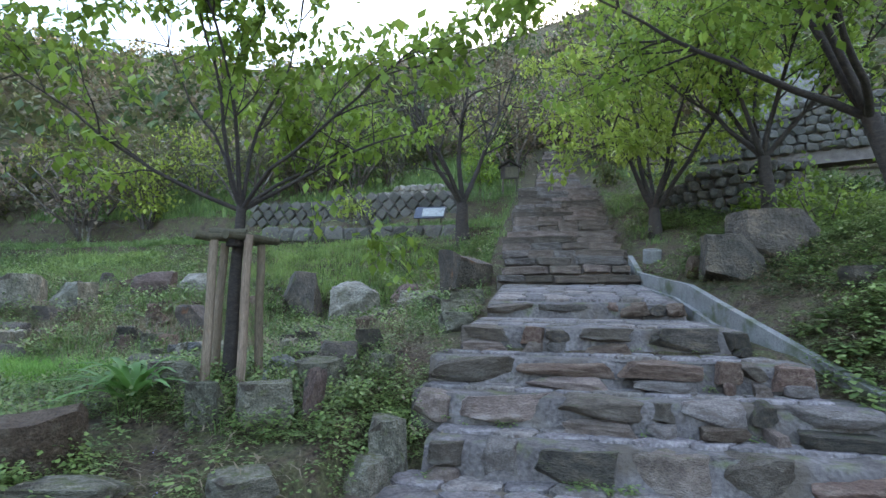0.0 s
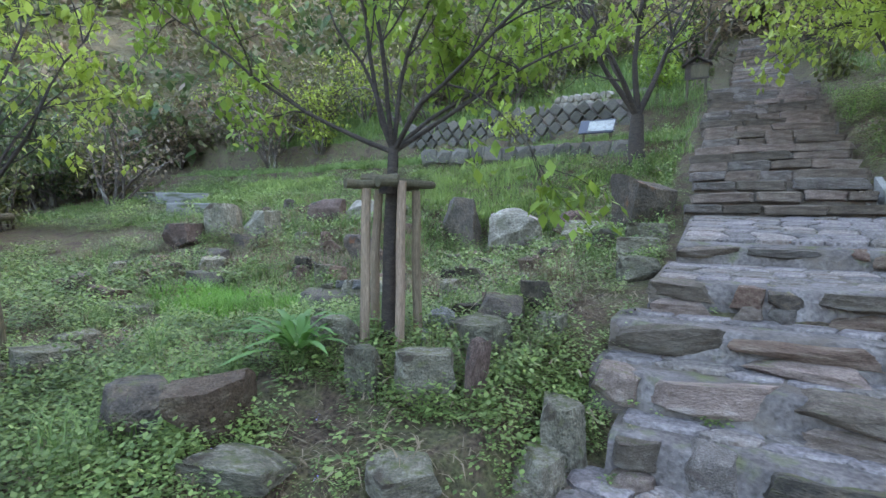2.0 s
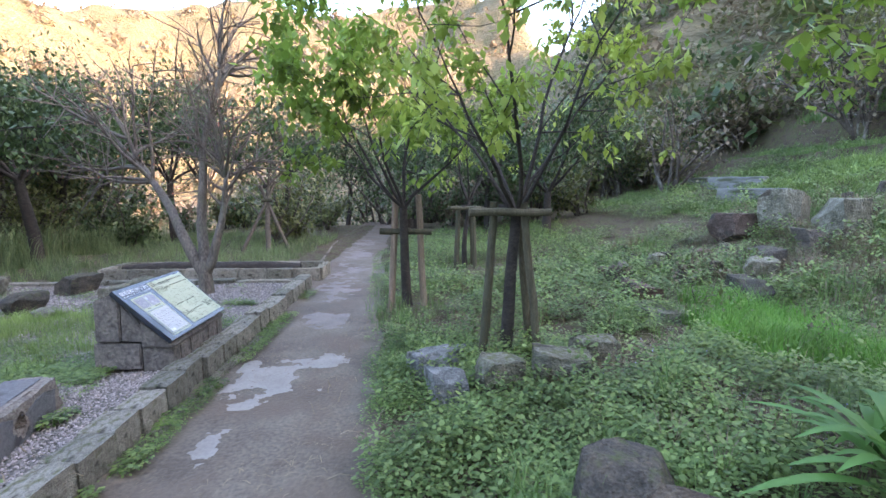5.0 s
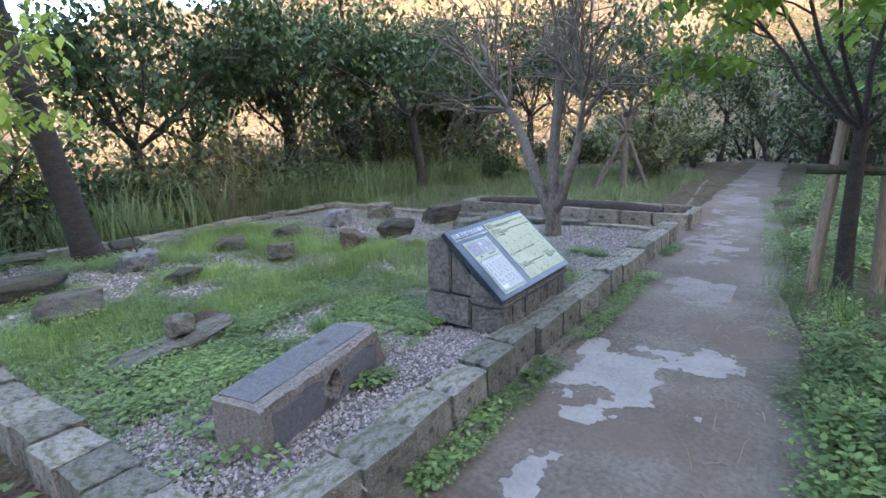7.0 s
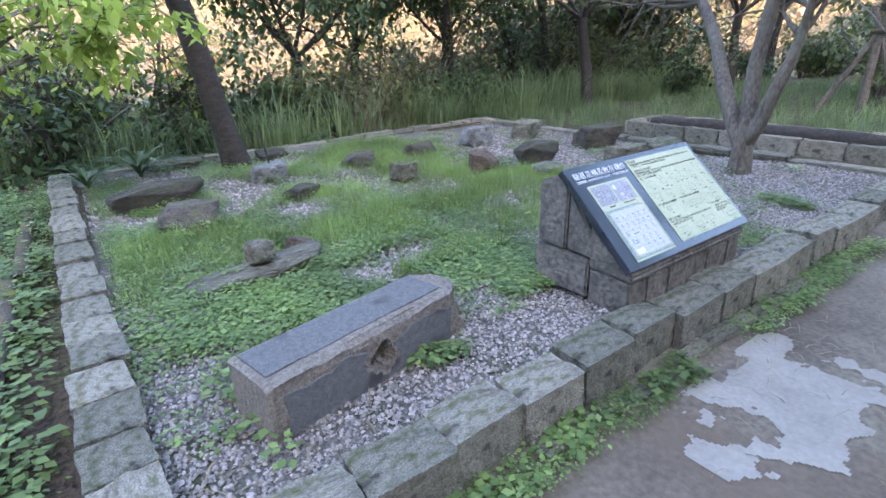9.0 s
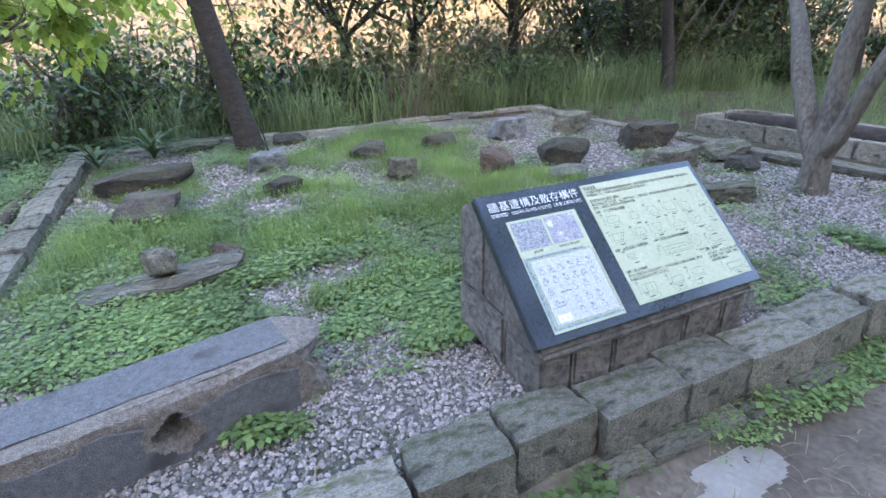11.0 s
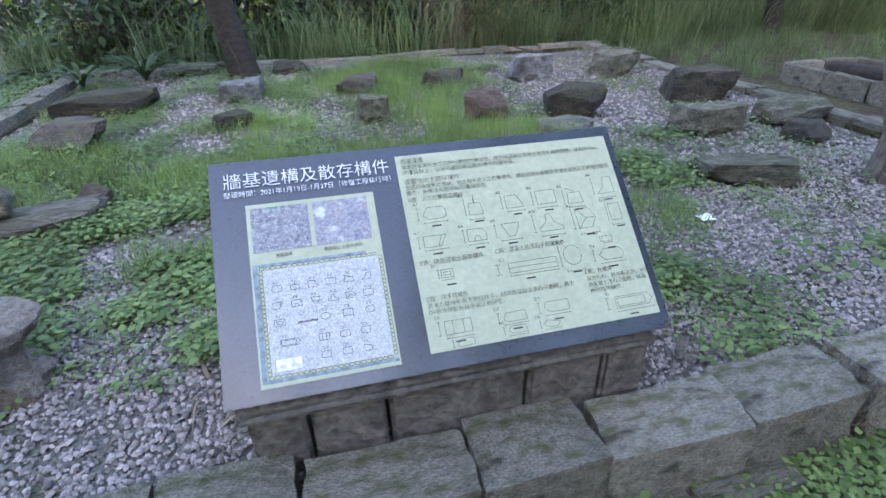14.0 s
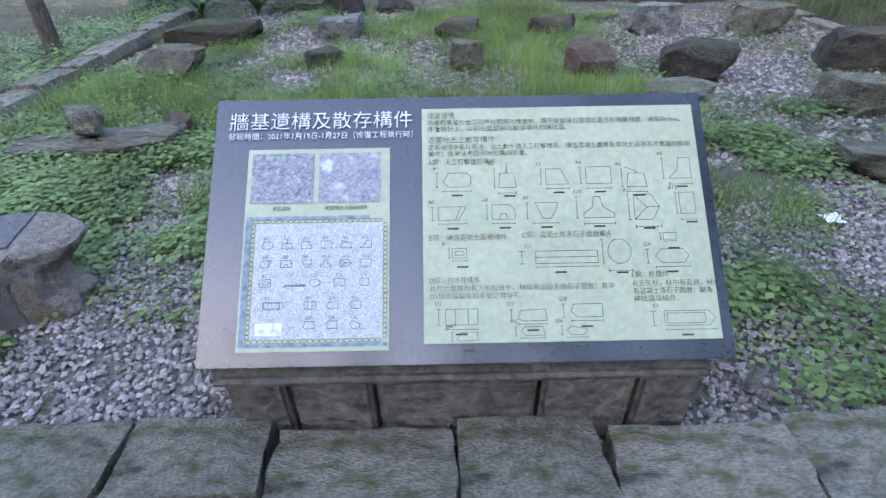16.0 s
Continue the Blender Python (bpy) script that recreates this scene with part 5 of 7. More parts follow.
M["wall_grey"] = ramp_mat("wall_stone_grey", [(0.055, 0.052, 0.045), (0.105, 0.098, 0.083), (0.09, 0.095, 0.06)], 4, 0.9, 0.7, fine=40, per_object=0.3)
M["wall_pale"] = ramp_mat("wall_pebble_pale", [(0.17, 0.155, 0.125), (0.26, 0.24, 0.195)], 4, 0.9, 0.5, fine=40, per_object=0.25)
M["wall_dark"] = ramp_mat("wall_stone_dark", [(0.04, 0.04, 0.034), (0.085, 0.08, 0.068), (0.125, 0.115, 0.095)], 4, 0.9, 0.6, fine=40, per_object=0.3)
stone_wall("terrace_wall_low", (-9.9, 16.5), (-2.7, 16.5), (3.55, 3.5), (4.02, 4.12), 0.62, "low wall of long dark concrete blocks", M["wall_grey"], 0.02, seed=2)
stone_wall("terrace_wall_upper", (-13.0, 20.1), (-3.6, 20.1), (4.7, 4.6), (5.7, 6.15), 0.5, "retaining wall of diagonal squared grey stones", M["wall_grey"], 0.12, True, seed=3)
stone_wall("pebble_wall", (-9.0, 22.2), (-3.4, 21.9), (6.1, 6.2), (6.3, 6.85), 0.32, "low wall of pale rounded cobbles", M["wall_pale"], 0.1, seed=4, curve=0.5)
stone_wall("rubble_wall_right", (3.05, 15.0), (6.2, 13.6), (3.6, 3.7), (4.7, 5.2), 0.32, "curved dry rubble retaining wall of rounded stones", M["wall_dark"], 0.15, seed=5, curve=0.6, bulge=0.12)
stone_wall("rubble_wall_top", (5.2, 18.0), (10.0, 16.5), (6.2, 6.2), (7.6, 8.0), 0.34, "upper rubble wall below a concrete base", M["wall_grey"], 0.15, seed=6)
mon = thing("concrete_base", "tall plain concrete monument base above the wall", "monument", (7.4, 18.6, 7.3))
bm = bmesh.new()
bmesh.ops.create_cube(bm, size=1.0)
bmesh.ops.scale(bm, verts=bm.verts, vec=(2.6, 1.6, 2.4))
bmesh.ops.translate(bm, verts=bm.verts, vec=(0, 0, 1.0))
bmesh.ops.bevel(bm, geom=list(bm.edges), offset=0.06, segments=2, affect="EDGES")
part("body", bm, M["concrete"], mon)
# dark gateway at the top of the stairs
gate = thing("shelter", "dark roofed shelter opening at the head of the stairs", "shelter", (0.35, 36.5, 11.5))
for nm, c, s, mat in (("side_wall", (-1.75, 0, 1.1), (0.4, 3, 2.4), "rock_dark"), ("side_wall", (1.75, 0, 1.1), (0.4, 3, 2.4), "rock_dark"), ("back_wall", (0, 1.4, 1.1), (3.2, 0.3, 2.4), "rock_dark"), ("roof", (0, -0.1, 2.45), (4.8, 4.0, 0.35), "bark_dark")):
    bm = bmesh.new()
    bmesh.ops.create_cube(bm, size=1.0)
    bmesh.ops.scale(bm, verts=bm.verts, vec=s)
    bmesh.ops.bevel(bm, geom=list(bm.edges), offset=0.05, segments=1, affect="EDGES")
    bmesh.ops.translate(bm, verts=bm.verts, vec=c)
    part(nm, bm, M[mat], gate)


M["sign_face"] = ramp_mat("weathered_print", [(0.16, 0.17, 0.16), (0.42, 0.43, 0.40)], 9, 0.6, 0.1, fine=60)


def small_sign(x, y, z, w, h, tilt, label, pale, legs=True, roof=False):
    sg = thing("sign_board", label, "sign", (x, y, z))
    for nm, c, s, mat in [("panel", (0, 0, 0), (w, 0.05, h), "bark_dark" if roof else "slab"), ("printed_face", (w * 0.12, -0.03, 0), (w * 0.72, 0.012, h * 0.78), pale)]:
        bm = bmesh.new()
        bmesh.ops.create_cube(bm, size=1.0)
        bmesh.ops.scale(bm, verts=bm.verts, vec=s)
        bmesh.ops.translate(bm, verts=bm.verts, vec=c)
        bmesh.ops.bevel(bm, geom=list(bm.edges), offset=0.004, segments=1, affect="EDGES")
        bmesh.ops.rotate(bm, verts=bm.verts, matrix=Matrix.Rotation(radians(-tilt), 3, "X"))
        bmesh.ops.translate(bm, verts=bm.verts, vec=(0, 0, 0.35 + h * 0.5 if legs else 0))
        part(nm, bm, M[mat], sg)
    if legs:
        for k in (-1, 1):
            v, f = tube(np.array([(k * w * 0.38, 0.02, -0.3), (k * w * 0.38, 0.02, 0.1), (k * w * 0.38, 0.02, 0.36 + h * 0.3)]), [0.045, 0.045, 0.04], 8)
            piece("leg", mesh_np("leg", v, f, M["stake_dark"], True), sg)
    if roof:
        for k in (-1, 1):
            bm = bmesh.new()
            bmesh.ops.create_cube(bm, size=1.0)
            bmesh.ops.scale(bm, verts=bm.verts, vec=(w * 0.75, 0.35, 0.04))
            bmesh.ops.rotate(bm, verts=bm.verts, matrix=Matrix.Rotation(radians(k * 32), 3, "Y"))
            bmesh.ops.translate(bm, verts=bm.verts, vec=(k * w * 0.3, 0, 0.35 + h * 1.12))
            part("roof_board", bm, M["bark_dark"], sg)
    return sg


small_sign(-4.15, 17.25, 3.98, 1.1, 0.6, 40, "tilted dark information board with a pale printed face", "sign_face")
small_sign(-1.55, 20.5, zat(-1.55, 20.5) + 0.35, 0.75, 0.55, 0, "small roofed wooden notice board beside the stairs", "stake_dark", True, True)

# young staked tree on the terrace, broken off
bt = thing("broken_sapling", "short broken sapling with a leafy clump and prop", "sapling", (-7.2, 17.4, zat(-7.2, 17.4)))
v, f = merge([tube(np.array([(0, 0, -0.1), (0, 0, 0.5), (0.02, 0, 1.0)]), [0.07, 0.06, 0.05], 7), tube(np.array([(0.9, 0, -0.1), (0.3, 0, 0.9), (-0.3, 0, 1.9)]), [0.05, 0.05, 0.04], 7)])
piece("stem", mesh_np("stem", v, f, M["stake_dark"], True), bt)
g = np.random.default_rng(5)
v, f = leaves_at(g, g.normal(size=(60, 3)) * [0.35, 0.3, 0.25] + [0.1, 0, 1.1], 420, 0.13, 0.08)
piece("leaf_clump", mesh_np("leaf_clump", v, f, M["leaf_b"]), bt)["kind"] = "stuff"


# ---- shrubs and woods ----
def shrub(x, y, w, h, seed, leaf, count, size, name="shrub", label="dense scrub bush with mixed foliage", stems=6, bark="bark", cat="shrub", group="bushes on the slope"):
    g = np.random.default_rng(seed)
    root = thing(name, label, cat, (x, y, zat(x, y)), group=group)
    items, tips = [], []
    for k in range(stems):
        a = g.uniform(0, 2 * np.pi)
        d = np.array([math.cos(a) * 0.45 * w / h, math.sin(a) * 0.45 * w / h, 1.0])
        p, _ = wander(g, np.array([g.normal() * 0.1, g.normal() * 0.1, -0.15]), d / np.linalg.norm(d), h * g.uniform(0.7, 1.1), 7, 0.16)
        items.append(tube(p, np.linspace(0.045, 0.012, 8) * h / 2.5, 4))
        tips.append(p[3:])
        for q in range(5):
            e = p[int(g.integers(2, 8))]
            t, _ = wander(g, e, g.normal(size=3) * [1, 1, 0.4] + [0, 0, 0.35], h * g.uniform(0.2, 0.45), 4, 0.2)
            items.append(tube(t, np.linspace(0.015, 0.005, 5) * h / 2.5, 3))
            tips.append(t[1:])
    v, f = merge(items)
    piece("trunk", mesh_np("trunk", v, f, M[bark], True), root)
    tw = np.concatenate(tips)
    v, f = leaves_at(g, tw, int(count * 0.66), size * 1.18, 0.16 * w / 2, 0.3)
    piece("foliage", mesh_np("foliage", v, f, M[leaf]), root)
    return root


wr = random.Random(31)
for k in range(46):
    x = wr.uniform(-34, -7)
    y = wr.uniform(17, 30) + max(0, (x + 22) * 0.2) if x > -20 else wr.uniform(9, 26)
    if x > -14:
        y = wr.uniform(22, 33)
    h = wr.uniform(2.6, 5.2)
    shrub(x, y, h * 0.9, h, 200 + k, wr.choice(("leaf_mid", "leaf_mid", "leaf_dark", "leaf_dry", "leaf_b")), wr.choice((900, 1500, 2200)), 0.2, stems=7)
for k in range(16):
    x, y = wr.uniform(-6, 14), wr.uniform(24, 40)
    if -1.5 < x < 2.2:
        continue
    h = wr.uniform(3, 5.5)
    shrub(x, y, h, h, 260 + k, wr.choice(("leaf_mid", "leaf_dark", "leaf_b", "leaf_dry")), 1800, 0.22)
for k in range(46):
    x = wr.uniform(-21, -2)
    y = wr.uniform(-15.5, -9.2)
    h = wr.uniform(1.4, 3.8) if x < -9.5 else wr.uniform(1.1, 2.3)
    shrub(x, y, h * 1.1, h, 300 + k, wr.choice(("leaf_dark", "leaf_mid", "leaf_mid")), 1700, 0.12, group="bushes behind the garden")
for k in range(14):
    x, y = wr.uniform(-34, -17), wr.uniform(-9, -2.5)
    h = wr.uniform(1.6, 3.2)
    shrub(x, y, h * 1.1, h, 340 + k, wr.choice(("leaf_dark", "leaf_mid")), 1500, 0.15, group="bushes behind the garden")
for k in range(14):
    x, y = wr.uniform(-42, -31), wr.uniform(-9, 8)
    h = wr.uniform(4, 6.5)
    shrub(x, y, h, h, 620 + k, "leaf_dark", 2200, 0.2, label="tall dark evergreen bush at the path's end")
for k in range(12):
    x, y = wr.uniform(-33, -22), wr.uniform(1.5, 9)
    h = wr.uniform(2.2, 4.0)
    shrub(x, y, h, h, 370 + k, wr.choice(("leaf_dark", "leaf_dark", "leaf_mid", "leaf_dry")), 1800, 0.17)
for k in range(10):
    x, y = wr.uniform(3.4, 8), wr.uniform(5.5, 16)
    h = wr.uniform(0.7, 1.6)
    shrub(x, y, h * 1.4, h, 390 + k, wr.choice(("leaf_dark", "leaf_mid", "leaf")), 700, 0.11, group="bushes on the stair bank")


for k, (x, y, h, lf, n) in enumerate([(-2.9, 22.5, 2.2, "leaf", 1500), (-2.4, 26, 2.6, "leaf_dark", 1800), (-2.2, 30, 3.0, "leaf_mid", 1800), (3.4, 24, 3.0, "leaf_b", 1500), (3.0, 28, 3.2, "leaf_dark", 1800), (2.8, 33, 3.4, "leaf_mid", 1800), (-2.0, 35, 3.6, "leaf_dark", 1800), (-4.5, 33, 4.5, "leaf_dry", 2000), (4.5, 36, 5.0, "leaf_dry", 2200), (3.2, 38, 5.0, "leaf_dark", 2200), (-3.0, 39, 5.5, "leaf_dry", 2400), (0.5, 41, 5.0, "leaf_dark", 2400), (2.4, 20.5, 1.4, "leaf_mid", 700)]):
    shrub(x, y, h, h, 420 + k, lf, n, 0.17, group="bushes beside the upper stairs", label="leafy bush beside the upper stairs")


for k in range(24):
    x, y = wr.uniform(-30, -14.5), wr.uniform(-18, -12.5)
    h = wr.uniform(4.0, 6.0)
    shrub(x, y, h * 0.8, h, 470 + k, wr.choice(("leaf_dark", "leaf_dark", "leaf_mid")), 2600, 0.2, label="tall dark evergreen bush behind the garden", group="bushes behind the garden")


for k in range(10):
    x, y = wr.uniform(-6.8, -1.8), wr.uniform(-11.8, -9.3)
    h = wr.uniform(1.9, 2.9)
    shrub(x, y, h, h, 660 + k, wr.choice(("leaf_mid", "leaf_b", "leaf_dark")), 1300, 0.11, label="loose leafy bush behind the garden", group="bushes behind the garden")


def woods(name, label, n, pick, leaf, per, size, seed, grow):
    """Far bushes that nobody could count, as one object: leafy clumps over the hillside."""
    g = np.random.default_rng(seed)
    x, y = pick(g, n)
    m = (np.abs(x - 0.35) > 5) | (y > 48)
    x, y, n = x[m], y[m], int(m.sum())
    z = land(x, y, False)
    r = grow * g.uniform(0.5, 1.3, n)
    c = np.repeat(np.stack([x, y, z + r * 0.45], -1), per, 0)
    q = g.normal(size=(n * per, 3))
    q /= np.linalg.norm(q, axis=1)[:, None]
    lump = 0.75 + 0.35 * vnoise(q + np.repeat(g.uniform(0, 50, n), per)[:, None], 2.2, seed)
    pos = c + q * (np.repeat(r, per) * lump * g.uniform(0.75, 1.05, n * per))[:, None] * [1, 1, 0.85]
    v, f = repeat(LEAF_V, LEAF_F, pos, g.uniform(0, 6.283, n * per), size * g.uniform(0.7, 1.4, n * per) * np.repeat(r / grow, per), g.normal(-0.4, 0.7, n * per))
    thing(name, label, "woodland", data=mesh_np(name, v, f, M[leaf]), kind="stuff")


def near_hill(g, n):
    az = np.radians(g.uniform(-75, 74, n))
    r = 34 + 110 * g.uniform(0, 1, n) ** 1.3
    return -r * np.sin(az), r * np.cos(az)


def far_hill(g, n):
    az = np.radians(g.uniform(76, 178, n))
    r = 150 + 400 * g.uniform(0, 1, n)
    return -r * np.sin(az), r * np.cos(az)


M["hill_olive"] = leaf_mat("olive_hill_leaf", (0.09, 0.105, 0.04), (0.17, 0.17, 0.075), 0.3)
woods("hill_woods_dark", "dark green woods covering the near hillside", 300, near_hill, "leaf_dark", 100, 0.7, 1, 3.2)
woods("hill_woods_green", "green scrub covering the near hillside", 760, near_hill, "hill_olive", 92, 0.68, 2, 2.8)
woods("hill_woods_brown", "brown dry scrub covering the near hillside", 520, near_hill, "leaf_dry", 85, 0.57, 3, 2.3)
woods("far_hill_scrub", "low scrub on the sunlit far hillside", 700, far_hill, "leaf_dry", 24, 3.0, 4, 5.0)

# ---- ground plants ----
def rosette(n, r, h, leaf, seed, up=0.5):
    g = np.random.default_rng(seed)
    vs, fs = [], []
    for k in range(n):
        a = 2 * np.pi * k / n + g.uniform(-0.5, 0.5)
        rr, hh = r * g.uniform(0.15, 1), h * g.uniform(0.35, 1)
        s = leaf * g.uniform(0.7, 1.2)
        v, f = repeat(LEAF_V, LEAF_F, np.array([[rr * math.cos(a), rr * math.sin(a), hh]]), np.array([a - np.pi / 2 + g.uniform(-0.6, 0.6)]), np.array([[s * 1.25, s, s]]), np.array([g.uniform(-0.35, up)]))
        vs.append(v)
        fs.append(f + 4 * k)
    return np.concatenate(vs), np.concatenate(fs)


def tuft(n, h, spread, width, seed, bend=0.5):
    g = np.random.default_rng(seed)
    vs, fs = [], []
    for k in range(n):
        a, hh = g.uniform(0, 2 * np.pi), h * g.uniform(0.5, 1.1)
        o = g.normal(size=2) * spread * 0.3
        dx, dy = math.cos(a), math.sin(a)
        b = bend * g.uniform(0.4, 1.3)
        w = width * g.uniform(0.7, 1.2)
        b0 = len(vs)
        for t, ww in ((0, 1), (0.55, 0.8)):
            cx, cy, cz = o[0] + dx * hh * b * t * t, o[1] + dy * hh * b * t * t, hh * t
            vs += [(cx - dy * w * ww / 2, cy + dx * w * ww / 2, cz), (cx + dy * w * ww / 2, cy - dx * w * ww / 2, cz)]
        vs.append((o[0] + dx * hh * b, o[1] + dy * hh * b, hh * (1 - 0.25 * b)))
        fs += [(b0, b0 + 1, b0 + 3), (b0, b0 + 3, b0 + 2), (b0 + 2, b0 + 3, b0 + 4)]
    return np.array(vs), np.array(fs)


def carpet(name, label, templates, pts, sizes, leaf, seed, zf=None, category="ground cover"):
    g = np.random.default_rng(seed)
    n = len(pts)
    z = land(pts[:, 0], pts[:, 1]) if zf is None else zf(pts[:, 0], pts[:, 1])
    pos = np.stack([pts[:, 0], pts[:, 1], z - 0.005], -1)
    which = g.integers(0, len(templates), n)
    items = []
    for k, (tv, tf) in enumerate(templates):
        m = which == k
        if m.any():
            items.append(repeat(tv, tf, pos[m], g.uniform(0, 6.283, m.sum()), sizes[m]))
    v, f = merge(items)
    return thing(name, label, category, data=mesh_np(name, v, f, M[leaf]), kind="stuff")


def sow(n, x0, x1, y0, y1, seed, keep=None, clump=0.8, thresh=-0.1):
    g = np.random.default_rng(seed)
    p = np.stack([g.uniform(x0, x1, n), g.uniform(y0, y1, n)], -1)
    d = fbm(np.stack([p[:, 0], p[:, 1], p[:, 0] * 0], -1), clump, seed, 3)
    m = d + g.normal(size=n) * 0.12 > thresh
    if keep is not None:
        m &= keep(p[:, 0], p[:, 1])
    return p[m]


in_bed = lambda x, y: (y - bed_edge(x) > 0.03) & (x < -1.33)
in_hollow = lambda x, y: np.hypot((x + 6.7) / 1.7, (y - 5.4) / 0.75) < 1 + 0.3 * fbm(np.stack([x, y, x * 0], -1), 0.9, 5, 2)
in_garden = lambda x, y: (x < -3.95) & (x > -10.95) & (y < -0.7) & (y > -7.3)
garden_z = lambda x, y: 0.24 + 0.03 * fbm(np.stack([x, y, x * 0], -1), 0.7, 12, 4)
WEEDS = [rosette(12, 0.06, 0.06, 0.022, 1), rosette(13, 0.07, 0.10, 0.026, 2), rosette(10, 0.06, 0.04, 0.018, 3), rosette(12, 0.05, 0.15, 0.030, 4, 0.9)]
LITTER = [tuft(7, 0.05, 0.5, 0.006, 31, 4.0), tuft(6, 0.035, 0.6, 0.009, 32, 5.0), tuft(5, 0.06, 0.6, 0.004, 33, 5.0)]
CLOVER = [rosette(11, 0.06, 0.055, 0.027, 5), rosette(11, 0.07, 0.085, 0.031, 6)]
BROAD = [rosette(12, 0.10, 0.18, 0.085, 7, 0.4), rosette(9, 0.09, 0.12, 0.075, 8, 0.4)]
TUFTS = [tuft(16, 0.30, 0.12, 0.007, 11, 0.55), tuft(12, 0.42, 0.14, 0.009, 12, 0.7), tuft(20, 0.2, 0.14, 0.006, 13, 0.5)]
FARG = [tuft(12, 0.34, 0.3, 0.02, 21, 0.6), tuft(10, 0.28, 0.3, 0.024, 22, 0.7), tuft(14, 0.22, 0.35, 0.018, 23, 0.5)]
FINE = [tuft(12, 0.16, 0.16, 0.005, 14, 0.45), tuft(13, 0.22, 0.18, 0.005, 15, 0.5)]
TALL = [tuft(22, 1.0, 0.5, 0.016, 16, 0.6), tuft(18, 1.3, 0.5, 0.018, 17, 0.7)]


def sizes(n, lo, hi, seed):
    return np.random.default_rng(seed).uniform(lo, hi, n)


def plants(name, label, templates, pts, lo, hi, leaf, seed, zf=None):
    return carpet(name, label, templates, pts, sizes(len(pts), lo, hi, seed), leaf, seed, zf)


plants("bed_weeds", "low leafy green weeds carpeting the planted bed", WEEDS, sow(25000, -8, -1.33, 1.2, 6.4, 41, lambda x, y: in_bed(x, y) & ~in_hollow(x, y), 1.5, -0.26), 0.6, 1.75, "weed", 41)
plants("bed_weeds_far", "green weeds and moss on the upper bank", WEEDS, sow(14000, -15, -1.4, 5.5, 13.8, 42, in_bed, 1.0, 0.12), 0.9, 2.2, "weed", 42)
plants("path_meadow", "low weeds and moss beside the path", WEEDS, sow(9000, -20, -7.6, 1.0, 7.2, 194, lambda x, y: in_bed(x, y) & ~in_hollow(x, y), 0.7, -0.1), 1.2, 2.6, "weed", 194)
plants("terrace_foot_grass", "bright grass below the terrace wall", FARG, sow(3600, -18, -1.9, 12.8, 16.4, 195, None, 0.4, -0.15), 0.7, 1.3, "grass_garden", 195)
plants("terrace_grass", "grass on the terrace between the walls", FARG, sow(2600, -16, -2, 16.7, 20, 196, None, 0.4, -0.2), 0.6, 1.2, "grass", 196)
plants("upper_slope_cover", "grass and low scrub above the terrace walls", FARG, sow(4200, -26, -2, 20.3, 34, 202, None, 0.3, -0.3), 1.2, 2.4, "grass", 202)
plants("hollow_grass", "lush bright grass filling the damp hollow", TUFTS, sow(2600, -8.8, -4.6, 4.2, 6.4, 190, in_hollow, 1.0, -0.6), 0.6, 1.1, "grass_lush", 190)
plants("bed_broadleaf", "broad-leaved weeds standing in the bed", BROAD, sow(700, -8, -1.6, 1.4, 6.2, 191, in_bed, 0.9, 0.12), 0.4, 0.85, "weed", 191)
plants("bank_scrub", "dry brown grass and scrub on the bank", TUFTS, sow(4600, -15, -2.0, 6.4, 14, 192, in_bed, 0.9, -0.05), 0.5, 1.2, "straw", 192)
plants("bank_green_tufts", "green grass tufts on the bank", TUFTS, sow(2200, -14, -1.8, 6.4, 14.5, 193, in_bed, 0.6, 0.05), 0.6, 1.3, "grass", 193)
plants("bed_grass", "grass tufts scattered in the planted bed", TUFTS, sow(1300, -11, -1.5, 1.2, 7.0, 43, in_bed, 0.7, 0.18), 0.5, 1.0, "grass", 43)
plants("bed_litter", "dry leaf and twig litter on the soil", LITTER, sow(4500, -9, -1.35, 1.2, 9, 144, in_bed, 1.2, -0.15), 0.7, 2.0, "straw", 144)
plants("bank_litter", "dry leaf and twig litter on the stair bank", LITTER, sow(3500, 2.7, 7, 3.5, 10, 145, None, 1.2, -0.2), 0.7, 2.0, "straw", 145)
plants("garden_litter", "dry stalks lying on the gravel", LITTER, sow(900, -10.8, -4, -7, -0.75, 146, in_garden, 1.2, 0.1), 0.6, 1.4, "straw", 146, lambda x, y: garden_z(x, y) + 0.012)
plants("bed_straw", "dead straw and dry stalks lying in the bed", TUFTS, sow(1700, -11, -1.5, 2, 9.5, 44, in_bed, 0.9, 0.12), 0.4, 0.9, "straw", 44)
plants("slope_grass", "tall grass on the terrace slope", FARG, sow(5200, -26, -1.6, 9.5, 21, 45, None, 0.25, -0.1), 0.5, 1.15, "grass", 45)
plants("path_side_grass", "grass beside the path", TUFTS, sow(2200, -24, -7, 0.8, 7, 46, in_bed, 0.5, 0.1), 0.4, 0.9, "grass", 46)
plants("garden_grass", "bright fine grass growing through the gravel", FINE, sow(7600, -8.9, -4.1, -6.6, -2.0, 47, lambda x, y: in_garden(x, y) & (fbm(np.stack([x, y, x * 0], -1), 0.8, 77, 3) - 0.25 * np.hypot((x + 6.4) / 1.6, (y + 3.3) / 1.0) > -0.36), 1.3, -0.15), 0.4, 1.05, "grass_garden", 47, garden_z)
plants("garden_sparse_grass", "thin low grass spread over the gravel", FINE, sow(5200, -8.6, -4.0, -7.0, -1.7, 170, in_garden, 0.9, 0.0), 0.35, 0.9, "grass_garden", 170, garden_z)
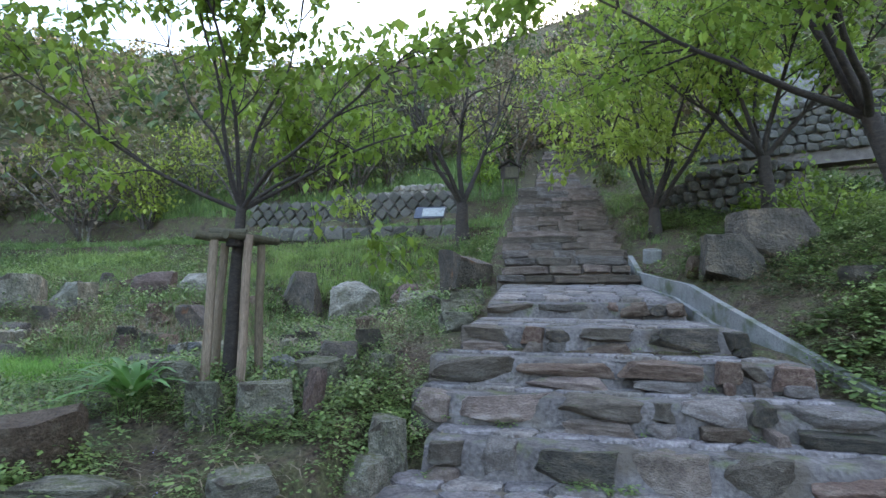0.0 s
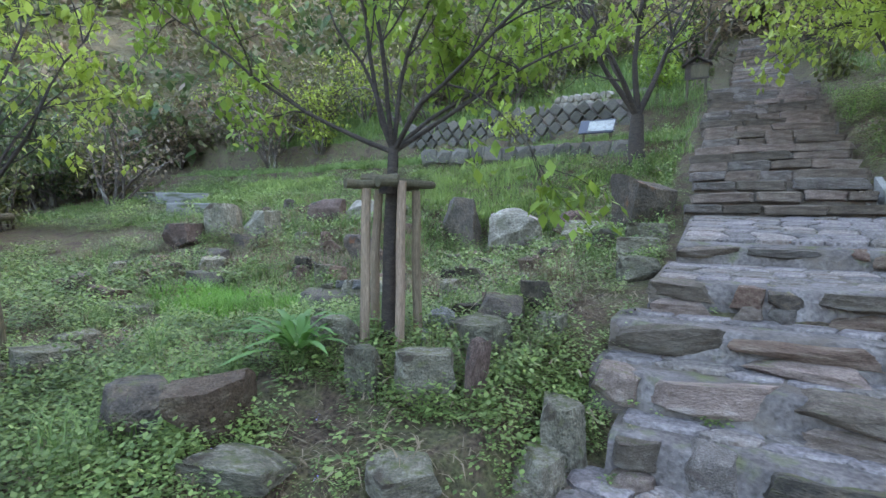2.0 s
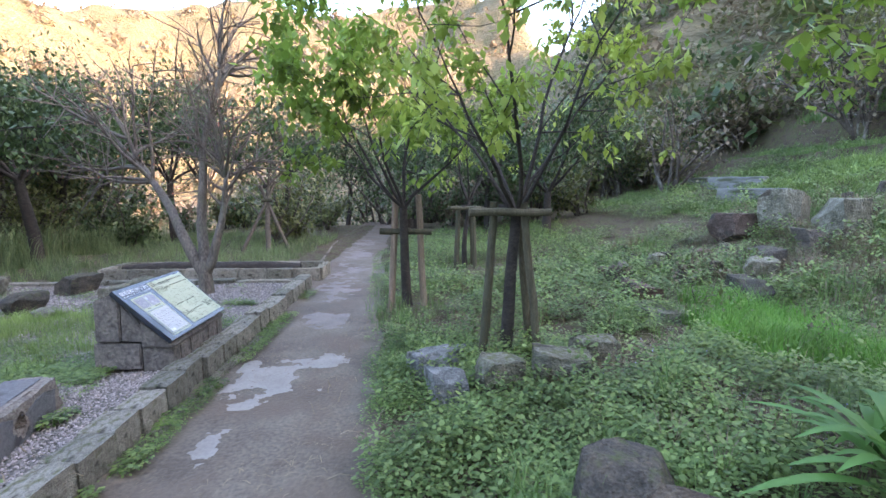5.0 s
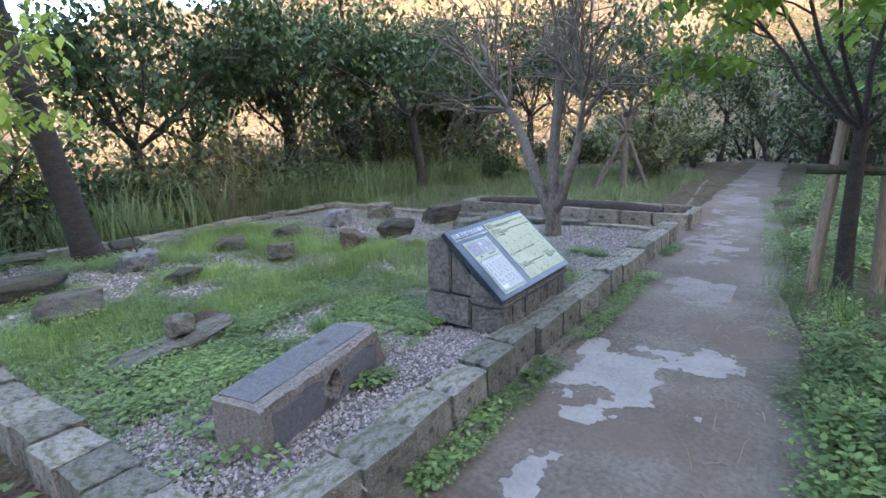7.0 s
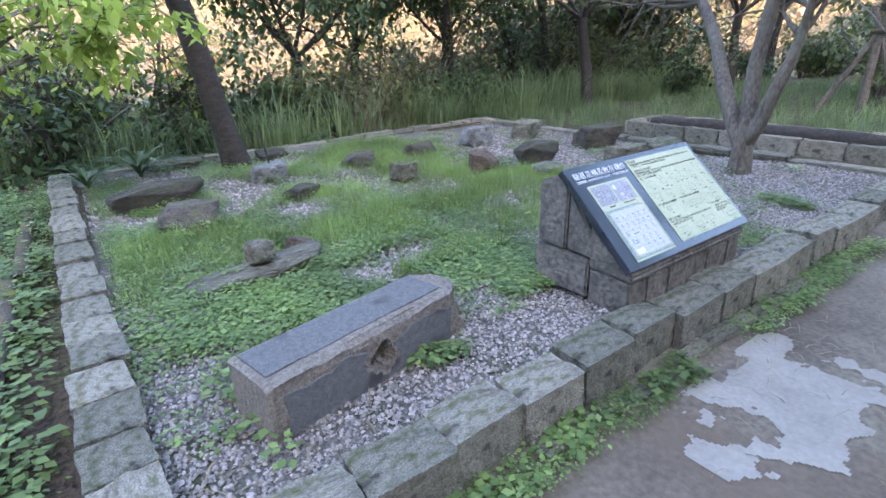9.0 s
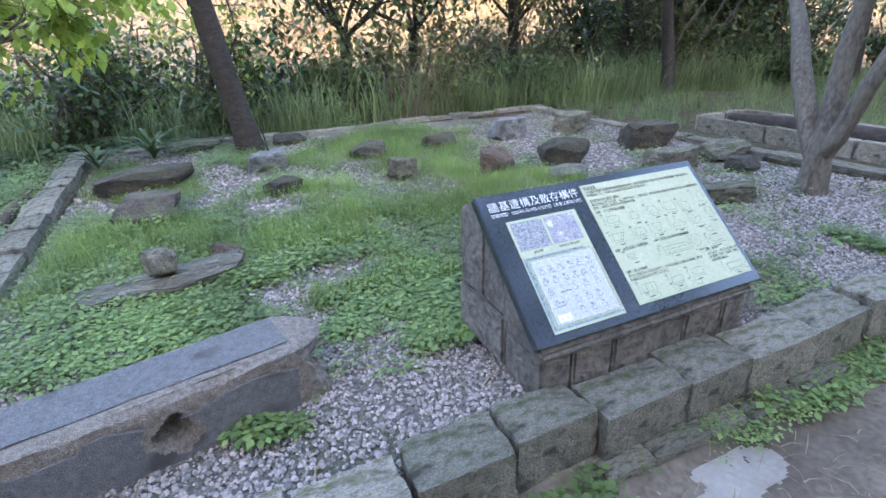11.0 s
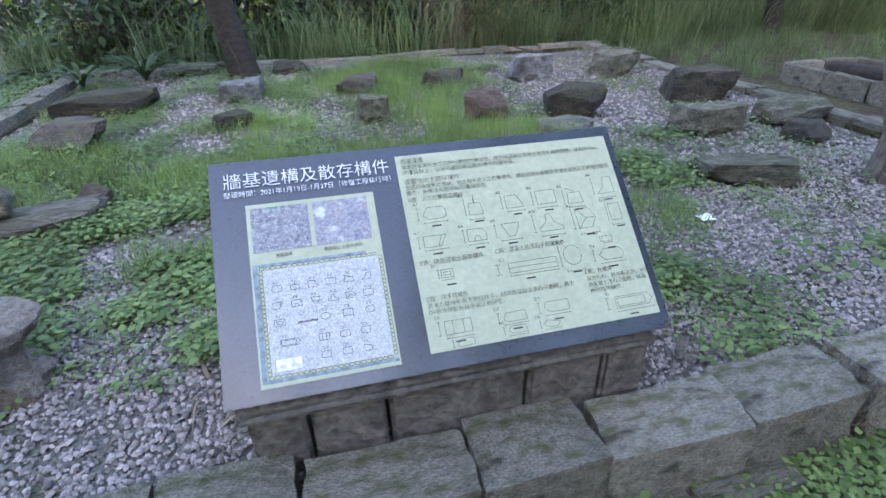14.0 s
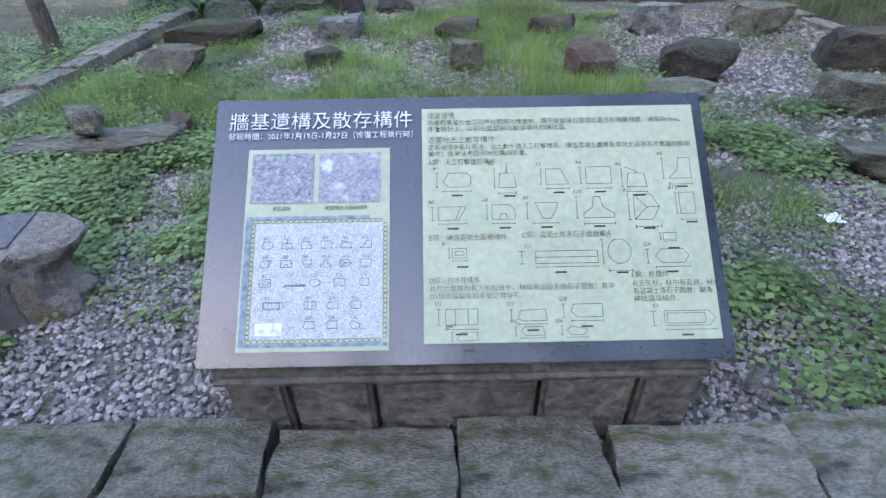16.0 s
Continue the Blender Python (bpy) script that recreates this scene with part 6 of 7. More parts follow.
plants("garden_carpet", "clover and small weeds carpeting the gravel", CLOVER, sow(13000, -7.2, -4.0, -7.0, -1.2, 200, lambda x, y: in_garden(x, y) & (y < -1.9 + 0.7 * fbm(np.stack([x, y, x * 0], -1), 1.1, 66, 3)) & (x > -6.9 + 0.6 * fbm(np.stack([x, y, x * 0], -1), 0.9, 67, 3)), 1.7, 0.14), 0.45, 1.15, "weed", 200, garden_z)
plants("board_clover", "leafy clover clumps beside the board", CLOVER, np.concatenate([sow(3600, -6.4, -4.8, -3.3, -1.3, 204, in_garden, 1.9, 0.22), sow(3000, -9.4, -7.8, -3.2, -0.9, 205, in_garden, 1.5, 0.25)]), 0.6, 1.3, "weed", 204, garden_z)
plants("garden_sparse_clover", "thin clover spread over the gravel", CLOVER, sow(5200, -10.6, -4.0, -7.0, -1.2, 171, lambda x, y: in_garden(x, y) & ((y < -1.6) | (np.abs(x + 6.95) > 0.9)), 1.6, -0.02), 0.45, 1.0, "weed", 171, garden_z)
plants("garden_clover", "patches of clover on the gravel bed", CLOVER, sow(14000, -10.9, -4, -7.2, -0.78, 48, lambda x, y: in_garden(x, y) & (vnoise(np.stack([x, y, x * 0], -1), 1.6, 88) > np.interp(x, [-9, -7.6], [0.45, -1.2])) & ((y < -1.6) | (np.abs(x + 6.95) > 0.9)), 0.9, 0.1), 0.6, 1.3, "weed", 48, garden_z)
plants("gravel_weeds", "leafy weeds sprouting through the gravel", BROAD, sow(420, -10.6, -4.05, -4.5, -0.85, 160, in_garden, 1.6, 0.32), 0.35, 0.85, "weed", 160, garden_z)
plants("pillar_weeds", "leafy weeds against the fallen pillar", BROAD, sow(16, -5.45, -5.15, -1.12, -1.02, 161, None, 1.6, -2), 0.35, 0.6, "weed", 161, garden_z)
plants("kerb_weeds", "broad-leaved weeds along the kerb foot", BROAD, sow(420, -10.8, -3.7, -0.46, -0.32, 49, None, 1.3, 0.05), 0.3, 0.65, "weed", 49, lambda x, y: 0.075 + 0 * x)
plants("path_litter", "small dry twigs and leaf bits on the path", LITTER, sow(420, -13, -1.5, -0.3, 1.1, 203, None, 1.2, -0.2), 0.35, 0.9, "straw", 203, lambda x, y: 0.066 + 0 * x)
plants("kerb_ivy", "leafy creeper spilling along the kerb foot", BROAD, sow(120, -9.2, -7.3, -0.46, -0.25, 201, None, 1.3, -0.5), 0.28, 0.6, "weed", 201, lambda x, y: 0.07 + 0 * x)
plants("kerb_clover", "small clover along the kerb foot", CLOVER, sow(900, -11.0, -3.6, -0.47, -0.28, 50, None, 0.9, 0.1), 0.45, 0.9, "weed", 50, lambda x, y: 0.08 + 0 * x)
plants("side_weeds", "broad-leaved weeds beside the garden's side kerb", BROAD, sow(1900, -3.6, -1.5, -7.5, -0.5, 51, None, 1.2, -0.2), 0.4, 0.95, "weed", 51)
plants("back_grass", "tall silvery grass behind the garden", TALL, sow(1500, -22, -2.0, -13.5, -8.0, 52, None, 0.4, -0.2), 0.5, 1.2, "grass_dull", 52)
plants("west_grass", "grass beyond the trough", TUFTS, sow(2300, -24, -11.3, -9, -1.6, 53, lambda x, y: (x < -13.6) | (y < -5.2), 0.4, -0.3), 0.6, 1.2, "grass_dull", 53)
plants("back_fern", "low green plants along the garden's back kerb", BROAD, sow(1100, -12, -2.2, -9.6, -7.7, 54, None, 0.6, -0.1), 0.8, 1.7, "leaf_dark", 54)
plants("slope_moss", "patchy moss and low weeds on the slope", WEEDS, sow(10500, -24, -1.5, 8.5, 17, 151, None, 0.6, -0.2), 1.5, 3.2, "weed", 151)
plants("stair_side_moss", "patchy weeds beside the stairs", WEEDS, sow(9500, 1.9, 7.5, 9.2, 20, 152, None, 0.8, -0.15), 1.0, 2.4, "weed", 152)
plants("stair_side_left", "patchy weeds beside the stairs", WEEDS, sow(3500, -5, -1.15, 8.5, 26, 153, None, 0.6, -0.1), 1.2, 2.4, "weed", 153)
plants("slope_litter", "dry stalks and litter on the slope", LITTER, sow(3500, -16, -1.5, 6, 17, 154, None, 0.8, -0.05), 1.5, 3.5, "straw", 154)
clumps = np.array([(-4.0, 2.05), (-3.92, 2.12), (-4.08, 2.1), (-3.72, 2.3), (-3.66, 2.36), (-3.8, 2.28), (-4.9, 3.3), (-5.0, 3.4), (-4.6, 3.6), (-4.3, 4.3), (-4.2, 4.4), (-4.5, 4.5), (-8.4, 1.4), (-8.2, 1.5), (-7.6, 1.7)])
plants("tall_tufts", "tall bright grass clumps in the bed", TUFTS, clumps, 1.0, 1.35, "grass", 177)
plants("path_edge_weeds", "low weeds creeping over the path edge", WEEDS, sow(14000, -18, -2.2, 0.4, 3.2, 172, lambda x, y: (y - bed_edge(x) > 0.0) & (y - bed_edge(x) < 0.55), 1.2, -0.15), 0.5, 1.25, "weed", 172)
plants("side_ground_weeds", "low weeds beside the side kerb", WEEDS, sow(3500, -3.62, -1.6, -7.5, -0.6, 173, None, 1.0, -0.1), 0.8, 1.6, "weed", 173)
plants("grass_plumes", "dry straw-coloured grass plumes behind the garden", TALL, sow(260, -20, -3, -13, -8.4, 174, None, 0.5, 0.1), 0.7, 1.3, "straw", 174)
M["flower"] = leaf_mat("violet_flower", (0.25, 0.22, 0.5), (0.4, 0.36, 0.65), 0.3)
plants("violet_flowers", "tiny violet flowers scattered in the bed", [rosette(5, 0.012, 0.1, 0.014, 41, 0.3)], sow(160, -6.5, -2.0, 2.0, 4.8, 175, in_bed, 1.2, 0.1), 0.8, 1.2, "flower", 175)
plants("stair_weeds", "small weeds growing in the stair joints", BROAD, sow(80, -1.0, 0.6, 3.93, 4.0, 55, None, 2, -0.1), 0.35, 0.65, "weed", 55, lambda x, y: 0.06 + 0 * x)
plants("tread_weeds", "small weeds growing in the stair treads", BROAD, np.concatenate([sow(26, -1.0, 2.2, y - 0.06, y - 0.02, 180 + k, None, 2, 0.0) for k, y in enumerate((4.62, 5.22, 5.9))]), 0.25, 0.5, "weed", 176, lambda x, y: np.where(y < 4.7, 0.36, np.where(y < 5.3, 0.64, 0.92)))
plants("bank_weeds", "weeds and ferns on the bank beside the drain", BROAD, sow(6200, 2.6, 8, 3.5, 15, 56, None, 0.7, -0.15), 0.5, 1.5, "weed", 56)
plants("drain_bank_weeds", "ivy and small weeds on the bank above the drain", WEEDS, sow(7500, 2.5, 6.5, 4.0, 11.5, 197, None, 1.0, -0.12), 0.9, 2.0, "weed", 197)
plants("drain_bank_fern", "ferns and broad weeds on the bank above the drain", BROAD, sow(1200, 2.7, 6.5, 4.5, 11, 198, None, 0.8, 0.0), 0.5, 1.2, "leaf_dark", 198)
plants("bank_grass", "grassy verge beside the upper stairs", FARG, sow(3500, -6, 8, 10, 30, 57, lambda x, y: (x < -1.3) | (x > 2.0), 0.4, -0.1), 0.7, 1.3, "grass", 57)
plants("stair_edge_weeds", "creeping weeds spilling over the stair edge", WEEDS, sow(2600, -2.0, -1.12, 4.2, 8.5, 58, None, 0.9, -0.2), 0.8, 1.6, "weed", 58)

# strap-leaved plant by the stakes
def strap_plant(x, y, seed, n, length, width, label, leaf="leaf", z=None):
    g = np.random.default_rng(seed)
    root = thing("strap_leaved_plant", label, "plant", (x, y, zat(x, y) if z is None else z))
    for k in range(n):
        a = 2 * np.pi * k / n + g.uniform(-0.3, 0.3)
        L_, up = length * g.uniform(0.6, 1.1), g.uniform(0.55, 1.4)
        t = np.linspace(0, 1, 7)
        r = L_ * (t * math.cos(up) + 0.25 * t ** 2)
        z_ = L_ * (t * math.sin(up) * 1.1 - 0.72 * t ** 2.2 * math.sin(up)) + 0.12 * g.random()
        w = width * np.sin(np.clip(t * 0.93 + 0.07, 0, 1) * np.pi) ** 0.7
        w[-1] = 0.001
        c, s = math.cos(a), math.sin(a)
        vs = []
        for q in range(7):
            for e, dz in ((-1, 0.0), (0, -0.12), (1, 0.0)):
                vs.append((c * r[q] - s * e * w[q] / 2, s * r[q] + c * e * w[q] / 2, z_[q] + dz * w[q]))
        fs = [[q * 3 + e, q * 3 + e + 1, q * 3 + e + 4, q * 3 + e + 3] for q in range(6) for e in (0, 1)]
        piece("leaf_blade", mesh_np("leaf_blade", vs, fs, M[leaf], True), root)
    return root


strap_plant(-3.5, 3.7, 3, 24, 0.85, 0.07, "lush strap-leaved lily plant in the bed", "lush")
strap_plant(-3.82, 3.85, 4, 16, 0.62, 0.06, "lush strap-leaved lily plant in the bed", "lush")
strap_plant(-4.6, -6.9, 5, 22, 0.7, 0.05, "dark arching strap-leaved lily by the back kerb", "leaf_dark", 0.24)
strap_plant(-4.0, -6.6, 6, 18, 0.6, 0.05, "dark arching strap-leaved lily by the back kerb", "leaf_dark", 0.24)

# ---- gravel ----
g = np.random.default_rng(99)


def pebbles(name, n, x0, x1, y0, y1, size, thresh, seed, label):
    p = sow(n, x0, x1, y0, y1, seed, None, 0.7, thresh)
    k = len(p)
    q = np.random.default_rng(seed)
    a6, a3 = np.arange(6) * np.pi / 3, np.arange(3) * 2 * np.pi / 3 + 0.5
    tv = np.concatenate([np.stack([np.cos(a6), np.sin(a6), np.zeros(6) - 0.3], -1), np.stack([0.6 * np.cos(a3), 0.6 * np.sin(a3), np.full(3, 0.8)], -1)])
    tv = tv * (1 + q.normal(size=(9, 1)) * 0.12)
    tf = np.array([(0, 1, 6), (1, 2, 7), (2, 3, 7), (3, 4, 8), (4, 5, 8), (5, 0, 6), (1, 7, 6), (3, 8, 7), (5, 6, 8), (6, 7, 8)])
    s = size * q.uniform(0.55, 1.25, k)[:, None] * q.uniform(0.65, 1.25, (k, 3)) * [1, 1, 0.65]
    pos = np.stack([p[:, 0], p[:, 1], garden_z(p[:, 0], p[:, 1]) + q.uniform(-0.004, 0.010, k)], -1)
    v, f = repeat(tv, tf, pos, q.uniform(0, 6.283, k), s, q.normal(0, 0.35, k))
    thing(name, label, "gravel", data=mesh_np(name, v, f, M["pebble"], True), kind="stuff")


pebbles("gravel_front", 42000, -9.8, -3.88, -2.3, -0.62, 0.0115, -0.9, 61, "loose grey crushed gravel in front of the stones")
pebbles("gravel_corner", 4500, -10.95, -9.8, -2.5, -0.66, 0.0125, -0.9, 63, "loose grey crushed gravel round the old cherry")
pebbles("gravel_back", 26000, -10.9, -3.9, -7.2, -2.3, 0.0195, -0.55, 62, "loose grey crushed gravel at the back of the bed")

# ---- worn pale patches on the path ----
def patch(cx, cy, w, d, seed, label="worn pale mortar patch on the path", mat="patch"):
    """A thin ragged skin of old mortar, cut out of a fine grid by noise."""
    step = 0.011 if mat == "patch" else 0.03
    n, m = int(w / step), int(d / step)
    u, v = np.meshgrid(np.linspace(-1, 1, n), np.linspace(-1, 1, m), indexing="ij")
    x, y = cx + u * w / 2, cy + v * d / 2
    z = 0.066 + 0.012 * fbm(np.stack([x, y, x * 0], -1), 1.2, 4, 4)
    f = fbm(np.stack([x, y, x * 0 + seed], -1), 2.4, seed, 5) + 0.75 - 1.25 * np.hypot(u, v) + 0.55 * fbm(np.stack([x, y, x * 0 + seed], -1), 9.0, seed + 3, 3)
    q = grid_faces(n, m)
    k = f.ravel()[q].mean(1) > 0
    ob = thing("mortar_patch", label, "path patch", data=mesh_np("mortar_patch", np.stack([x, y, z], -1).reshape(-1, 3), q[k], M[mat], True), kind="structure")


patch(-6.5, 0.12, 1.35, 1.1, 5)
patch(-7.0, 0.6, 1.0, 0.45, 9)
patch(-5.1, 0.0, 0.75, 0.24, 6)
for k, (x, y, w, d) in enumerate(((-9.0, 0.2, 1.2, 0.7), (-11.2, 0.05, 2.2, 0.9), (-13.8, 0.0, 2.6, 0.9), (-16.8, -0.2, 3.0, 0.9), (-20, -0.4, 3.2, 0.9))):
    patch(x, y, w, d, 20 + k, "crumbled paler stretch of the path", "path_pale")

for k, (x, y) in enumerate(((-4.4, 5.6), (-5.0, 6.6), (-6.2, 5.8), (-7.6, 5.2), (-8.6, 7.2), (-3.9, 8.2), (-5.9, 8.1), (-9.6, 6.0), (-10.8, 7.2), (-12.6, 5.4), (-14.0, 4.4), (-7.0, 7.6))):
    shrub(x, y, 0.9, 0.45 + 0.06 * (k % 4), 520 + k, "leaf_dry" if k % 3 else "leaf_mid", 220, 0.07, label="low dry brown brush on the bank", group="dry brush on the bank")
for x, y, w, yaw in ((-22.4, 14.0, 2.6, 12), (-19.6, 13.3, 2.2, 20), (-16.2, 11.6, 2.0, 28)):
    ob = thing("concrete_slab", "long low concrete slab set in the grassy slope", "slab", (x, y, zat(x, y) - 0.1), block_mesh("concrete_slab", 77, M["concrete"], 0.05, 0.01))
    ob.scale, ob.rotation_euler = (w, 0.35, 0.45), (0, 0, radians(yaw))

# ---- writing and drawings on the board ----
def board_text(body, u, v, size, material, name="lettering", width=None):
    host = slab if v > 0.8 and u < 0.4 else text_panel if u > 0.4 else plan_panel
    cu = bpy.data.curves.new(name, "FONT")
    cu.body, cu.size = body, size
    cu.extrude = 0.0004
    cu.offset = -0.018 * size if material == "ink" else -0.006 * size
    cu.materials.append(M[material])
    ob = new(name, cu)
    ob.parent = host
    p = on_board(u * BW, v * BH, 0.0052)
    k = 1.0
    if width:
        bpy.context.view_layer.update()
        k = width * BW / max(ob.dimensions.x, 1e-4)
    m = Matrix((( ACROSS.x * k, UP.x, OUT.x, p.x), (ACROSS.y * k, UP.y, OUT.y, p.y), (ACROSS.z * k, UP.z, OUT.z, p.z), (0, 0, 0, 1)))
    ob.matrix_local = m
    return ob


board_text("牆基遺構及散存構件", 0.03, 0.876, 0.053, "white", "title", 0.372)
board_text("發現時間：2021年1月19日-1月27日（修復工程執行時）", 0.03, 0.832, 0.021, "white", "subtitle", 0.374)
P0, PW = 0.434, 0.53
for body, u, v, s, w in [
    ("牆基遺構", 0, 0.905, 0.021, 0.055),
    ("本處牆基屬於金瓜石神社範圍內構造物，現況保留礫石混凝土造方形牆基殘牆，總長為19m。", 0, 0.878, 0.017, 0.515),
    ("修復設計上，以卵石圍塑碎石散存構件的展示區。", 0, 0.852, 0.017, 0.285),
    ("遊園地出土散存構件", 0, 0.805, 0.021, 0.135),
    ("遊園地噴泉舊址周邊，出土數十塊人工打擊塊石、磚造混凝土面層及混凝土造洗石子面層的散存", 0, 0.778, 0.017, 0.53),
    ("構件；尚無法考證原始形構與位置。", 0, 0.752, 0.017, 0.2),
    ("A類：人工打擊塊石構件", 0, 0.718, 0.019, 0.135),
    ("B類：磚造混凝土面層構件", 0, 0.43, 0.019, 0.15), ("C類：混凝土造洗石子面層構件", 0.18, 0.435, 0.019, 0.175),
    ("D類：扶手柱構件", 0, 0.275, 0.019, 0.095), ("共有六截桿形長方形柱扶手，材質為混凝土洗石子面層；其中", 0, 0.248, 0.017, 0.35),
    ("D1構件保留有扶手管之貫穿孔。", 0, 0.221, 0.017, 0.175),
    ("E類：柱構件", 0.385, 0.285, 0.019, 0.07), ("長方形柱，柱中有孔洞，材質", 0.385, 0.255, 0.017, 0.165), ("為混凝土洗石子面層；疑為", 0.385, 0.228, 0.017, 0.15), ("神社瑞垣構件。", 0.385, 0.201, 0.017, 0.085)]:
    board_text(body, P0 + u, v, s, "ink", "lettering", w)


def strokes(name, lines, width, u0, v0, su, sv, label="", out=0.0045, material="ink"):
    """Thin ink lines in one drawing; each line a list of points in the drawing's own box."""
    bm = bmesh.new()
    for line in lines:
        for (a, b), (c, d) in zip(line, line[1:]):
            p, q = Vector((u0 + a * su, v0 + b * sv)), Vector((u0 + c * su, v0 + d * sv))
            e = (q - p)
            if e.length < 1e-6:
                continue
            nrm = Vector((-e.y, e.x)).normalized() * width / 2
            bm.faces.new([bm.verts.new(on_board(w.x, w.y, out)) for w in (p - nrm, q - nrm, q + nrm, p + nrm)])
    return part(name, bm, M[material], text_panel if u0 > 0.4 * BW else plan_panel, label)


CIRC = [(0.5 + 0.5 * math.cos(k * 0.3927), 0.5 + 0.5 * math.sin(k * 0.3927)) for k in range(17)]
BOX = [(0, 0), (1, 0), (1, 1), (0, 1), (0, 0)]
SHAPES = {
    "A1": [[(0.0, 0.35), (0.2, 1), (0.85, 1), (1, 0.75), (1, 0.2), (0.85, 0), (0.2, 0), (0, 0.35)]], "A2": [[(0, 0), (1, 0), (0.9, 0.75), (0.1, 0.75), (0, 0)], [(0.45, 0.75), (0.45, 1)], [(0.5, 0.75), (0.5, 1.3)]],
    "A3": [[(0, 0), (1, 0), (0.65, 1), (0, 1), (0, 0)]], "A4": [BOX], "A5": [[(0, 0), (1, 0), (0.9, 0.75), (0.1, 0.75), (0, 0)], [(0, 1.1), (0.6, 0.8)]], "A6": [[(0, 0), (1, 0), (1, 1), (0.5, 1), (0.4, 0.4), (0, 0)]],
    "A7": [[(0, 0), (0.7, 0), (1, 1), (0, 1), (0, 0)], [(0.6, 0), (0.8, 1)]], "A8": [[(0, 0), (1, 0), (1, 0.6), (0.8, 1), (0, 1), (0, 0)], [(0.3, 0), (0.4, 0.4), (0.6, 0.4), (0.7, 0)]], "A9": [[(0.1, 1), (1, 1), (0.9, 0.5), (0.7, 0), (0.4, 0), (0.1, 1)]],
    "A10": [[(0, 0), (1, 0), (1, 0.2), (0.65, 0.5), (0.55, 1), (0.35, 1), (0.3, 0.5), (0, 0.2), (0, 0)]], "A11": [[(0, 0), (0.7, 0), (1, 0.5), (0.7, 1), (0, 1), (0, 0)], [(0, 0), (0.5, 0.5), (1, 0.5)], [(0, 1), (0.5, 0.5)]], "A12": [BOX],
    "B1": [BOX, [(0.2, 0.3), (0.8, 0.3), (0.8, 0.7), (0.2, 0.7), (0.2, 0.3)]], "C1": [BOX, [(0, 0.5), (1, 0.5)]], "C2": [CIRC], "C3": [BOX], "C4": [[(0, 0.5), (0.2, 1), (0.85, 1), (1, 0.5), (0.85, 0), (0.2, 0), (0, 0.5)]],
    "D1": [BOX, [(0.3, 0), (0.3, 1)], [(0.7, 0), (0.7, 1)]], "D2": [[(0, 0.2), (0.2, 0), (1, 0), (0.95, 1), (0.1, 0.9), (0, 0.2)]], "D3": [[(0, 0.5), (0.2, 0), (1, 0), (1, 1), (0.1, 1), (0, 0.5)]], "D4": [[(0, 0.2), (0.2, 0), (1, 0.1), (0.95, 1), (0.2, 1), (0, 0.2)]], "D5": [[(0, 0.5), (0.2, 0), (1, 0), (0.9, 1), (0.15, 1), (0, 0.5)]], "D6": [[(0, 0.5), (0.2, 0), (0.8, 0), (1, 0.6), (0.2, 1), (0, 0.5)]],
    "E1": [[(0, 0), (0.88, 0), (1, 0.5), (0.88, 1), (0, 1), (0, 0)], [(0.05, 0.15), (0.8, 0.15), (0.8, 0.85), (0.05, 0.85), (0.05, 0.15)]],
}
DIM = [[(0, -0.28), (1, -0.28)], [(0, -0.36), (0, -0.2)], [(1, -0.36), (1, -0.2)], [(-0.22, 0), (-0.22, 1)], [(-0.28, 0), (-0.16, 0)], [(-0.28, 1), (-0.16, 1)]]
for key, u, v, w, h in [("A1", 0.03, 0.63, 0.055, 0.055), ("A2", 0.14, 0.625, 0.035, 0.075), ("A3", 0.235, 0.635, 0.045, 0.06), ("A4", 0.315, 0.635, 0.05, 0.065), ("A5", 0.395, 0.62, 0.04, 0.07), ("A6", 0.48, 0.65, 0.045, 0.08),
                        ("A7", 0.02, 0.505, 0.055, 0.05), ("A8", 0.125, 0.505, 0.045, 0.055), ("A9", 0.205, 0.505, 0.05, 0.06), ("A10", 0.305, 0.505, 0.06, 0.08), ("A11", 0.405, 0.495, 0.05, 0.095), ("A12", 0.495, 0.515, 0.03, 0.08),
                        ("B1", 0.045, 0.365, 0.028, 0.035), ("C1", 0.205, 0.34, 0.12, 0.045), ("C2", 0.345, 0.335, 0.045, 0.09), ("C3", 0.455, 0.42, 0.025, 0.025), ("C4", 0.435, 0.335, 0.065, 0.05),
                        ("D1", 0.03, 0.13, 0.06, 0.055), ("D2", 0.165, 0.14, 0.055, 0.04), ("D3", 0.265, 0.15, 0.06, 0.045), ("D4", 0.05, 0.075, 0.04, 0.03), ("D5", 0.17, 0.09, 0.045, 0.03), ("D6", 0.255, 0.09, 0.04, 0.03), ("E1", 0.44, 0.115, 0.095, 0.05)]:
    strokes("drawing", SHAPES[key] + DIM, 0.0012, (P0 + u) * BW, v * BH, w * BW, h * BH)
    board_text(key, P0 + u - 0.02, v + h + 0.012, 0.014, "ink", "drawing_number")
    strokes("dimension_note", [[(0, 0), (1, 0)]], 0.0045, (P0 + u + w * 0.3) * BW, (v - 0.032) * BH, 0.022 * BW, 1.0)
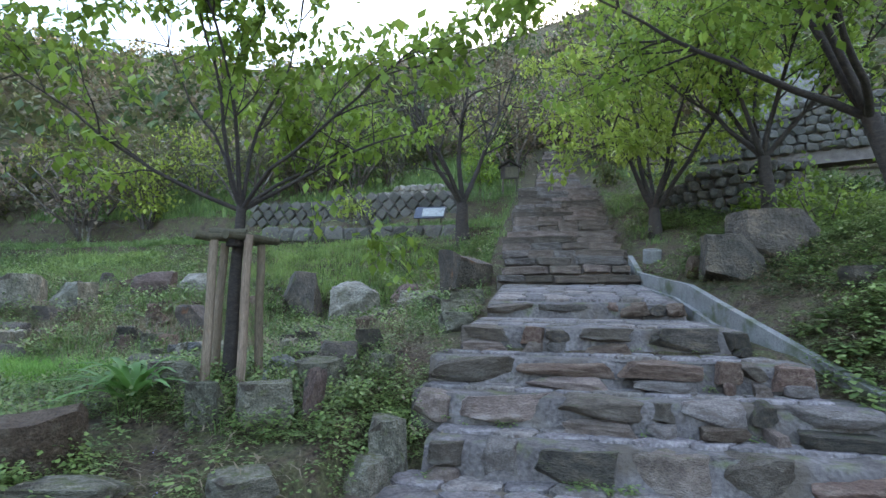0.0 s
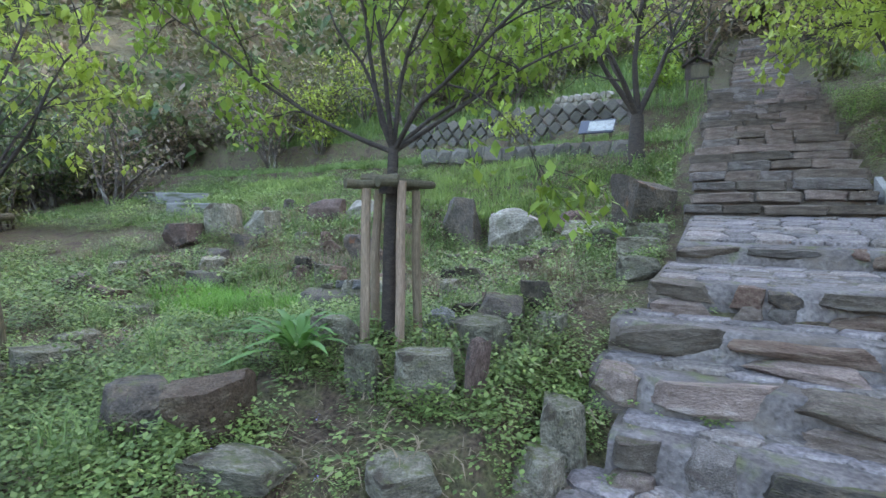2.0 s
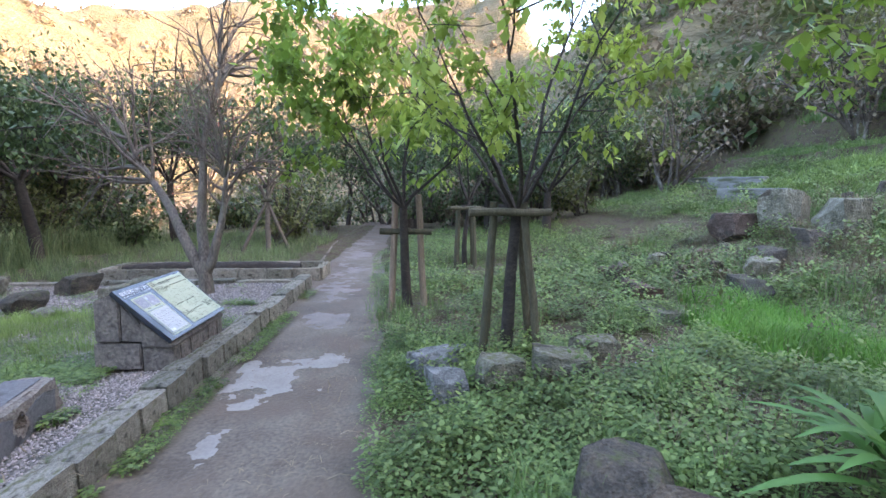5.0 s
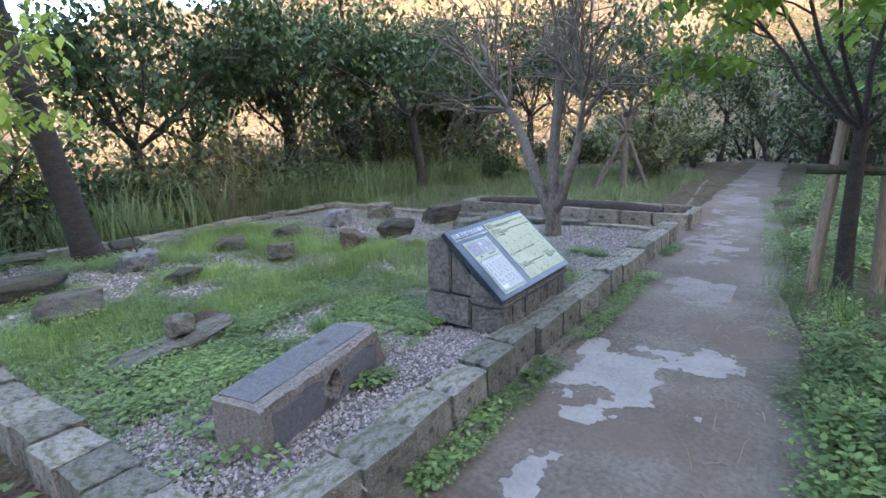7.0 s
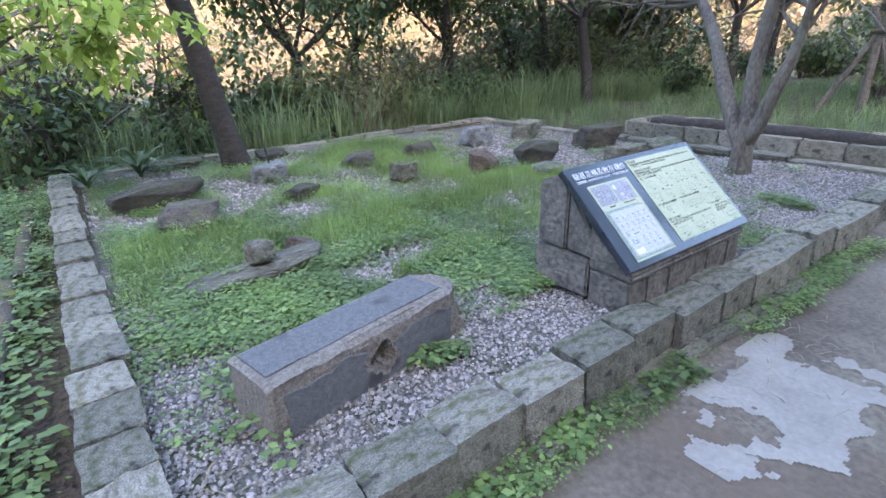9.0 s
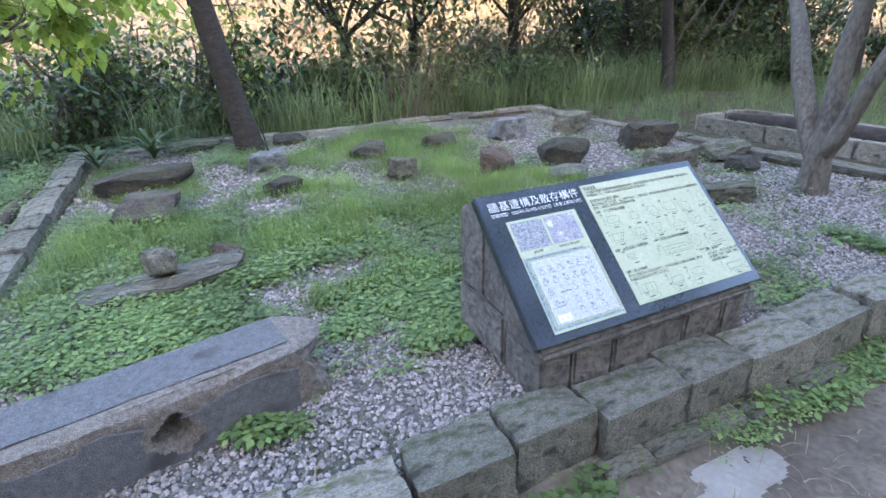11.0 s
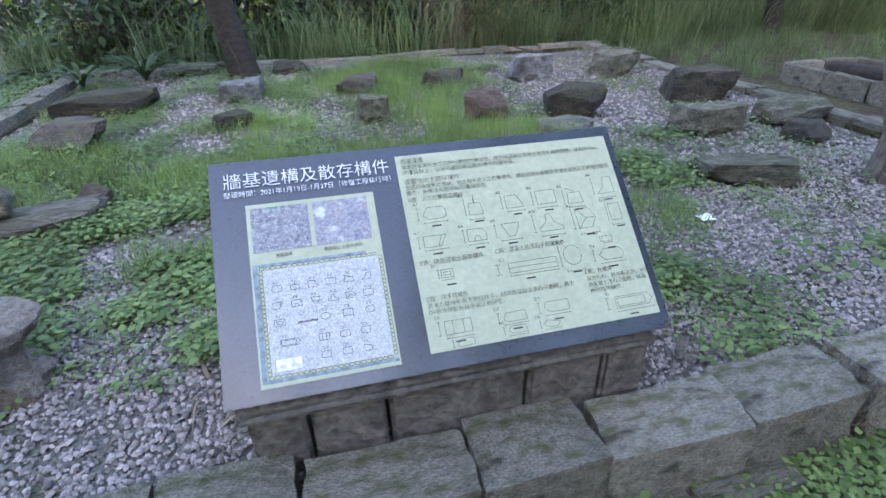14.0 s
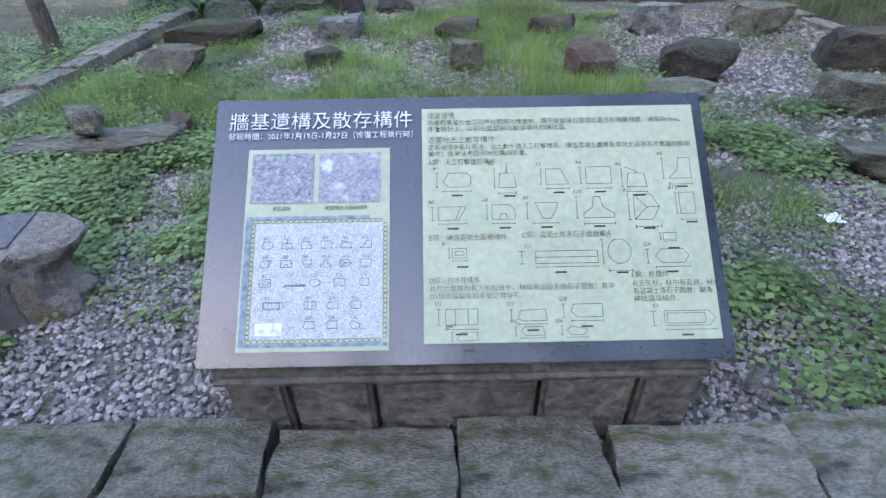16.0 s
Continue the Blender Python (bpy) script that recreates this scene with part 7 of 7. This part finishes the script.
# photographs and plan
photo_a = ramp_mat("faded_photo_straw", [(0.12, 0.125, 0.14), (0.27, 0.275, 0.30), (0.46, 0.46, 0.48)], 90, 0.5, 0.0, fine=200, spots=((0.05, 0.30, 0.14), 12, 0.64, 0.68))
photo_b = ramp_mat("faded_photo_slope", [(0.20, 0.21, 0.26), (0.32, 0.32, 0.36), (0.38, 0.32, 0.30)], 22, 0.5, 0.0, fine=120, spots=((0.62, 0.64, 0.70), 18, 0.6, 0.68))
part("photo", board_box(0.083 * BW, 0.207 * BW, 0.58 * BH, 0.772 * BH, 0.0045, 0.0055), photo_a, plan_panel, "faded photo of straw-covered ground")
part("photo", board_box(0.217 * BW, 0.34 * BW, 0.58 * BH, 0.772 * BH, 0.0045, 0.0055), photo_b, plan_panel, "faded photo of a wooded slope")
board_text("牆基遺構", 0.128, 0.553, 0.013, "ink", "caption", 0.035)
board_text("遊園地出土散存構件", 0.23, 0.553, 0.013, "ink", "caption", 0.085)
band = ramp_mat("plan_wall_blue", [(0.20, 0.26, 0.30), (0.26, 0.32, 0.36)], 30, 0.5, 0.0)
part("plan_wall", board_box(0.078 * BW, 0.088 * BW, 0.065 * BH, 0.53 * BH, 0.0045, 0.0052), band, plan_panel, "blue-grey drawn wall strip")
part("plan_wall", board_box(0.089 * BW, 0.32 * BW, 0.518 * BH, 0.53 * BH, 0.0045, 0.0052), band, plan_panel, "blue-grey drawn wall strip")
part("plan_wall", board_box(0.089 * BW, 0.355 * BW, 0.065 * BH, 0.077 * BH, 0.0045, 0.0052), band, plan_panel, "blue-grey drawn wall strip")
part("plan_ground", board_box(0.098 * BW, 0.345 * BW, 0.092 * BH, 0.503 * BH, 0.0045, 0.0052), M["plan"], plan_panel, "speckled grey plan drawing")
for k in range(22):
    u = 0.091 + 0.0115 * k
    for v in (0.079, 0.505):
        strokes("drawn_cobble", [[(0, 0.2), (0.2, 0), (0.8, 0), (1, 0.3), (0.9, 1), (0.1, 1), (0, 0.2)]], 0.0011, u * BW, v * BH, 0.0105 * BW, 0.012 * BH)
for k in range(24):
    v = 0.093 + 0.0171 * k
    for u in (0.0895, 0.3465):
        strokes("drawn_cobble", [[(0, 0.2), (0.2, 0), (0.8, 0), (1, 0.3), (0.9, 1), (0.1, 1), (0, 0.2)]], 0.0011, u * BW, v * BH, 0.0075 * BW, 0.015 * BH)
for r, row in enumerate((("A1", "A2", "A3", "A4", "A5", "A6"), ("A7", "A8", "A9", "A10", "A11", "A12"), ("B1", "C1", "C2", "C3", "C4"), ("E1", "D1", "D2", "D3"), ("D4", "D5", "D6"))):
    for c, key in enumerate(row):
        u = 0.112 + 0.038 * c if r < 2 else 0.112 + 0.047 * c if r == 2 else (0.12 if c == 0 else 0.155 + 0.043 * c) if r == 3 else 0.198 + 0.043 * c
        v = 0.41 - 0.068 * r - 0.012 * (r > 2)
        strokes("plan_drawing", SHAPES[key], 0.0013, u * BW, v * BH, (0.021 if key not in ("C1", "E1") else 0.04) * BW, (0.026 if key not in ("C1",) else 0.006) * BH, out=0.0056)
        board_text(key, u + 0.003, v + 0.032, 0.0125, "ink", "plan_number").location += OUT * 0.001
part("plan_pillar", board_box(0.108 * BW, 0.158 * BW, 0.105 * BH, 0.148 * BH, 0.0056, 0.0064), M["white"], plan_panel, "white drawn pillar")
